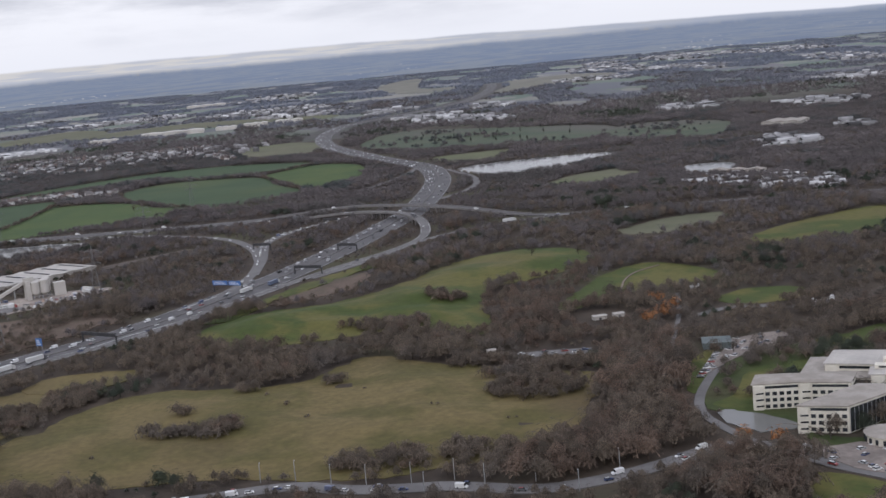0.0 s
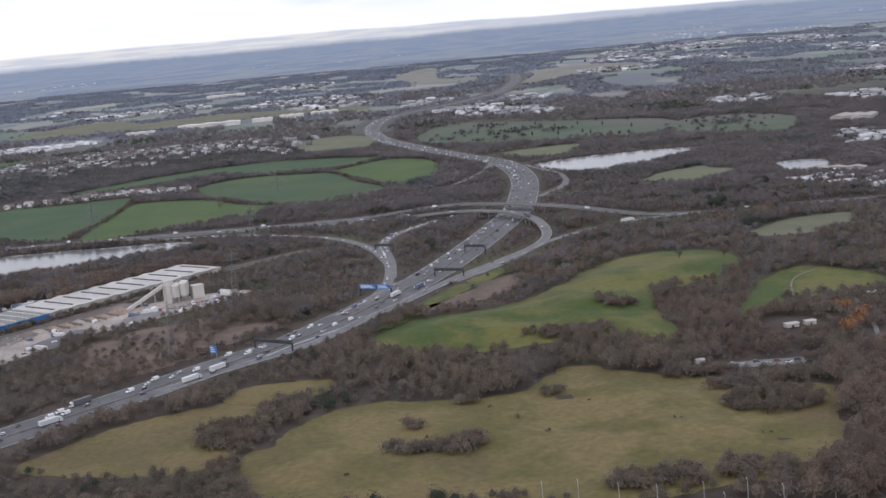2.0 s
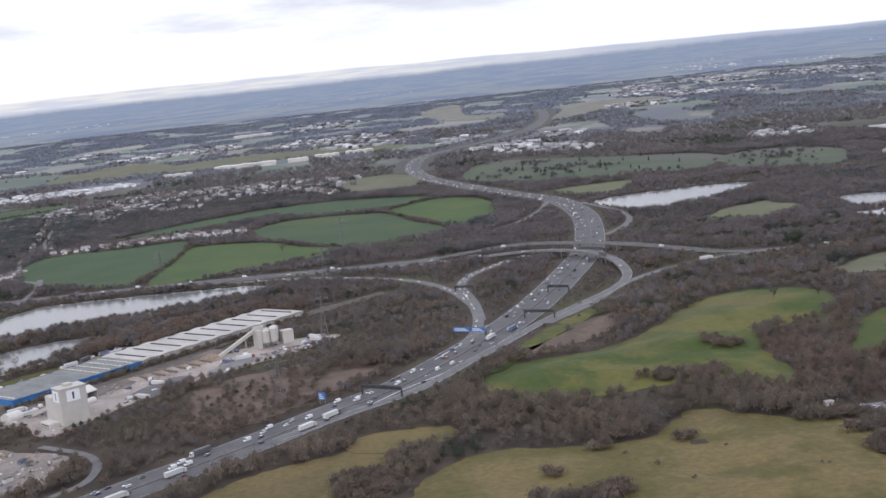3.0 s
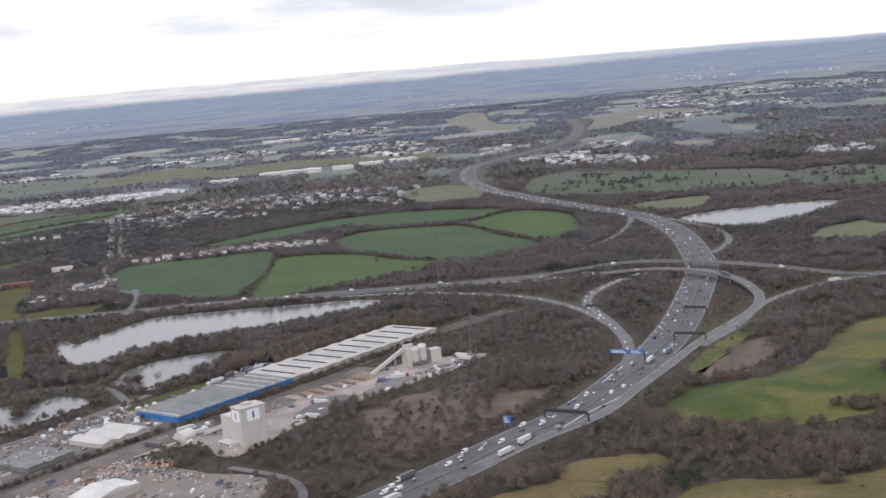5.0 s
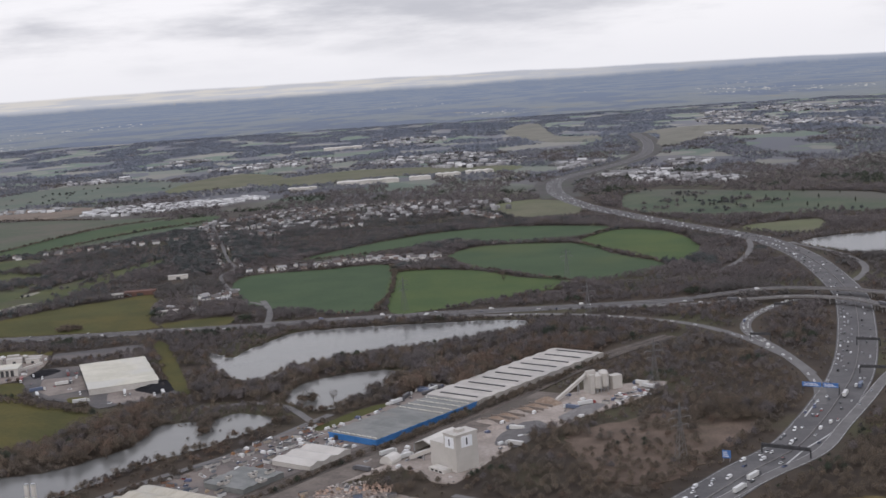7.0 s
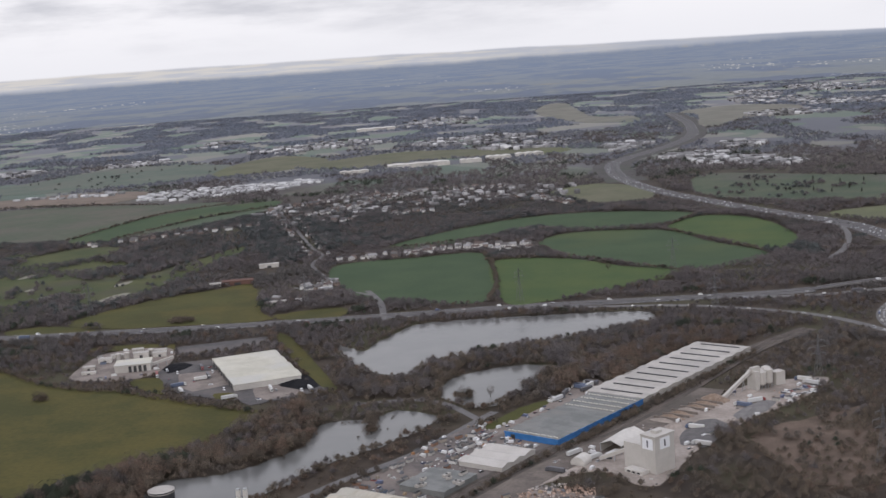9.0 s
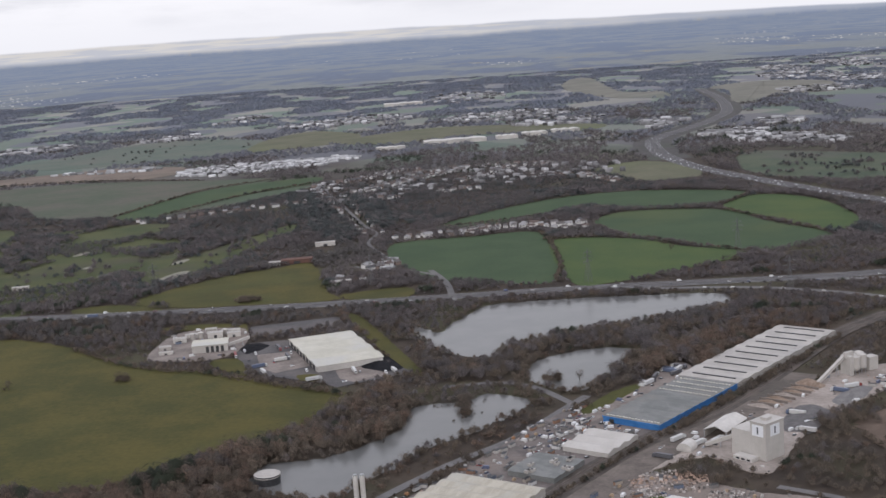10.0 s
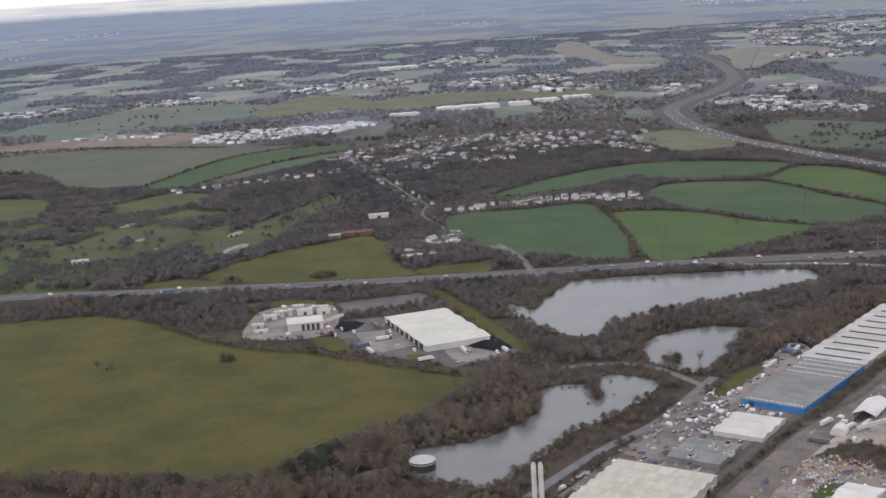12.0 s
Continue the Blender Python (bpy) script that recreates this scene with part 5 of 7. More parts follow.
arched("arched_shed", local((-500, 921), 55), 26, 6, "low white arched storage tunnel beside the tower")

m = local((-372, 1076), 30)
claim(m, -16, 24, -8, 18)
silos = thing("silo_plant", m, "cluster of pale round cement silos on steel legs", "silo plant")
for i, (x, y) in enumerate(((0, 0), (7.5, 0.5), (3.5, 7), (11, 7))):
    bm = bmesh.new()
    drum(bm, x, y, 5.5, 15.5 + (i % 2), 3.9, n=16)
    drum(bm, x, y, 3.0, 5.5, 1.0, 3.9, n=16, cap=False)
    drum(bm, x, y, 15.5 + (i % 2), 16.6 + (i % 2), 3.9, 1.2, n=16)
    silo = part("silo", bm, TOWER_CLAD, silos, smooth=False)
    for k in range(4):
        bm = bmesh.new()
        a = math.pi / 4 + math.pi / 2 * k
        block(bm, x + 3 * math.cos(a) - 0.25, x + 3 * math.cos(a) + 0.25, y + 3 * math.sin(a) - 0.25, y + 3 * math.sin(a) + 0.25, 0, 6)
        part("leg", bm, STEEL_PALE, silo)
bm = bmesh.new()
block(bm, -8, -4, -2, 9, 0, 17)
block(bm, -9, 0, 2, 5, 15, 20)
part("hoist_house", bm, TOWER_CLAD, silos)
bm = bmesh.new()
block(bm, 16, 26, 0, 8, 0, 12)
part("mixer_house", bm, TOWER_CLAD, silos)
conveyor((-409, 1052, 2), (-380, 1078, 17), "long inclined conveyor rising to the cement silos")


def heap(name, x, y, rx, ry, h, material, label, turn_by=0.0, seed=1, outline=None):
    """A loose pile with an uneven surface."""
    ob = thing(name, turned(x, y, 0.3, turn_by), label, "stockpile", "stockpiles")
    bm = bmesh.new()
    rings, n = 5, 18
    rim = None
    if outline:
        rim = curve(squared(outline, 0.12), 3.0, True)
        n = len(rim)
    rows = []
    for i in range(rings):
        r = 1 - i / rings
        row = []
        for k in range(n):
            a = 2 * math.pi * k / n
            w = 1 + 0.22 * noise.noise((math.cos(a) * 1.5 + seed, math.sin(a) * 1.5, i * 0.4))
            z = h * (1 - r ** 1.3) * (1 + 0.25 * noise.noise((math.cos(a) * 2, math.sin(a) * 2, i + seed)))
            px, py = ((rim[k] - (x, y)) * r * (0.5 + 0.5 * w)) if outline else (rx * r * w * math.cos(a), ry * r * w * math.sin(a))
            row.append(bm.verts.new((px, py, z)))
        rows.append(row)
    tip = bm.verts.new((0, 0, h))
    for r, q in zip(rows, rows[1:]):
        for k in range(n):
            bm.faces.new((r[k], r[(k + 1) % n], q[(k + 1) % n], q[k]))
    for k in range(n):
        bm.faces.new((rows[-1][k], rows[-1][(k + 1) % n], tip))
    part("mound", bm, material, ob)
    return ob


for i, (x, y) in enumerate(((-466, 1000), (-458, 1008), (-450, 1016), (-442, 1024), (-434, 1031), (-426, 1040))):
    heap("aggregate_heap", x, y, 13, 3.6, 3.4, HEAP_TAN if i % 3 else GRAVEL, "long sandy aggregate heap between bay walls", -38, i)
    wall = thing("bay_wall", turned(x + 4, y + 4, 0.3, -38), "concrete bay wall between aggregate heaps", "wall", "bay walls")
    bm = bmesh.new()
    block(bm, -12, 12, -0.35, 0.35, 0, 2.4)
    part("wall", bm, YARD, wall)
heap("aggregate_heap", -438, 967, 30, 17, 2.6, HEAP_DARK, "broad low dark grey aggregate heap", 0, 9, [(-460, 966), (-440, 1001), (-425, 1003), (-412, 981), (-432, 949), (-446, 931), (-466, 933)])
heap("aggregate_heap", -391, 1018, 22, 9, 4.0, HEAP_GREY, "long grey rubble heap near the silos", 0, 12, [(-413, 1003), (-396, 1029), (-375, 1047), (-367, 1037), (-381, 1012), (-408, 988)])
heap("aggregate_heap", -412, 1046, 10, 6, 4.0, HEAP_TAN, "pinkish sand heap below the conveyor", 40, 14)
heap("aggregate_heap", -460, 985, 8, 6, 4.0, GRAVEL, "pale stone heap beside the shed", 10, 15)
heap("aggregate_heap", -417, 1056, 12, 8, 4.5, HEAP_TAN, "tall pinkish sand heap below the conveyor", 10, 17)
heap("aggregate_heap", -385, 1068, 9, 6, 3.5, GRAVEL, "pale stone heap near the silos", 30, 18)
heap("aggregate_heap", -470, 962, 10, 6, 3.0, GRAVEL, "pale pinkish stone pile beside the tower", 50, 19)
heap("dark_heap", -785, 1196, 24, 32, 3.2, COAL, "black stockpile beside the white shed", 0, 3, [(-813, 1205), (-800, 1219), (-780, 1230), (-755, 1169), (-777, 1162), (-799, 1180)])
heap("dark_heap", -922, 1286, 20, 27, 3.0, COAL, "black stockpile in the lorry yard", 0, 4, [(-938, 1283), (-934, 1307), (-918, 1308), (-905, 1294), (-914, 1270), (-926, 1258)])

# ---- white shed depot and works ----
m = local((-887, 1292), math.degrees(math.atan2(-117, 46)))
claim(m, 0, 126, 0, 65)
depot = thing("vaulted_shed", m, "large white shed with four shallow vaulted roofs", "warehouse")
bm = bmesh.new()
block(bm, 0.4, 125.6, 0.4, 64.6, 0, 6.4)
part("wall", bm, WHITE_CLAD, depot)
for i in range(4):
    bm = bmesh.new()
    n = 8
    pts = [(31.5 * (i + k / n), 6.45 + 1.5 * math.sin(math.pi * k / n)) for k in range(n + 1)]
    for (p, zp), (q, zq) in zip(pts, pts[1:]):
        bm.faces.new([bm.verts.new(c) for c in ((p, -0.6, zp), (q, -0.6, zq), (q, 65.6, zq), (p, 65.6, zp))])
    for yy in (-0.5, 65.5):
        bm.faces.new([bm.verts.new((p, yy, z)) for p, z in pts])
    part("roof_vault", bm, CREAM_ROOF, depot)
for j in range(8):
    bm = bmesh.new()
    block(bm, 10 + 14 * j, 18 + 14 * j, -0.2, 0.3, 0.1, 5.5)
    part("dock_door", bm, STEEL_DARK, depot)

m = local((-988, 1300), 10)
claim(m, 0, 38, -30, 6)
works = thing("works_building", m, "low cream works building with tall dark doors", "building")
bm = bmesh.new()
block(bm, 0, 36, -26, 0, 0, 8)
part("wall", bm, WHITE_CLAD, works)
bm = bmesh.new()
block(bm, -0.5, 36.5, -26.5, 0.5, 8.05, 8.7)
part("roof", bm, CREAM_ROOF, works)
for j in range(4):
    bm = bmesh.new()
    block(bm, 14 + 5 * j, 17 + 5 * j, -26.2, -25.9, 0.2, 7)
    part("door", bm, STEEL_DARK, works)
conveyor((-952, 1290, 4), (-930, 1305, 8), "pale conveyor bridge between works and stockpile")
things_rng = random.Random(4)


def hut(x, y, w, d, h, heading, material, label, name="shed_unit", roof=None, category="shed"):
    """A small shed: walls, an overhanging shallow roof, a door."""
    m = turned(x, y, 0.3, heading)
    ob = thing(name, m, label, category)
    claim(m, -w / 2, w / 2, -d / 2, d / 2, 1.0)
    bm = bmesh.new()
    block(bm, -w / 2, w / 2, -d / 2, d / 2, 0, h)
    part("wall", bm, material, ob)
    bm = bmesh.new()
    for s in (-1, 1):
        bm.faces.new([bm.verts.new(c) for c in ((-w / 2 - 0.4, s * (d / 2 + 0.4), h), (w / 2 + 0.4, s * (d / 2 + 0.4), h), (w / 2 + 0.4, 0, h + d * 0.08), (-w / 2 - 0.4, 0, h + d * 0.08))])
        bm.faces.new([bm.verts.new(c) for c in ((s * (w / 2 + 0.2), -d / 2, h), (s * (w / 2 + 0.2), d / 2, h), (s * (w / 2 + 0.2), 0, h + d * 0.08))])
    part("roof", bm, roof or material, ob)
    bm = bmesh.new()
    block(bm, -w * 0.1, w * 0.1, -d / 2 - 0.12, -d / 2, 0.1, h * 0.6)
    part("door", bm, STEEL_DARK, ob)
    return ob


for x, y, w, d, h in ((-1010, 1330, 14, 9, 5), (-1000, 1350, 18, 8, 4), (-975, 1345, 16, 10, 6), (-955, 1345, 14, 9, 5), (-1018, 1300, 12, 8, 4), (-1012, 1280, 14, 6, 3), (-962, 1362, 20, 8, 4), (-985, 1368, 12, 8, 5)):
    hut(x, y, w, d, h, 10, WHITE_CLAD if w > 13 else PALE_ROOF, "small pale works shed beside grey tanks", roof=PALE_ROOF)
for x, y in ((-998, 1338), (-990, 1342), (-966, 1352)):
    tank = thing("storage_tank", turned(x, y, 0.3), "pale upright storage tank", "tank", "works tanks")
    bm = bmesh.new()
    drum(bm, 0, 0, 0, 7, 3)
    part("shell", bm, PALE_ROOF, tank)
    bm = bmesh.new()
    drum(bm, 0, 0, 7, 8, 3.1, 0.6)
    part("lid", bm, WHITE_CLAD, tank)

# ---- trading estate ----
def ridged(name, corner, along, length, width, h, bays, label, roof, wall, rise=1.6):
    """A wide shed with several ridges across."""
    m = local(corner, along)
    claim(m, 0, length, 0, width)
    ob = thing(name, m, label, "warehouse")
    bm = bmesh.new()
    block(bm, 0.3, length - 0.3, 0.3, width - 0.3, 0, h)
    part("wall", bm, wall, ob)
    for i in range(bays):
        x0, x1 = length * i / bays, length * (i + 1) / bays
        mid = (x0 + x1) / 2
        bm = bmesh.new()
        for (p, zp), (q, zq) in (((x0, h + 0.05), (mid, h + rise)), ((mid, h + rise), (x1, h + 0.05))):
            bm.faces.new([bm.verts.new(c) for c in ((p, -0.3, zp), (q, -0.3, zq), (q, width + 0.3, zq), (p, width + 0.3, zp))])
        for yy in (-0.2, width + 0.2):
            bm.faces.new([bm.verts.new(c) for c in ((x0, yy, h), (x1, yy, h), (mid, yy, h + rise))])
        part("roof_bay", bm, roof, ob)
    return ob


tan = ridged("cream_warehouse", (-688, 751), 57.5, 88, 70, 9, 7, "broad cream-roofed warehouse with shallow ridges beside the railway", TAN_ROOF, PALE_ROOF)
for j in range(9):
    bm = bmesh.new()
    block(bm, 6 + 9 * j, 11 + 9 * j, -0.1, 0.25, 0.1, 5)
    part("loading_door", bm, STEEL_DARK if j % 2 else WHITE_CLAD, tan)
ridged("white_warehouse", (-587, 656), 55, 90, 81, 9, 2, "large white-roofed shed beside the railway", WHITE_CLAD, WHITE_CLAD, 3.0)
ridged("white_shed", (-563, 765), 55, 38, 24, 6, 1, "white pitched-roof shed among scattered materials", WHITE_CLAD, PALE_ROOF, 3.0)
tent = ridged("white_marquee", (-594, 899), 56, 46, 38, 4.2, 3, "pale ridged storage tent", TOWER_CLAD, TOWER_CLAD, 2.0)
ridged("grey_depot", (-634, 854), 57, 42, 38, 4.5, 4, "low blue-grey depot with plant on its roof", GREY_ROOF, GREY_ROOF, 0.6)
for k in range(10):
    unit = thing("roof_plant", turned(-640 + things_rng.uniform(-18, 22), 880 + things_rng.uniform(-14, 14), 4.9, 57), "small pale rooftop plant unit", "roof plant", "rooftop units")
    bm = bmesh.new()
    w = things_rng.uniform(1.5, 4)
    block(bm, -w, w, -1.5, 1.5, 0, 1.8)
    part("casing", bm, PALE_ROOF, unit)
    bm = bmesh.new()
    drum(bm, 0, 0, 1.8, 2.2, 0.9, n=10)
    part("fan_cowl", bm, STEEL_DARK, unit)

# energy plant: curved roof and twin flues
energy = thing("energy_plant", turned(-800, 722, 0, 58), "large building with a pale curved roof and square rooflights", "building")
claim(turned(-800, 722, 0, 58), -40, 30, -45, 45)
bm = bmesh.new()
n = 14
pts = [(-44 + 88 * k / n, 16 + 8 * math.sin(math.pi * k / n)) for k in range(n + 1)]
for (p, zp), (q, zq) in zip(pts, pts[1:]):
    bm.faces.new([bm.verts.new(c) for c in ((-38, p, zp), (-38, q, zq), (26, q, zq), (26, p, zp))])
part("roof", bm, PALE_ROOF, energy)
bm = bmesh.new()
block(bm, -37, 25, -43.5, 43.5, 0, 16)
for x in (-37.5, 25.5):
    bm.faces.new([bm.verts.new((x, p, z)) for p, z in pts])
part("wall", bm, WHITE_CLAD, energy)
for j in range(3):
    bm = bmesh.new()
    block(bm, 6, 14, -20 + 16 * j, -12 + 16 * j, 22.2, 24.4)
    part("rooflight", bm, STEEL_DARK, energy)
flue = thing("twin_chimney", turned(-759, 800), "pair of tall pale steel chimneys", "chimney")
for s in (-2.2, 2.2):
    bm = bmesh.new()
    drum(bm, s, 0, 0, 33, 1.7, 1.6, n=16)
    stack = part("flue", bm, WHITE_CLAD, flue, smooth=False)
    bm = bmesh.new()
    drum(bm, s, 0, 33, 34, 1.3, n=16)
    part("tip", bm, STEEL_PALE, stack)
bm = bmesh.new()
block(bm, -5, 5, -3, 3, 0, 3)
part("base", bm, PALE_ROOF, flue)

tank = thing("round_tank", turned(-835.5, 886, 0.1), "dark round tank with a pale lid at the lake edge", "tank")
bm = bmesh.new()
drum(bm, 0, 0, 0, 7, 9.2, n=32)
part("shell", bm, STEEL_DARK, tank)
bm = bmesh.new()
drum(bm, 0, 0, 7.02, 8.0, 9.5, 6.5, n=32)
part("lid", bm, PALE_ROOF, tank)
bm = bmesh.new()
drum(bm, 0, 0, 5.4, 6.0, 9.45, n=32)
part("band", bm, PALE_ROOF, tank)


# loose stock: containers, vans and cars in the yards
def make_container():
    ob = thing("container", turned(0, 0, -50), "steel shipping container on hardstanding", "container", "yard containers")
    bm = bmesh.new()
    block(bm, -3.1, 3.1, -1.25, 1.25, 0.1, 2.7)
    part("box", bm, BOX_PAINT, ob)
    bm = bmesh.new()
    for z in (0.0, 2.6):
        block(bm, -3.2, 3.2, -1.32, 1.32, z, z + 0.16)
    part("frame", bm, STEEL_DARK, ob)
    bm = bmesh.new()
    block(bm, 3.1, 3.2, -1.1, 1.1, 0.3, 2.5)
    part("doors", bm, BOX_PAINT, ob)
    return ob


CONTAINER = make_container()
stood = []


def strew(outline, count, sources, heading, spread=6.0, gap=4.0, skip=()):
    """Stands loose things on a yard, clear of each other and of the buildings on it."""
    poly = curve(outline, 6, True)
    lo, hi = poly.min(0), poly.max(0)
    made = tries = 0
    while made < count and tries < count * 40:
        tries += 1
        x, y = things_rng.uniform(lo[0], hi[0]), things_rng.uniform(lo[1], hi[1])
        if not inside(poly, np.array([x]), np.array([y]))[0]:
            continue
        if any(inside(o, np.array([x]), np.array([y]))[0] for o in BUILT) or np.hypot(RAIL_LINE[:, 0] - x, RAIL_LINE[:, 1] - y).min() < 14:
            continue
        if any(abs(a - x) + abs(b - y) < gap for a, b in stood):
            continue
        stood.append((x, y))
        copy_thing(things_rng.choice(sources), turned(x, y, 0.4, heading + things_rng.gauss(0, spread) + things_rng.choice((0, 0, 90))))
        made += 1


def make_stack():
    ob = thing("pallet_stack", turned(0, 0, -50), "stack of goods on a pallet in the yard", "pallet stack", "yard stacks")
    bm = bmesh.new()
    block(bm, -1.5, 1.5, -1.0, 1.0, 0.0, 0.25)
    part("pallet", bm, SOIL, ob)
    bm = bmesh.new()
    block(bm, -1.4, 1.4, -0.95, 0.95, 0.25, 1.7, taper=0.1)
    block(bm, -1.0, 0.6, -0.8, 0.7, 1.7, 2.2, taper=0.15)
    part("load", bm, PALLET, ob)
    return ob


STACK = make_stack()
BUILT = TAKEN[FIRST_BUILDING:]
strew(TRADE_YARD, 90, [CONTAINER, CARS[1], CONTAINER, VAN], 57, 8, 6)
strew(STONE_YARD, 34, [CONTAINER, CONTAINER, VAN, CARS[0]], 57, 20, 6)
strew(STONE_YARD, 52, [STACK], 57, 25, 4)
strew(TRADE_YARD, 30, [STACK], 57, 10, 4)
strew(PLANT_YARD, 40, [VAN, CARS[0], LORRY, CONTAINER], 50, 12, 8)
strew(DEPOT_YARD, 22, [LORRY, *FAR_KINDS, FAR_VAN], -68, 4, 6)
strew(WH_APRON, 26, [LORRY, VAN, CARS[0]], 53, 8, 6)
strew(CAR_PARK, 20, CARS, 60, 4, 3.2)
strew([(-1088, 862), (-1034, 834), (-990, 815), (-985, 800), (-1080, 812)], 30, [BLUE_CAR, BLUE_VAN, BLUE_CAR, CARS[0]], -25, 6, 4.5)
strew(BA_YARD, 10, CARS, 30, 6, 4)
for row in range(5):
    for k in range(9):
        x, y = -640 + 4.3 * k + 6.5 * row, 958 - 3.3 * k + 9.5 * row
        if things_rng.random() < 0.75 and not any(inside(o, np.array([x]), np.array([y]))[0] for o in BUILT):
            copy_thing(VAN if things_rng.random() < 0.25 else CARS[0], turned(x, y, 0.4, 57 + things_rng.gauss(0, 5)))


def litter(name, outline, count, sizes, label, seed, bare=0.0):
    """Small goods past counting, lying in loose rows on a yard."""
    r = np.random.default_rng(seed)
    poly = curve(outline, 6, True)
    lo, hi = poly.min(0), poly.max(0)
    x, y = r.uniform(lo[0], hi[0], count * 4), r.uniform(lo[1], hi[1], count * 4)
    ok = inside(poly, x, y) & (wave(x, y, 16, seed) > bare)
    for o in BUILT:
        ok &= ~inside(o, x, y)
    for px, py in RAIL_LINE:
        ok &= (x - px) ** 2 + (y - py) ** 2 > 13 ** 2
    x, y = x[ok][:count], y[ok][:count]
    V, F = [], []
    cube = np.array([(i, j, k) for k in (0, 1) for j in (-0.5, 0.5) for i in (-0.5, 0.5)])
    for px, py in zip(x, y):
        a = radians(57) + r.normal() * 0.2 + r.choice((0, 1.57))
        c, s = math.cos(a), math.sin(a)
        p = cube * (r.uniform(*sizes), r.uniform(*sizes) * 0.6, r.uniform(0.4, 1.6))
        p[4:, :2] *= r.uniform(0.6, 1.0)
        k = 8 * len(V)
        V.append(np.c_[p[:, 0] * c - p[:, 1] * s + px, p[:, 0] * s + p[:, 1] * c + py, p[:, 2] + 0.3])
        F += [[i + k for i in f] for f in ((4, 5, 7, 6), (0, 1, 5, 4), (1, 3, 7, 5), (3, 2, 6, 7), (2, 0, 4, 6))]
    tagged(soup(name, np.concatenate(V), F, CLUTTER), label, "yard goods", kind="stuff")


litter("yard_goods", [(-579, 858), (-554, 869), (-532, 856), (-538, 831), (-561, 825), (-586, 810)], 420, (0.7, 2.6), "dense heaps of tan and orange building goods", 64)
litter("yard_goods", [(-535, 826), (-506, 826), (-508, 812), (-536, 812)], 90, (0.8, 3.0), "pale crates in a row beside the yard road", 65)
litter("yard_goods", [(-637, 770), (-624, 789), (-604, 808), (-602, 799), (-624, 768)], 130, (0.7, 2.4), "small goods stacked beside the railway", 66)
litter("yard_goods", STONE_YARD, 320, (0.7, 2.4), "loose pallets, stone and building goods strewn over a yard", 61, 0.6)
litter("yard_goods", TRADE_YARD, 420, (0.7, 2.4), "loose crates and goods strewn over a trading yard", 62, 0.5)
litter("yard_goods", PLANT_YARD, 260, (0.8, 3.0), "loose blocks and rubble strewn over the stone-dust yard", 63, 0.6)
for k in range(22):
    copy_thing(FAR_VAN if k % 5 == 2 else FAR_KINDS[k % 2], turned(-358 + 3.5 * (k % 11), 1046 + 14 * (k // 11) + 1.9 * (k % 11), 0.45, -60 + things_rng.gauss(0, 5)))
strew(WORKS_YARD, 14, [FAR_KINDS[0], FAR_VAN, CONTAINER], 10, 4, 5)

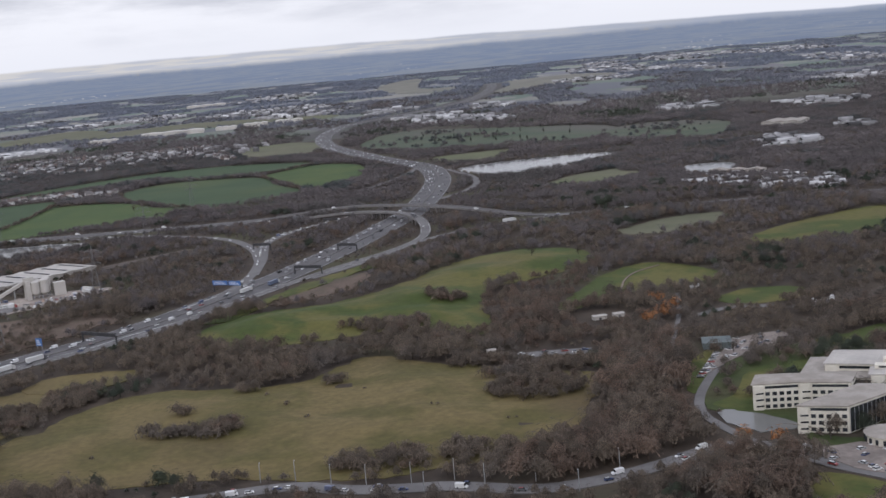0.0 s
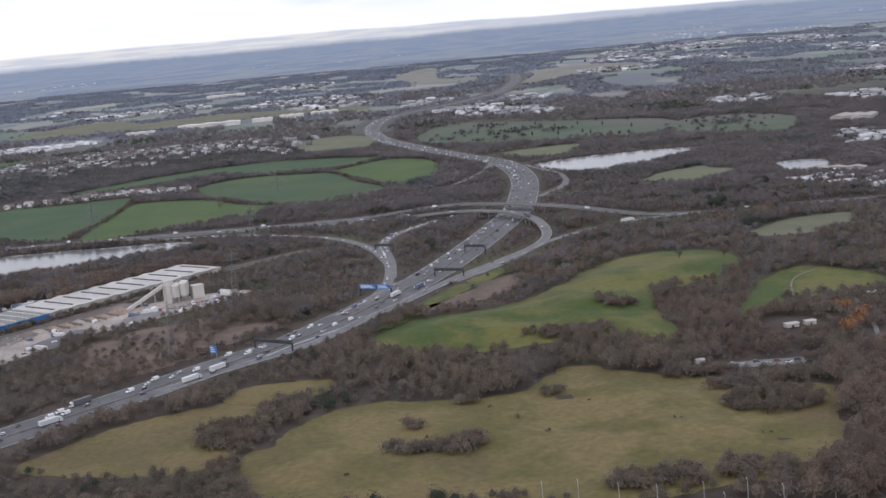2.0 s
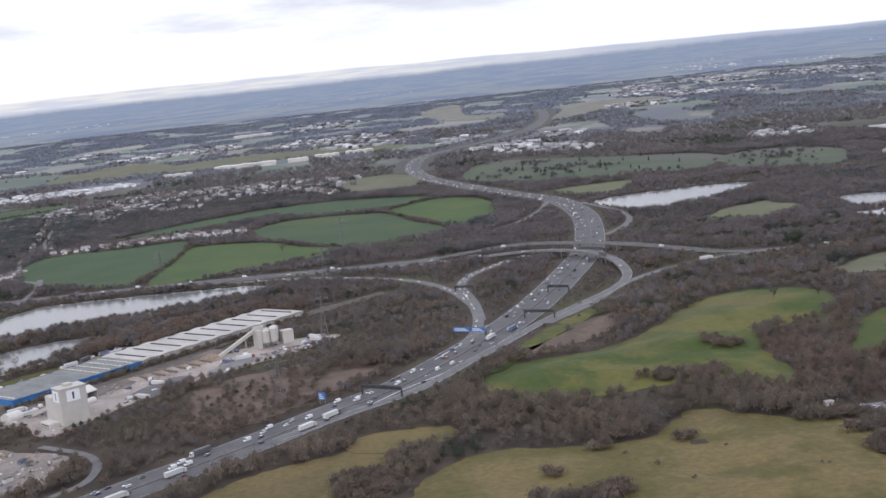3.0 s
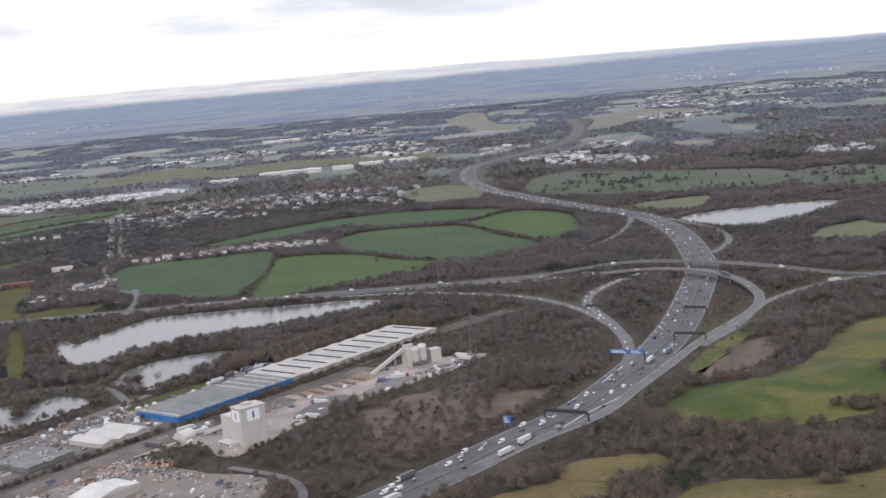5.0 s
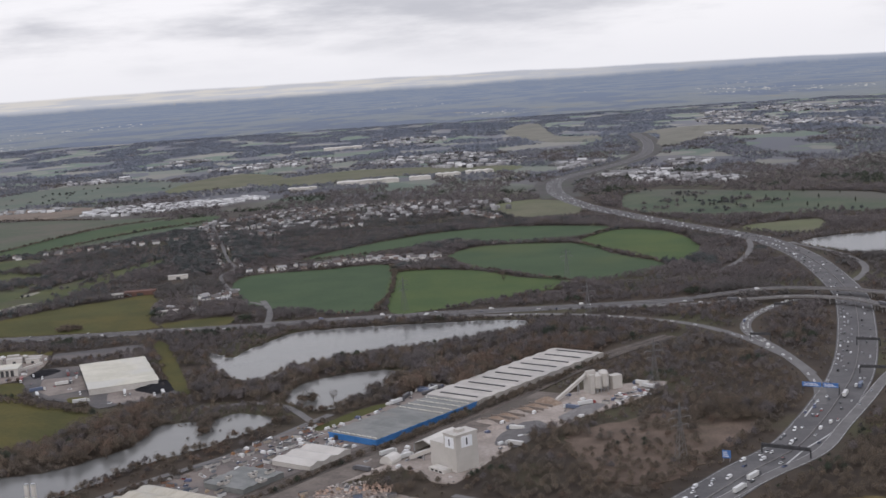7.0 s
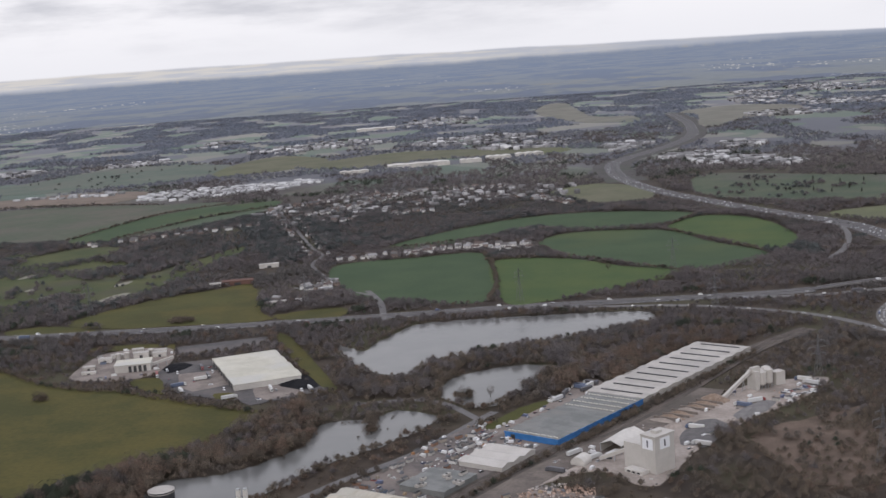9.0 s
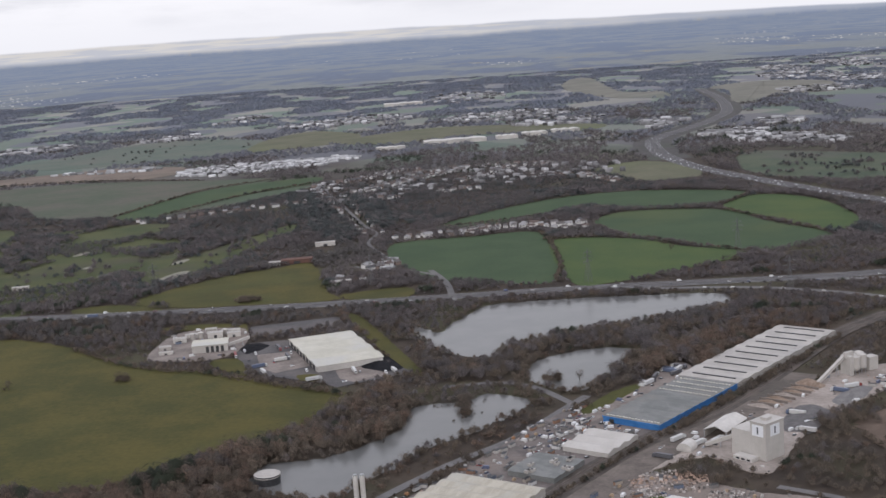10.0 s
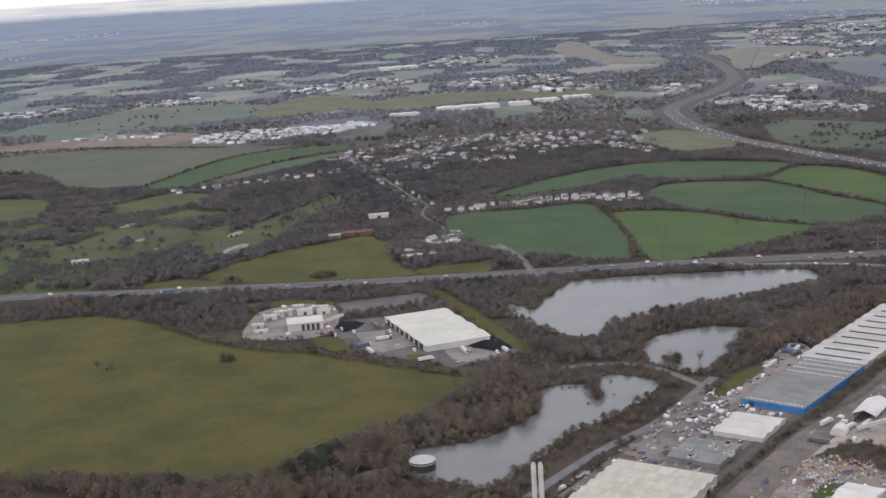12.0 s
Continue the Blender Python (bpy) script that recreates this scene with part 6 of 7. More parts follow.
# ---- offices, pavilion, lamps, pylons ----
def office_wing(foot, h, storeys, label, glazed=(), panes=True, z0=0.0, cover=None):
    """A cream office block on a four-cornered plan: walls, roof slab, rows of windows on each side."""
    ob = thing("office_wing", turned(0, 0, z0), label, "office building", "office wings")
    TAKEN.append(np.array(foot, float))
    bm = bmesh.new()
    low = [bm.verts.new((x, y, 0)) for x, y in foot]
    top = [bm.verts.new((x, y, h)) for x, y in foot]
    for i in range(len(foot)):
        j = (i + 1) % len(foot)
        bm.faces.new((low[i], low[j], top[j], top[i]))
    bm.faces.new(top)
    part("wall", bm, CREAM_STONE, ob)
    c = Vector((sum(p[0] for p in foot) / len(foot), sum(p[1] for p in foot) / len(foot), 0))
    bm = bmesh.new()
    a = [bm.verts.new((c.x + (x - c.x) * 1.04, c.y + (y - c.y) * 1.04, h + 0.05)) for x, y in foot]
    b = [bm.verts.new((c.x + (x - c.x) * 1.04, c.y + (y - c.y) * 1.04, h + 0.6)) for x, y in foot]
    e = [bm.verts.new((c.x + (x - c.x) * 0.8, c.y + (y - c.y) * 0.8, h + 1.5)) for x, y in foot]
    for i in range(len(foot)):
        j = (i + 1) % len(foot)
        bm.faces.new((a[i], a[j], b[j], b[i]))
        bm.faces.new((b[i], b[j], e[j], e[i]))
    bm.faces.new(e)
    bm.faces.new(a[::-1])
    part("roof", bm, cover or FLAT_ROOF, ob)
    if not panes:
        return ob
    tall = h / storeys
    for i in range(len(foot)):
        p, q = Vector((*foot[i], 0)), Vector((*foot[(i + 1) % len(foot)], 0))
        d = q - p
        run = d.length
        d.normalize()
        out = Vector((d.y, -d.x, 0))
        if out.dot(p - c) < 0:
            out = -out
        if i in glazed:
            bm = bmesh.new()
            v = [bm.verts.new(w) for w in (p + d + out * 0.25 + Vector((0, 0, 0.5)), q - d + out * 0.25 + Vector((0, 0, 0.5)), q - d + out * 0.25 + Vector((0, 0, h - 0.8)), p + d + out * 0.25 + Vector((0, 0, h - 0.8)))]
            bm.faces.new(v)
            part("curtain_wall", bm, DARK_GLASS, ob)
            k = int(run / 3)
            for r in range(k + 1):
                bm = bmesh.new()
                x = p + d * (1 + (run - 2) * r / k) + out * 0.3
                beam(bm, x + Vector((0, 0, 0.4)), x + Vector((0, 0, h - 0.7)), 0.18)
                part("mullion", bm, STEEL_PALE, ob)
            continue
        # modules: a projecting stair bay with slots, then a grid of square windows under a long attic strip
        modules = max(1, round(run / 23))
        up = Vector((0, 0, 1))

        def pane(x0, x1, z0, z1, name, material):
            bm = bmesh.new()
            fa = [bm.verts.new(p + d * x + out * 0.09 + up * z) for x, z in ((x0, z0), (x1, z0), (x1, z1), (x0, z1))]
            fb = [bm.verts.new(p + d * x + out * 0.02 + up * z) for x, z in ((x0, z0), (x1, z0), (x1, z1), (x0, z1))]
            bm.faces.new(fa)
            for k in range(4):
                bm.faces.new((fa[k], fb[k], fb[(k + 1) % 4], fa[(k + 1) % 4]))
            part(name, bm, material, ob)

        for k in range(modules):
            x0, wide = run * k / modules, run / modules
            bay = wide * 0.24
            bm = bmesh.new()
            corner = [p + d * (x0 + u) + out * v for u, v in ((0.3, -0.5), (0.3, 1.1), (bay - 0.3, 1.1), (bay - 0.3, -0.5))]
            lo, hi = [bm.verts.new(w) for w in corner], [bm.verts.new(w + up * (h - 0.2)) for w in corner]
            for t in range(4):
                bm.faces.new((lo[t], lo[(t + 1) % 4], hi[(t + 1) % 4], hi[t]))
            bm.faces.new(hi)
            part("stair_bay", bm, CREAM_STONE, ob)
            for s in range(storeys - 1):
                bm = bmesh.new()
                z = tall * (s + 0.55)
                v = [bm.verts.new(p + d * (x0 + u) + out * 1.14 + up * w) for u, w in ((bay * 0.25, z), (bay - 0.35, z + 0.15), (bay - 0.35, z + 1.05), (bay * 0.25, z + 0.8))]
                bm.faces.new(v)
                part("slot_window", bm, DARK_GLASS, ob)
            cols = max(2, int((wide - bay) / 3.2))
            each = (wide - bay) / cols
            for c2 in range(cols):
                for s in range(storeys - 1):
                    x = x0 + bay + each * (c2 + 0.5)
                    pane(x - each * 0.32, x + each * 0.32, tall * (s + 0.28), tall * (s + 0.84), "window", DARK_GLASS)
            pane(x0 + bay + 0.5, x0 + wide - 0.5, h - tall * 0.62, h - tall * 0.22, "attic_window", DARK_GLASS)
    return ob


office_wing([(147, 553), (168, 546), (204, 570), (183, 578)], 12.5, 4, "cream stone office wing with square windows and a dark glazed side", (1,))
office_wing([(136, 591), (158, 589), (180, 582), (188, 598), (142, 607)], 12.5, 4, "cream stone office wing with deep stair bays and flat brown roof")
office_wing([(166, 618), (204, 604), (222, 640), (182, 652)], 6.5, 2, "white terraced office wing behind the front blocks")
office_wing([(180, 622), (206, 612), (218, 636), (192, 645)], 3.4, 1, "upper white terrace of the rear offices", z0=7.9, cover=PALE_ROOF)
office_wing([(196, 600), (250, 584), (258, 604), (204, 620)], 10.0, 3, "tall white central spine of the offices", cover=PALE_ROOF)
office_wing([(226, 634), (262, 620), (270, 640), (234, 654)], 9.0, 3, "rear white office wing with stepped roofs", cover=PALE_ROOF)
office_wing([(236, 634), (260, 625), (265, 637), (241, 646)], 3.2, 1, "small upper terrace of the rear white wing", z0=10.4, cover=WHITE_CLAD)
# stepped glazed terraces on the rear wings
for foot, z, h in (([(186, 634), (222, 621), (226, 628), (190, 641)], 7.0, 2.2), ([(200, 606), (246, 592), (248, 597), (202, 611)], 11.4, 1.8), ([(206, 611), (252, 597), (254, 602), (208, 616)], 11.4, 3.4), ([(232, 642), (262, 631), (264, 636), (234, 647)], 13.6, 1.6)):
    terrace = thing("roof_terrace", turned(0, 0, z), "narrow glazed white terrace on the office roof", "roof terrace", "office terraces")
    bm = bmesh.new()
    low = [bm.verts.new((x, y, 0)) for x, y in foot]
    top = [bm.verts.new((x, y, h)) for x, y in foot]
    for i in range(4):
        bm.faces.new((low[i], low[(i + 1) % 4], top[(i + 1) % 4], top[i]))
    bm.faces.new(top)
    part("wall", bm, CREAM_STONE, terrace)
    bm = bmesh.new()
    (x0, y0), (x1, y1) = foot[0], foot[1]
    ox, oy = (y1 - y0) / math.hypot(x1 - x0, y1 - y0) * 0.15, -(x1 - x0) / math.hypot(x1 - x0, y1 - y0) * 0.15
    v = [bm.verts.new((x0 + (x1 - x0) * k + ox, y0 + (y1 - y0) * k + oy, q)) for k, q in ((0.04, h * 0.3), (0.96, h * 0.3), (0.96, h * 0.8), (0.04, h * 0.8))]
    bm.faces.new(v)
    part("window_band", bm, DARK_GLASS, terrace)
TAKEN.append(np.array([(134, 592), (160, 592), (186, 578), (170, 544), (146, 552)], float))
TAKEN.append(np.array([(150, 545), (170, 541), (206, 566), (222, 540), (180, 503), (150, 512)], float))
TAKEN.append(np.array([(116, 556), (136, 590), (150, 575), (150, 545), (166, 520), (150, 505), (128, 525)], float))
rotunda = thing("rotunda", turned(181, 531), "low round cream pavilion at the office entrance", "pavilion")
TAKEN.append(np.array([(169, 519), (193, 519), (193, 543), (169, 543)], float))
bm = bmesh.new()
drum(bm, 0, 0, 0, 4.6, 10, n=32)
part("wall", bm, CREAM_STONE, rotunda)
bm = bmesh.new()
drum(bm, 0, 0, 4.62, 5.6, 11, 8, n=32)
part("roof", bm, FLAT_ROOF, rotunda)
for k in range(18):
    bm = bmesh.new()
    a = 2 * math.pi * k / 18
    drum(bm, 10.05 * math.cos(a), 10.05 * math.sin(a), 1.2, 3.4, 0.7, n=6)
    part("window", bm, DARK_GLASS, rotunda)
pav = hut(145, 718, 16, 15, 4, -8, ROAD_TILE, "single-storey pavilion with a dark teal roof", "pavilion", ROAD_TILE, "pavilion")
hut(88, 813, 9, 5, 2.6, 12, PALE_ROOF, "low pale farm shed among bare trees", roof=PALE_ROOF)
hut(101, 816, 7, 5, 2.6, 12, PALE_ROOF, "small pale farm shed among bare trees", roof=PALE_ROOF)
TAKEN.append(np.array([(74, 790), (112, 794), (112, 822), (74, 820)], float))
for x, y in ((160, 880), (164, 886), (168, 889)):
    copy_thing(VAN, turned(x, y, 0.0, 40))
for k in range(16):
    copy_thing(VAN if k % 4 == 0 else CARS[k % 2], turned(228 + 3.6 * (k % 8) + things_rng.uniform(-1, 1), 802 + 7 * (k // 8) + 1.4 * (k % 8), 0.45, 65 + things_rng.gauss(0, 8)))
for k in range(9):
    copy_thing(CARS[k % 2], turned(123 + 2.3 * k, 655 + 5.6 * k, 0.45, -5 + things_rng.gauss(0, 4)))
hut(14, 746, 5, 4, 2.6, 12, PALE_ROOF, "small grey cabin beside the moor lane")
for x, y in ((26, 735), (32, 737), (37, 731), (46, 738), (51, 732), (58, 736), (64, 731), (70, 735)):
    copy_thing(CARS[0], turned(x, y, 0.45, 5))


def lamp_post(x, y, heading, tall=8.5):
    ob = thing("street_lamp", turned(x, y, 0.1, heading), "tall pale street lamp beside the road", "street lamp", "street lamps")
    bm = bmesh.new()
    drum(bm, 0, 0, 0, tall, 0.24, 0.14, n=8)
    part("post", bm, STEEL_PALE, ob)
    bm = bmesh.new()
    beam(bm, (0, 0, tall), (1.6, 0, tall + 0.4), 0.14)
    part("arm", bm, STEEL_PALE, ob)
    bm = bmesh.new()
    block(bm, 1.4, 2.3, -0.2, 0.2, tall + 0.3, tall + 0.55)
    part("lantern", bm, STEEL_PALE, ob)


for x, y in ((-98, 546), (-82, 545), (-65, 536), (-49, 531), (-29, 529), (-23, 515), (-10, 529), (3, 519), (25, 519), (42, 502), (62, 525)):
    lamp_post(x, y, 90)


def make_pylon():
    ob = thing("pylon", turned(0, 0, -90), "grey lattice electricity pylon standing in scrub", "pylon", "pylons")
    half = lambda z: 3.6 - 2.9 * min(z / 30, 1.0) if z < 30 else 0.7
    for sx in (-1, 1):
        for sy in (-1, 1):
            bm = bmesh.new()
            beam(bm, (3.6 * sx, 3.6 * sy, 0), (0.7 * sx, 0.7 * sy, 30), 0.2)
            beam(bm, (0.7 * sx, 0.7 * sy, 30), (0.2 * sx, 0.2 * sy, 42), 0.16)
            part("leg", bm, PYLON_STEEL, ob)
    bm = bmesh.new()
    zs = [0, 6, 11, 16, 20, 24, 27, 30, 33, 36, 39]
    for z0, z1 in zip(zs, zs[1:]):
        a, b = half(z0), half(z1)
        for k in range(4):
            s = [(-1, -1), (1, -1), (1, 1), (-1, 1)]
            p, q = s[k], s[(k + 1) % 4]
            beam(bm, (p[0] * a, p[1] * a, z0), (q[0] * b, q[1] * b, z1), 0.09)
            beam(bm, (q[0] * a, q[1] * a, z0), (p[0] * b, p[1] * b, z1), 0.09)
    part("bracing", bm, PYLON_STEEL, ob)
    for z, w in ((26, 6.5), (31.5, 8.5), (37, 6.0)):
        bm = bmesh.new()
        for s in (-1, 1):
            beam(bm, (0, 0, z), (s * w, 0, z), 0.28)
            beam(bm, (0, 0, z + 1.8), (s * w, 0, z), 0.2)
            drum(bm, s * w, 0, z - 2.2, z, 0.22, n=6)
        part("cross_arm", bm, PYLON_STEEL, ob)
    return ob


PYLON = make_pylon()
for x, y, a in ((-333, 876, 20), (-322, 1086, 12), (-352, 1400, 15), (-563, 1520, 40), (-1110, 1600, 40), (-356, 1681, 15), (-830, 1580, 40)):
    copy_thing(PYLON, turned(x, y, 0, a))

# ---- village and towns ----
def make_house(wide, deep, h, hip, near=True):
    ob = thing("house", turned(0, 0, -60), "two-storey village house with a pitched roof", "house", "village houses")
    bm = bmesh.new()
    block(bm, -wide / 2, wide / 2, -deep / 2, deep / 2, 0, h)
    part("wall", bm, HOUSE_WALL, ob)
    bm = bmesh.new()
    e, r = 0.5, wide / 2 - (deep * 0.35 if hip else -0.3)
    v = [bm.verts.new(c) for c in ((-wide / 2 - e, -deep / 2 - e, h), (wide / 2 + e, -deep / 2 - e, h), (wide / 2 + e, deep / 2 + e, h), (-wide / 2 - e, deep / 2 + e, h), (-r, 0, h + deep * 0.38), (r, 0, h + deep * 0.38))]
    for f in ((0, 1, 5, 4), (2, 3, 4, 5), (3, 0, 4), (1, 2, 5), (3, 2, 1, 0)):
        bm.faces.new([v[i] for i in f])
    part("roof", bm, HOUSE_ROOF, ob)
    bm = bmesh.new()
    block(bm, wide * 0.3, wide * 0.3 + 0.8, -0.5, 0.5, h + deep * 0.15, h + deep * 0.38 + 1.2)
    part("chimney", bm, RUST_ROOF, ob)
    for x in (-wide * 0.25, wide * 0.25) if near else ():
        for z in (3.6,):
            bm = bmesh.new()
            block(bm, x - 0.8, x + 0.8, -deep / 2 - 0.08, -deep / 2, z, z + 1.3)
            part("window", bm, HOUSE_GLASS, ob)
    return ob


HOUSES = [make_house(11, 8, 5.2, False), make_house(9, 8, 5.4, True), make_house(15, 8.5, 5.2, False)]
FAR_HOUSES = [make_house(11, 8, 5.2, False, False), make_house(9, 8, 5.4, True, False), make_house(15, 8.5, 5.2, False, False)]
house_rng = random.Random(21)


def street(points, gap, back=14.0, both=True, chance=0.9):
    """Houses along both sides of a village street."""
    line = curve(points, 4)
    d = np.r_[0, np.cumsum(np.hypot(*np.diff(line, axis=0).T))]
    s = sides(line)
    for side in ((-1, 1) if both else (1,)):
        at = house_rng.uniform(0, gap)
        while at < d[-1]:
            k = min(int(np.searchsorted(d, at)), len(line) - 2)
            x, y = line[k] + s[k] * side * back * house_rng.uniform(0.75, 1.5)
            dx, dy = line[k + 1] - line[k]
            if house_rng.random() < chance:
                copy_thing(house_rng.choice(HOUSES if y < 2300 else FAR_HOUSES), turned(x, y, 0, math.degrees(math.atan2(dy, dx)) + (0 if side > 0 else 180) + house_rng.gauss(0, 9)) @ Matrix.Scale(house_rng.uniform(0.72, 1.0), 4))
                TAKEN.append(np.array([(x - 9, y - 20), (x + 9, y - 20), (x + 7, y + 6), (x - 7, y + 6)]))
            at += gap * house_rng.uniform(0.8, 1.5)


street([(-826, 1926), (-790, 1945), (-716, 1957), (-660, 1985), (-604, 1972), (-536, 1986)], 15, 9, True, 0.95)
street([(-600, 1950), (-528, 1944)], 15, 8, False)
street([(-1084, 2699), (-1053, 2690), (-993, 2489), (-935, 2260), (-894, 2099), (-863, 1996)], 23, 14, True, 0.7)
street([(-850, 1690), (-812, 1728)], 16, 9)
street([(-875, 1640), (-790, 1600)], 26, 8, False, 0.7)
street([(-1350, 2290), (-1220, 2332), (-1145, 2386), (-1116, 2405), (-1010, 2440)], 26, 12, True, 0.8)
for points in ([(-981, 2525), (-934, 2564), (-883, 2651), (-818, 2759), (-748, 2851), (-672, 2911)], [(-1011, 2736), (-959, 2789), (-916, 2880), (-839, 2903)], [(-930, 2600), (-876, 2680), (-830, 2755)],
               [(-785, 2452), (-759, 2491), (-697, 2489)], [(-755, 2628), (-691, 2714), (-628, 2890)], [(-884, 2782), (-825, 2852), (-733, 2905)]):
    street(points, 15, 9, True, 0.95)
for points in ([(-914, 2424), (-861, 2410)], [(-645, 2890), (-537, 2842)], [(-599, 2671), (-492, 2594), (-436, 2470)]):
    street(points, 17, 10, True, 0.9)
hall = hut(-933, 1911, 30, 12, 6, 12, WHITE_CLAD, "long white house among trees", "long_house", PALE_ROOF, "house")
barn = hut(-955, 1778, 44, 16, 6, 8, RUST_ROOF, "long barn with a dull red roof", "barn", RUST_ROOF, "barn")
for x, y, w, d in ((-870, 1600, 26, 10), (-985, 1768, 16, 9), (-1320, 1690, 22, 9)):
    hut(x, y, w, d, 5, 10, WHITE_CLAD, "small pale farm shed beside trees", roof=PALE_ROOF)

for x, y, w, d, h in ((-785, 3560, 175, 55, 10), (-640, 3600, 60, 40, 9), (-560, 3640, 70, 45, 10), (-470, 3690, 80, 40, 9), (-1080, 5640, 170, 90, 12), (556, 2165, 66, 60, 9), (345, 1548, 70, 14, 6), (-960, 3470, 80, 30, 8)):
    ridged("distribution_shed", (x - w / 2, y - d / 2), 8 if x < 0 else -32, w, d, h, 3, "distant white distribution shed", WHITE_CLAD if x < 0 else FLAT_ROOF, WHITE_CLAD if x < 0 else PALE_ROOF, 2.0)


def scatter_boxes(name, spots, material, sizes, label, seed, tall=(4, 7)):
    """Far roofs: many small pitched blocks in loose rows, joined."""
    r = np.random.default_rng(seed)
    V, F = [], []
    base = np.array([(-1, -1, 0), (1, -1, 0), (1, 1, 0), (-1, 1, 0), (-1, -1, 1), (1, -1, 1), (1, 1, 1), (-1, 1, 1), (-1, 0, 1.45), (1, 0, 1.45)])
    quads = [(0, 1, 5, 4), (1, 2, 6, 5), (2, 3, 7, 6), (3, 0, 4, 7), (4, 5, 9, 8), (6, 7, 8, 9), (5, 6, 9, 9), (7, 4, 8, 8)]
    quads = quads[:6]
    for cx, cy, rx, ry, n in spots:
        turn = r.uniform(-0.5, 0.5)
        for _ in range(n):
            a, q = r.uniform(0, 6.28), math.sqrt(r.random())
            x, y = cx + rx * q * math.cos(a), cy + ry * q * math.sin(a)
            y = cy + round((y - cy) / 34) * 34 + r.normal() * 4
            if np.hypot(M25_LINE[:, 0] - x, M25_LINE[:, 1] - 40 - y).min() < 85:
                continue
            w, d, h = r.uniform(*sizes) / 2, r.uniform(*sizes) * 0.3, r.uniform(*tall)
            t = turn + r.choice((0, 1.57)) * (r.random() < 0.25)
            c, s = math.cos(t), math.sin(t)
            p = base * (w, d, h)
            k = len(V) * 10
            V.append(np.c_[p[:, 0] * c - p[:, 1] * s + x, p[:, 0] * s + p[:, 1] * c + y, p[:, 2]])
            F += [[i + k for i in f] for f in quads]
    return tagged(soup(name, np.concatenate(V), F, material), label, "town", kind="stuff")


scatter_boxes("village_roofs", [(-760, 2660, 240, 170, 70), (-900, 2480, 110, 150, 26), (-520, 2700, 130, 130, 50), (-1030, 2620, 50, 110, 26)], TOWN_STUFF, (9, 15), "brown and grey roofs of the village behind its main streets", 3)
scatter_boxes("mobile_homes", [(-825, 1722, 18, 36, 46)], SHED_STUFF, (4, 8), "small pale mobile homes beside the field", 6, (2, 3))
scatter_boxes("caravan_park", [(-1330, 3180, 150, 130, 260), (-1180, 3230, 100, 110, 150), (-1090, 3300, 60, 60, 40), (-1700, 3330, 160, 40, 40)], SHED_STUFF, (9, 22), "dense cluster of pale caravans and sheds", 4, (3, 5))


FAR_TOWNS = [(744, 6042, 180, 384, 150), (1268, 6910, 200, 503, 160), (561, 4911, 150, 190, 70), (882, 5465, 150, 235, 120), (-1162, 4806, 182, 245, 120), (-641, 4487, 231, 213, 170), (-458, 4084, 169, 132, 110), (-1340, 4671, 137, 174, 80), (-1738, 5277, 110, 297, 60)]
FAR_TOWNS_B = [(-1825, 4418, 117, 130, 60), (-2256, 4280, 146, 147, 80), (-178, 3819, 90, 96, 70), (-70, 3321, 101, 87, 70), (116, 3591, 60, 102, 40), (69, 2998, 75, 59, 40), (-850, 5979, 214, 475, 100), (803, 5495, 96, 283, 60), (3, 3134, 98, 90, 60), (-157, 3612, 87, 150, 60)]
FAR_TOWNS_C = [(1034, 5301, 100, 396, 90), (1618, 6621, 120, 618, 120), (1848, 6603, 120, 510, 100), (1119, 3459, 110, 140, 90), (532, 2813, 70, 93, 40), (775, 2616, 90, 81, 70), (502, 1868, 36, 75, 40), (646, 2033, 26, 39, 12), (1552, 4924, 130, 500, 120), (848, 6792, 118, 412, 100), (1201, 7007, 120, 438, 100)]
for i, spots in enumerate((FAR_TOWNS, FAR_TOWNS_B, FAR_TOWNS_C)):
    scatter_boxes("distant_town", spots, TOWN_STUFF, (12, 26), "scattered roofs of a distant town", 30 + i, (4, 7))
    scatter_boxes("distant_sheds", [(x, y, a, b, 1 + n // 6) for x, y, a, b, n in spots], SHED_STUFF, (14, 34), "pale sheds and blocks of a distant town", 40 + i, (4, 9))
scatter_boxes("industrial_estate", [(340, 1452, 60, 60, 70), (400, 1390, 30, 40, 28), (480, 1840, 40, 60, 30), (300, 1470, 30, 20, 18)], SHED_STUFF, (6, 15), "pale sheds of an industrial estate among evergreens", 47, (3, 5))


# ---- woods and thickets ----
for outline in TAKEN:
    clear(outline)
low_land = np.ones_like(open_land)
for line, half in LINES:
    clear_line(line, half)
    if half > 9:
        clear_line(line, half + 9, low_land)
rng = np.random.default_rng(5)


def unit(v):
    return v / np.linalg.norm(v)


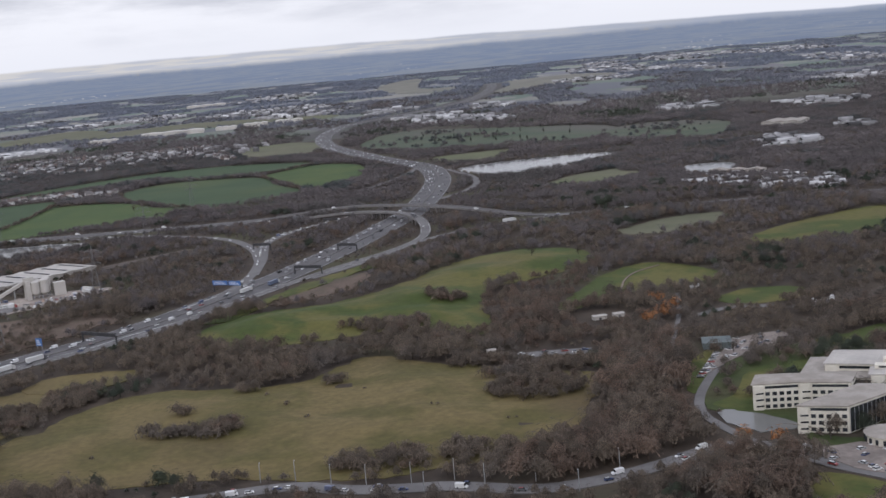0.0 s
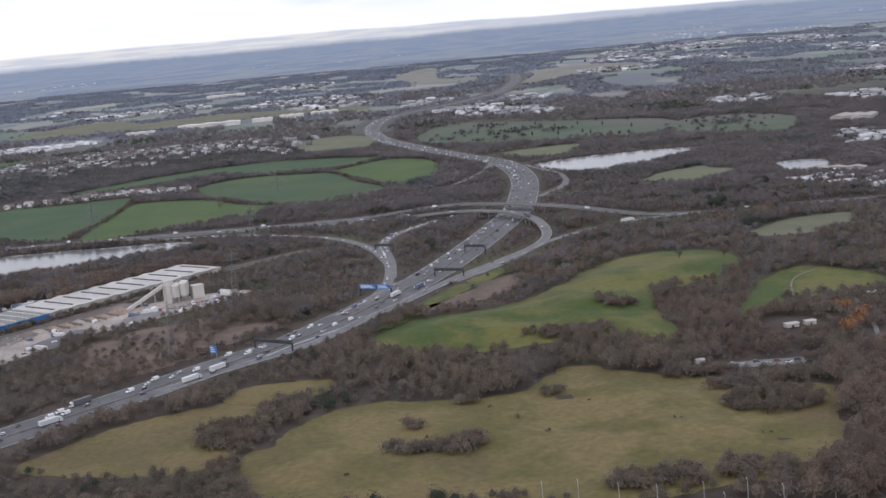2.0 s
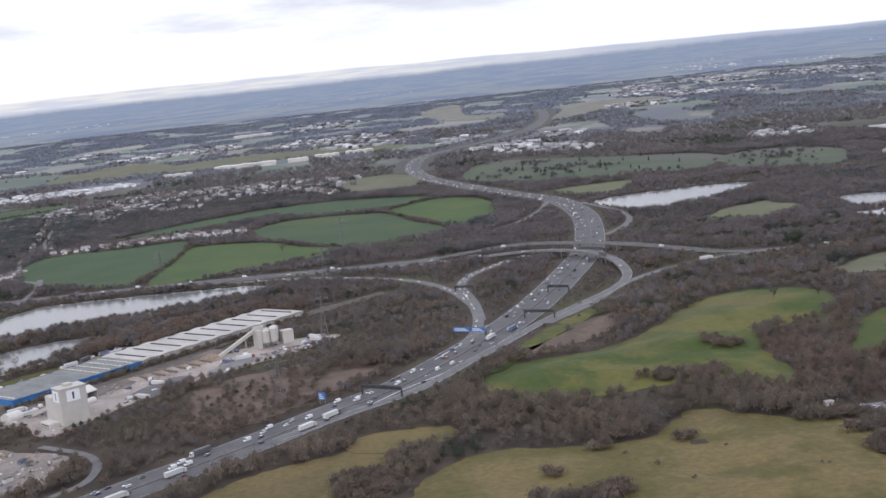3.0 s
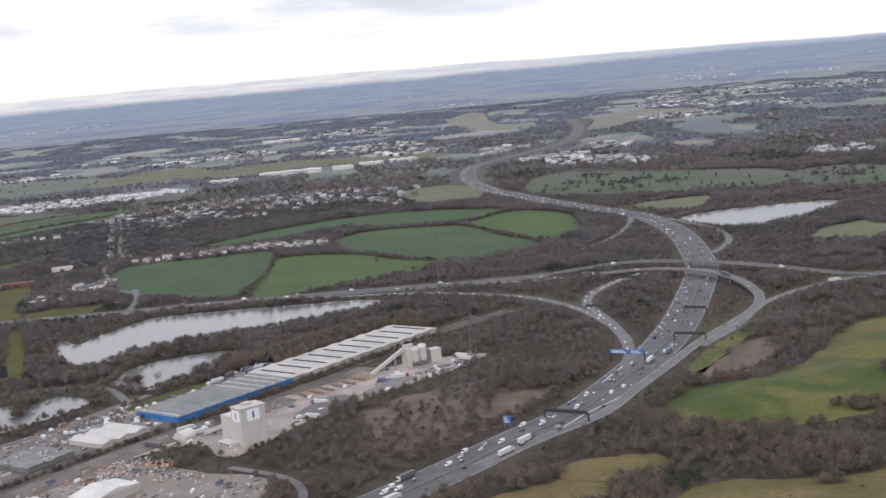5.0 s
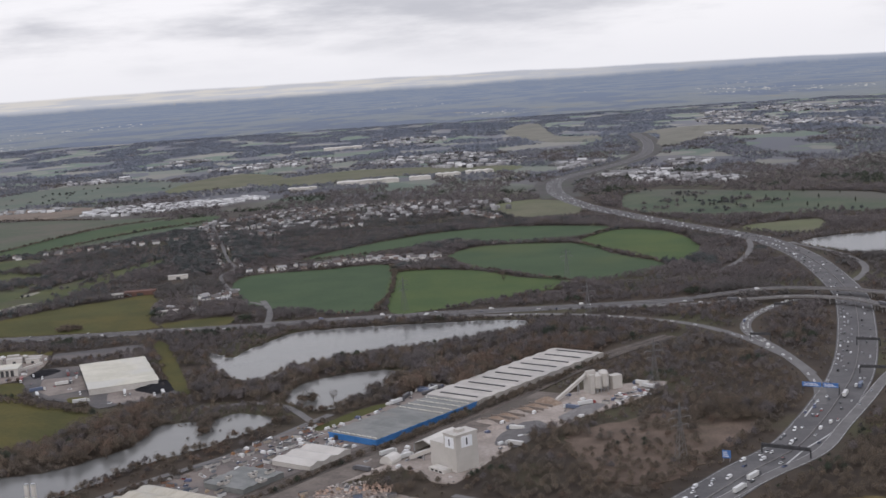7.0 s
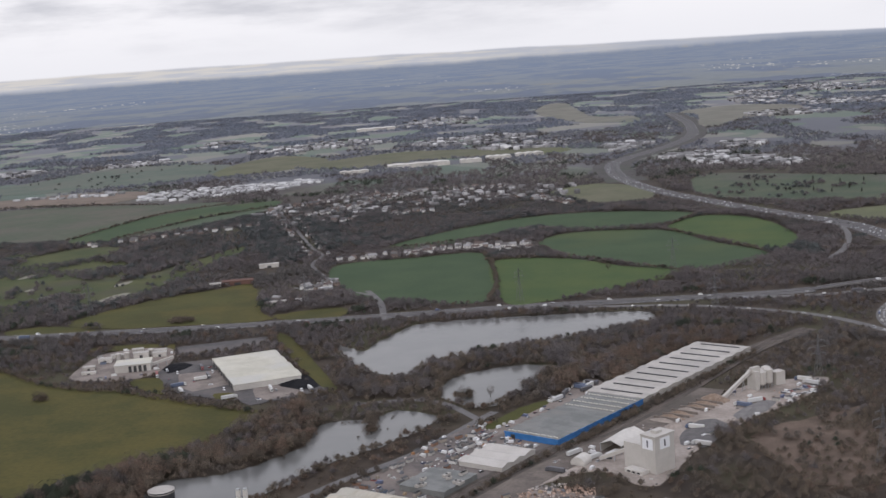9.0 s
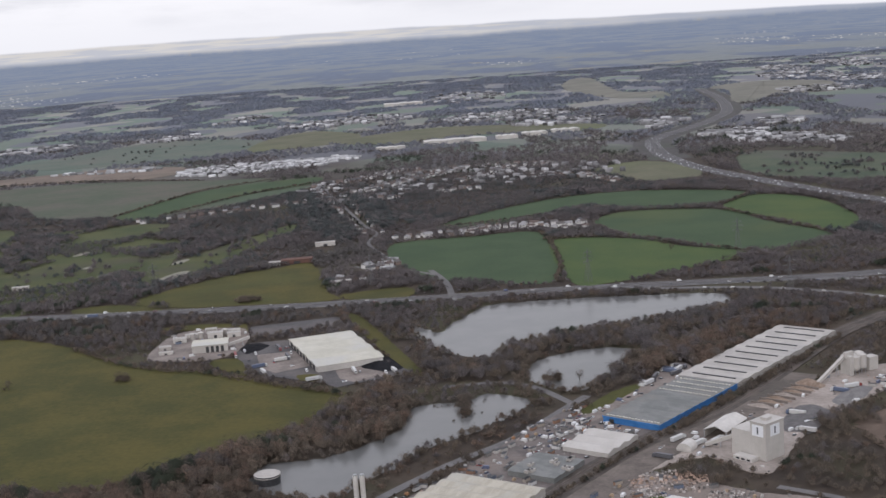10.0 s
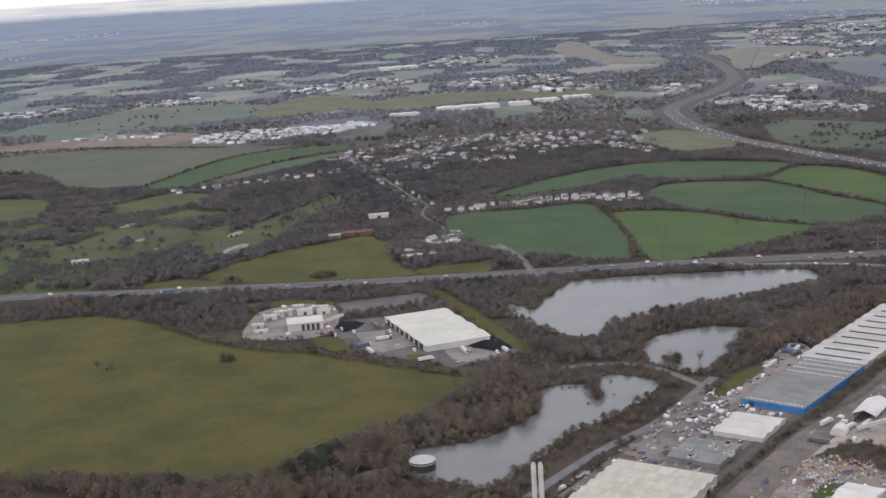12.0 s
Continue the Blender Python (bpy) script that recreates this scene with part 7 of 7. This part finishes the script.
def tree_soup(seed, shards, radius, tall, leaf, trunk=True, lobes=4, slim=0.3, cores=0):
    """One wild tree as loose triangles: tapered trunk and limbs, a crown of uneven lobes of twig sprays. With each corner the way its part of the crown faces."""
    r = np.random.default_rng(seed)
    tris, ways = [], []
    if trunk:
        for k in range(3):
            a, b = 2.1 * k, 2.1 * (k + 1)
            tris.append(((0.22 * math.cos(a), 0.22 * math.sin(a), 0), (0.22 * math.cos(b), 0.22 * math.sin(b), 0), (0, 0, tall * 0.75)))
            ways.append([(math.cos(a + 1), math.sin(a + 1), 0.3)] * 3)
    masses = [(np.array((0, 0, tall * 0.50)), np.array((radius * 0.70, radius * 0.70, tall * 0.50)))]
    for k in range(lobes - 1):
        a = 6.283 / max(lobes - 1, 1) * k + r.uniform(-0.5, 0.5)
        q = radius * r.uniform(0.42, 0.62)
        masses.append((np.array((q * math.cos(a), q * math.sin(a), tall * r.uniform(0.30, 0.46))), np.array((1, 1, 1.2)) * radius * r.uniform(0.40, 0.54)))
    for mid, span in masses[:cores]:
        # the inner mass of fine twigs of one lobe: a knobbly, see-through shell
        rows = []
        for h, q in ((-0.45, 0.58), (0.10, 0.60), (0.48, 0.34)):
            turn = r.uniform(0, 1)
            rows.append([np.array((q * math.cos(k + turn), q * math.sin(k + turn), h * 0.86)) * r.uniform(0.82, 1.12) for k in np.arange(6) * 1.0472])
        tip = np.array((0, 0, 0.66))
        made = [(a[k], a[(k + 1) % 6], b[k]) for a, b in zip(rows, rows[1:]) for k in range(6)] + [(a[(k + 1) % 6], b[(k + 1) % 6], b[k]) for a, b in zip(rows, rows[1:]) for k in range(6)] + [(rows[-1][k], rows[-1][(k + 1) % 6], tip) for k in range(6)]
        for t in made:
            tris.append([mid + p * span for p in t])
            ways.append([unit(p / np.linalg.norm(p) + (0, 0, 1.1)) for p in t])
    for n in range(shards):
        mid, span = masses[n % len(masses)]
        u = r.normal(size=3)
        u[2] = abs(u[2]) - 0.2
        u = unit(u)
        c = mid + u * span * r.uniform(0.5, 1.1)
        face = unit(u * 0.8 + (0, 0, 0.6) + r.normal(size=3) * 0.25)
        out = np.cross(face, r.normal(size=3))
        out = unit(unit(out) + (np.array((0, 0, 1.0)) - face * face[2]) * 2.2)
        w = np.cross(out, face)
        s = leaf * r.uniform(0.5, 1.4)
        tris.append((c - out * s * 0.8 - w * s * slim, c - out * s * 0.65 + w * s * slim, c + out * s * 1.1))
        ways.append([unit(u + (0, 0, 1.0))] * 3)
    return np.array([[tuple(p) for p in t] for t in tris], np.float32), np.array([[tuple(p) for p in t] for t in ways], np.float32)


def dress(ob, ways, tones):
    """Gives a crown its form and its own tone."""
    ob.data.attributes.new("lean", "FLOAT_VECTOR", "POINT").data.foreach_set("vector", np.asarray(ways, np.float32).ravel())
    ob.data.attributes.new("tone", "FLOAT", "POINT").data.foreach_set("value", np.asarray(tones, np.float32).ravel())


def plant(name, xs, ys, kinds, sizes, materials, which, label):
    """Join many wild trees of a few kinds into one mesh."""
    V, I, W, T = [], [], [], []
    for k, (kind, ways) in enumerate(kinds):
        pick = np.arange(len(xs)) % len(kinds) == k
        n = pick.sum()
        if not n:
            continue
        a = rng.random(n) * 6.283
        c, s = np.cos(a), np.sin(a)
        z = sizes[pick]
        p = np.broadcast_to(kind, (n, *kind.shape))
        q = np.empty_like(p)
        wide = (z * rng.uniform(0.9, 1.35, n))[:, None, None]
        q[..., 0] = (p[..., 0] * c[:, None, None] - p[..., 1] * s[:, None, None]) * wide + xs[pick][:, None, None]
        q[..., 1] = (p[..., 0] * s[:, None, None] + p[..., 1] * c[:, None, None]) * wide + ys[pick][:, None, None]
        q[..., 2] = p[..., 2] * z[:, None, None] + np.array([lift(u, v) for u, v in zip(xs[pick], ys[pick])])[:, None, None]
        V.append(q.reshape(-1, 3))
        I.append(np.repeat(which[pick], kind.shape[0]))
        f = np.empty((n, len(ways), 3, 3), np.float32)
        f[..., 0] = ways[..., 0] * c[:, None, None] - ways[..., 1] * s[:, None, None]
        f[..., 1] = ways[..., 0] * s[:, None, None] + ways[..., 1] * c[:, None, None]
        f[..., 2] = ways[..., 2]
        W.append(f.reshape(-1, 3))
        T.append(np.repeat(0.5 * rng.random(n) + 0.5 * wave(xs[pick], ys[pick], 38, 33), 3 * len(ways)))
    V = np.concatenate(V)
    F = np.arange(len(V)).reshape(-1, 3)
    ob = soup(name, V, F, materials, np.concatenate(I))
    dress(ob, np.concatenate(W), np.concatenate(T))
    return tagged(ob, label, "woodland", kind="stuff")


NEAR = [tree_soup(s, 112, 5.4, 10.4, 1.75, True, 4, 0.16, 1) for s in range(6)]
MIDDLE = [tree_soup(20 + s, 50, 5.6, 8.8, 2.0, True, 3, 0.19, 1) for s in range(5)]
DISTANT = [tree_soup(40 + s, 14, 5.8, 8.0, 3.8, True, 2, 0.36) for s in range(5)]
FAR = [tree_soup(50 + s, 8, 8.4, 4.8, 6.0, False, 2, 0.34) for s in range(5)]
WOOD_MATS = [TWIGS, TWIGS_RUST, GREENERY]


def seen(x, y, margin=60.0):
    """The stretch of valley that the flight overlooks."""
    return (x > -786 - (y - 54) * 0.43 - margin) & (x < y * 0.43 + margin)


# near thickets on every piece of wild ground
gx, gy = np.meshgrid(np.arange(GX, 1300, 8.2), np.arange(450, 2650, 8.2))
x = (gx + rng.uniform(-3.6, 3.6, gx.shape)).ravel()
y = (gy + rng.uniform(-3.6, 3.6, gx.shape)).ravel()
ok = seen(x, y)
x, y = x[ok], y[ok]
i, j = ((x - GX) / CELL).astype(int), ((y - GY) / CELL).astype(int)
ok = (i >= 0) & (j >= 0) & (i < open_land.shape[1]) & (j < open_land.shape[0])
x, y, i, j = x[ok], y[ok], i[ok], j[ok]
dense = 0.6 * wave(x, y, 55, 1) + 0.4 * wave(x, y, 17, 2)
for outline in (WOOD_A, WOOD_B, WOOD_C, WOOD_D, WOOD_F, LAKE_BELT, RUSTY_BELT, VILLAGE_DARK, VILLAGE_GARDENS):
    dense = np.where(inside(curve(outline, 6, True), x, y), 0.55 + 0.3 * dense, dense)
for cx, cy, rx, ry in ((165, 820, 34, 44), (205, 790, 36, 30)):
    dense = np.where(((x - cx) / rx) ** 2 + ((y - cy) / ry) ** 2 < 1, 0.5 + 0.3 * dense, dense)
open_wood = inside(curve(WOOD_C, 6, True), x, y)
dense = np.where(open_wood, 0.9 * wave(x, y, 26, 8) + 0.06, dense)
heath = inside(curve(HEATH, 6, True), x, y)
golf = inside(curve(GOLF, 6, True), x, y)
bare = inside(curve([(-153, 969), (-110, 1040), (-68, 1081), (-56, 1064), (-94, 993), (-143, 950)], 6, True), x, y) | inside(curve([(-192, 915), (-146, 1010), (-92, 1098), (-66, 1108), (-132, 1000), (-172, 915)], 6, True), x, y)
heath = heath | bare
ok = open_land[j, i] & (dense > np.where(heath, 0.44, np.where(golf, 0.41, np.where(open_wood, 0.27, 0.16)))) & (rng.random(len(x)) < np.where(dense < 0.26, 0.75, 0.94))
x, y, dense = x[ok], y[ok], dense[ok]
size = 0.45 + 0.85 * wave(x, y, 90, 3) * rng.uniform(0.6, 1.2, len(x)) + 0.3 * (dense - 0.36)
size = np.where(dense < 0.26, 0.28 + 0.9 * np.clip(dense - 0.16, 0, 1) * rng.uniform(0.7, 1.4, len(x)), size)
tall_wood = np.zeros(len(x), bool)
for outline in (WOOD_A, WOOD_B, WOOD_C, WOOD_D, WOOD_F, LAKE_BELT, RUSTY_BELT, VILLAGE_DARK, VILLAGE_GARDENS):
    tall_wood |= inside(curve(outline, 6, True), x, y)
size = np.where(tall_wood, 0.95 + 0.75 * wave(x, y, 28, 3) * rng.uniform(0.7, 1.2, len(x)), size)
open_wood = inside(curve(WOOD_C, 6, True), x, y)
size = np.where(open_wood, 0.45 + 0.8 * wave(x, y, 24, 9) * rng.uniform(0.6, 1.2, len(x)), size)
bank = inside(curve(WOOD_E, 6, True), x, y)
size = np.where(bank, 0.55 * rng.uniform(0.4, 1.5, len(x)), size)
low = ~low_land[((y - GY) / CELL).astype(int), ((x - GX) / CELL).astype(int)]
size = np.where(low, size * 0.5, size)
which = np.where(rng.random(len(x)) < 0.06 * wave(x, y, 70, 4) ** 2 * 3, 1, 0)
warm = inside(curve(WOOD_A, 6, True), x, y) | inside(curve(WOOD_B, 6, True), x, y) | inside(curve(WOOD_C, 6, True), x, y)
warm_d = inside(curve(WOOD_D, 6, True), x, y) | inside(curve(WOOD_F, 6, True), x, y) | inside(curve(WOOD_E, 6, True), x, y)
which = np.where((warm & (rng.random(len(x)) < 0.55)) | (warm_d & (rng.random(len(x)) < 0.4)), 1, which)
which = np.where((wave(x, y, 40, 5) > 0.80) & (rng.random(len(x)) < 0.6), 2, which)
village = (x > -1120) & (x < -380) & (y > 2050)
which = np.where(warm & (which == 2), 0, which)
which = np.where(village & (rng.random(len(x)) < 0.3), 2, which)
dark_gardens = inside(curve(VILLAGE_DARK, 6, True), x, y) | inside(curve(VILLAGE_GARDENS, 6, True), x, y)
which = np.where(dark_gardens & (rng.random(len(x)) < 0.6), 2, which)
which = np.where(inside(curve(RUSTY_BELT, 6, True), x, y) & (rng.random(len(x)) < 0.5), 1, which)
which = np.where((x < -1000) & (y > 1500) & (rng.random(len(x)) < 0.2), 2, which)
which = np.where((which == 0) & (rng.random(len(x)) < np.clip((y - 850) / 650, 0, 1)), 3, which)
which = np.where((which == 1) & (y > 1600), 0, which)
for a in range(-2400, 1400, 600):
    for b in range(400, 2700, 600):
        pick = (x >= a) & (x < a + 600) & (y >= b) & (y < b + 600)
        if pick.sum() > 20:
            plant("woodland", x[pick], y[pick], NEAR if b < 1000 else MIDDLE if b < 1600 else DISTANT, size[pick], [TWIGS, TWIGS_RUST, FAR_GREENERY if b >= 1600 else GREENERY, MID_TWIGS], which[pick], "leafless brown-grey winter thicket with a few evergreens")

# thickets standing on the open grass, and hedges between the fields
CLUMPS = [(36, 660, 26, 20), (30, 694, 22, 9), (-134, 627, 14, 9), (-160, 629, 14, 6), (6, 724, 20, 8), (-43, 558, 24, 12), (2, 563, 20, 10), (-128, 705, 5, 3), (-79, 710, 6, 4), (-159, 664, 6, 3), (61, 702, 16, 8), (-13, 913, 14, 12),
          (-56, 845, 30, 10), (-235, 722, 16, 24), (-262, 682, 18, 22), (-1141, 1177, 3, 3), (-1030, 1184, 5, 3), (-976, 1526, 16, 10), (-700, 1041, 6, 4), (-698, 1021, 5, 4), (-624, 1107, 8, 7), (-725, 1044, 4, 3), (-708, 1005, 2, 2), (-698, 1012, 3, 2), (-687, 1022, 4, 2), (-699, 1062, 6, 4), (-682, 1055, 4, 4), (-717, 1049, 4, 3),
          (-100, 668, 3, 2), (-116, 690, 2, 1), (-60, 690, 3, 2), (-150, 648, 3, 2), (-20, 640, 3, 2), (-88, 640, 2, 1), (20, 610, 3, 2), (-190, 600, 3, 2)]
HEDGES = [[(-606, 1915), (-597, 1830), (-590, 1660), (-600, 1535)], [(-320, 2050), (-275, 1930), (-212, 1764)], [(-780, 2010), (-612, 2072), (-521, 2150), (-460, 2092), (-325, 2075), (-240, 2190)],
          [(-605, 1846), (-490, 1832), (-420, 1745), (-347, 1660)], [(-525, 1952), (-489, 1838)], [(-1120, 1318), (-1028, 1230), (-958, 1198), (-867, 1135), (-795, 1090)], [(-1410, 2385), (-1322, 2735), (-1190, 2890)],
          [(-1310, 2365), (-1200, 2620), (-1080, 2765)], [(212, 1413), (265, 1388), (325, 1352)], [(-2000, 3130), (-1700, 3110), (-1365, 2965)],
          [(-551, 944), (-512, 994), (-475, 1042), (-400, 1139), (-352, 1200)], [(-549, 941), (-470, 1042), (-396, 1138)], [(-558, 934), (-592, 889), (-627, 842), (-652, 806)]]
hx, hy, hs, hw = [], [], [], []
for cx, cy, rx, ry in CLUMPS:
    n = int(rx * ry / 5) + 5 if rx > 4 else 2
    a, q = rng.random(n) * 6.283, np.sqrt(rng.random(n))
    hx.append(cx + rx * q * np.cos(a))
    hy.append(cy + ry * q * np.sin(a))
    hs.append(rng.uniform(0.5, 1.0, n) if rx > 4 else rng.uniform(0.16, 0.32, n))
    hw.append((rng.random(n) < 0.12) * 1)
for outline, low, high in ((LAKE_A, 0.45, 0.95), (LAKE_B, 0.6, 1.1), (LAKE_C, 0.35, 0.85), (LAKE_D, 0.4, 0.8), (LAKE_F, 0.6, 1.2)):
    shore = curve(outline, 5.5, True)
    n = len(shore)
    away = shore - shore.mean(0)
    away /= np.linalg.norm(away, axis=1)[:, None]
    ok = rng.random(n) < 0.85
    at = (shore + away * rng.uniform(1.0, 6.0, n)[:, None])[ok]
    hx.append(at[:, 0])
    hy.append(at[:, 1])
    hs.append(rng.uniform(low, high, len(at)) * (0.6 + 0.6 * wave(at[:, 0], at[:, 1], 40, 17)))
    hw.append((rng.random(len(at)) < 0.15) * 1)
for k, pts in enumerate(HEDGES):
    line = curve(pts, 3.2)
    n = len(line)
    hx.append(line[:, 0] + rng.normal(0, 1.6, n))
    hy.append(line[:, 1] + rng.normal(0, 1.6, n))
    hs.append(rng.uniform(0.35, 0.85, n) if k != 8 else rng.uniform(0.8, 1.1, n))
    hw.append(np.full(n, 2) if k == 8 else (rng.random(n) < 0.1) * 2)
for outline in (PARK_A, PARK_C, PARK_E, LINKS_A, LINKS_B, LINKS_E, FAR_GREEN):
    n = 130 if outline is PARK_A else 36
    spots = curve(outline, 60, True)
    pick = rng.integers(0, len(spots), n)
    middle = spots.mean(0)
    q = rng.random(n)[:, None]
    at = spots[pick] * (1 - q) + middle * q
    if outline is PARK_A:
        groups = at[: n // 9][rng.integers(0, n // 9, n)]
        at = groups + np.c_[rng.normal(0, 26, n), rng.normal(0, 7, n)]
    hx.append(at[:, 0])
    hy.append(at[:, 1] + rng.normal(0, 12, n))
    hs.append(rng.uniform(0.7, 1.3, n))
    hw.append(np.where(rng.random(n) < 0.5, 3, 4))
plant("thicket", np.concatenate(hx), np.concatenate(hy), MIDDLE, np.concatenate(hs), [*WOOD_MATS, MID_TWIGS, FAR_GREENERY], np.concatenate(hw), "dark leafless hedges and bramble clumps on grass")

# far woods and hedges, standing in patches
gx, gy = np.meshgrid(np.arange(-4600, 4000, 20.5), np.arange(2650, 8500, 20.5))
x = (gx + rng.uniform(-8, 8, gx.shape)).ravel()
y = (gy + rng.uniform(-8, 8, gx.shape)).ravel()
ok = seen(x, y)
x, y = x[ok], y[ok]
free = np.ones(len(x), bool)
for outline in TAKEN:
    if outline[:, 1].max() > 2500 and len(outline) > 8:
        free &= ~inside(outline, x, y)
for line, half in LINES:
    for px, py in line[::2]:
        if py > 2500:
            free &= (x - px) ** 2 + (y - py) ** 2 > (half + 8) ** 2
            if half > 15:
                free &= (x - px) ** 2 + (y - py + 55) ** 2 > 45 ** 2
dense = 0.72 * wave(x, y * 0.6, 170, 11) + 0.28 * wave(x, y * 0.5, 60, 12)
beside = np.zeros(len(x))
for px, py in M25_LINE[M25_LINE[:, 1] > 2700][::6]:
    beside[np.hypot(x - px, y - py) < 85] = 0.12
ok = free & (dense > np.where(y < 3600, 0.35, np.where(y < 4600, 0.40, 0.455)) - beside)
x, y = x[ok], y[ok]
size = rng.uniform(0.7, 1.4, len(x))
which = (wave(x, y, 80, 13) > 0.74).astype(int)
# bands northwards, each with more haze painted into its twig colour
for a, b, tone in ((2600, 3400, MID_TWIGS), (3400, 4800, FAR_TWIGS), (4800, 9000, HAZED_TWIGS)):
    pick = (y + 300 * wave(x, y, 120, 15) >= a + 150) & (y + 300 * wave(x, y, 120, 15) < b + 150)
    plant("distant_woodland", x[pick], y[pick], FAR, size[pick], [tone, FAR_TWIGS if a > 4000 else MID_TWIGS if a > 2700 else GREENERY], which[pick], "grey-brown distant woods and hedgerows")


# ---- single trees ----
def make_tree(label, crown_mat, tall, wide, seed, slim=False):
    """A standing tree: tapered trunk, rising limbs, a crown of many small sprays with gaps."""
    r = np.random.default_rng(seed)
    ob = thing("tree", turned(0, 0, -60), label, "tree", "single trees")
    bm = bmesh.new()
    drum(bm, 0, 0, 0, tall * 0.5, 0.34, 0.16, n=7)
    trunk = part("trunk", bm, BARK, ob)
    for k in range(3):
        a = 2.1 * k + r.uniform(-0.3, 0.3)
        bm = bmesh.new()
        z = tall * r.uniform(0.28, 0.46)
        beam(bm, (0, 0, z), (math.cos(a) * wide * 0.6, math.sin(a) * wide * 0.6, tall * r.uniform(0.65, 0.88)), 0.14)
        part("limb", bm, BARK, trunk)
    V = []
    for _ in range(150):
        u = r.normal(size=3)
        u /= np.linalg.norm(u)
        c = u * r.uniform(0.3, 1.0) ** 0.5 * (wide, wide, tall * 0.4) * (1 + 0.25 * math.sin(5 * u[0] + seed)) + (0, 0, tall * 0.6)
        if slim:
            c[:2] *= 1.1 - 0.9 * (c[2] / tall)
        face = u + (0, 0, 0.6) + r.normal(size=3) * 0.35
        face /= np.linalg.norm(face)
        out = np.cross(face, r.normal(size=3))
        out /= np.linalg.norm(out)
        w = np.cross(out, face)
        s = 0.95 * r.uniform(0.6, 1.3)
        V += [c - out * s * 0.8 - w * s * 0.35, c - out * s * 0.5 + w * s * 0.4, c + out * s]
    V = np.array(V)
    crown = soup("crown", V, np.arange(len(V)).reshape(-1, 3), crown_mat, None, ob)
    lean = V - (0, 0, tall * 0.45)
    lean = lean / np.linalg.norm(lean, axis=1)[:, None] + (0, 0, 0.5)
    dress(crown, lean / np.linalg.norm(lean, axis=1)[:, None], np.full(len(V), 0.5))
    return ob


WILLOW = make_tree("round orange-twigged willow on rough ground", ORANGE_CROWN, 8.5, 4.4, 1)
BARE = make_tree("tall leafless tree on rough ground", TWIGS, 11, 4.4, 2)
PINE = make_tree("dark evergreen tree beside houses", GREENERY, 12, 3.4, 3, True)
for x, y, a in ((121, 545, 0), (135, 540, 70), (134, 845, 20), (128, 852, 130), (116, 790, 10), (122, 797, 80), (127, 806, 150), (133, 815, 200), (139, 824, 260), (120, 784, 310), (131, 800, 40)):
    copy_thing(WILLOW, turned(x, y, 0, a))
tree_rng = random.Random(8)
for x, y in ((158, 540), (160, 676), (174, 690), (200, 700), (166, 705), (151, 700), (140, 700), (-702, 1043), (-696, 1040), (-699, 1021), (-626, 1108), (-620, 1104), (-601, 1103),
             (-1150, 1180), (-1136, 1175), (-1034, 1186), (-1026, 1182), (100, 1060), (60, 1050), (-440, 1700), (-830, 1120), (-812, 1062), (-770, 1010), (-752, 1000), (-760, 960), (-905, 930), (-870, 955), (-1000, 870)):
    copy_thing(BARE, turned(x, y, lift(x, y), tree_rng.uniform(0, 360)))
for k in range(46):
    t = tree_rng.random()
    x, y = (-1040 + 180 * tree_rng.random(), 2080 + 420 * t) if k < 26 else (-60 + 320 * tree_rng.random(), 2290 + 300 * t)
    copy_thing(PINE, turned(x, y, 0, tree_rng.uniform(0, 360)))


# the patterns that were copied are not themselves part of the place
for pattern in (*CARS, *FAR_KINDS, *QUEUE, FAR_VAN, BLUE_CAR, BLUE_VAN, VAN, LORRY, CONTAINER, STACK, PYLON, *HOUSES, *FAR_HOUSES, WILLOW, BARE, PINE):
    for ob in (*pattern.children_recursive, pattern):
        bpy.data.objects.remove(ob)

# ---- the plan above is shrunk to 0.566 to suit the camera's speed and clip range ----
for ob in list(scene.objects):
    if ob.parent is None and ob.type in ("MESH", "EMPTY"):
        ob.matrix_basis = Matrix.Scale(0.566, 4) @ ob.matrix_basis
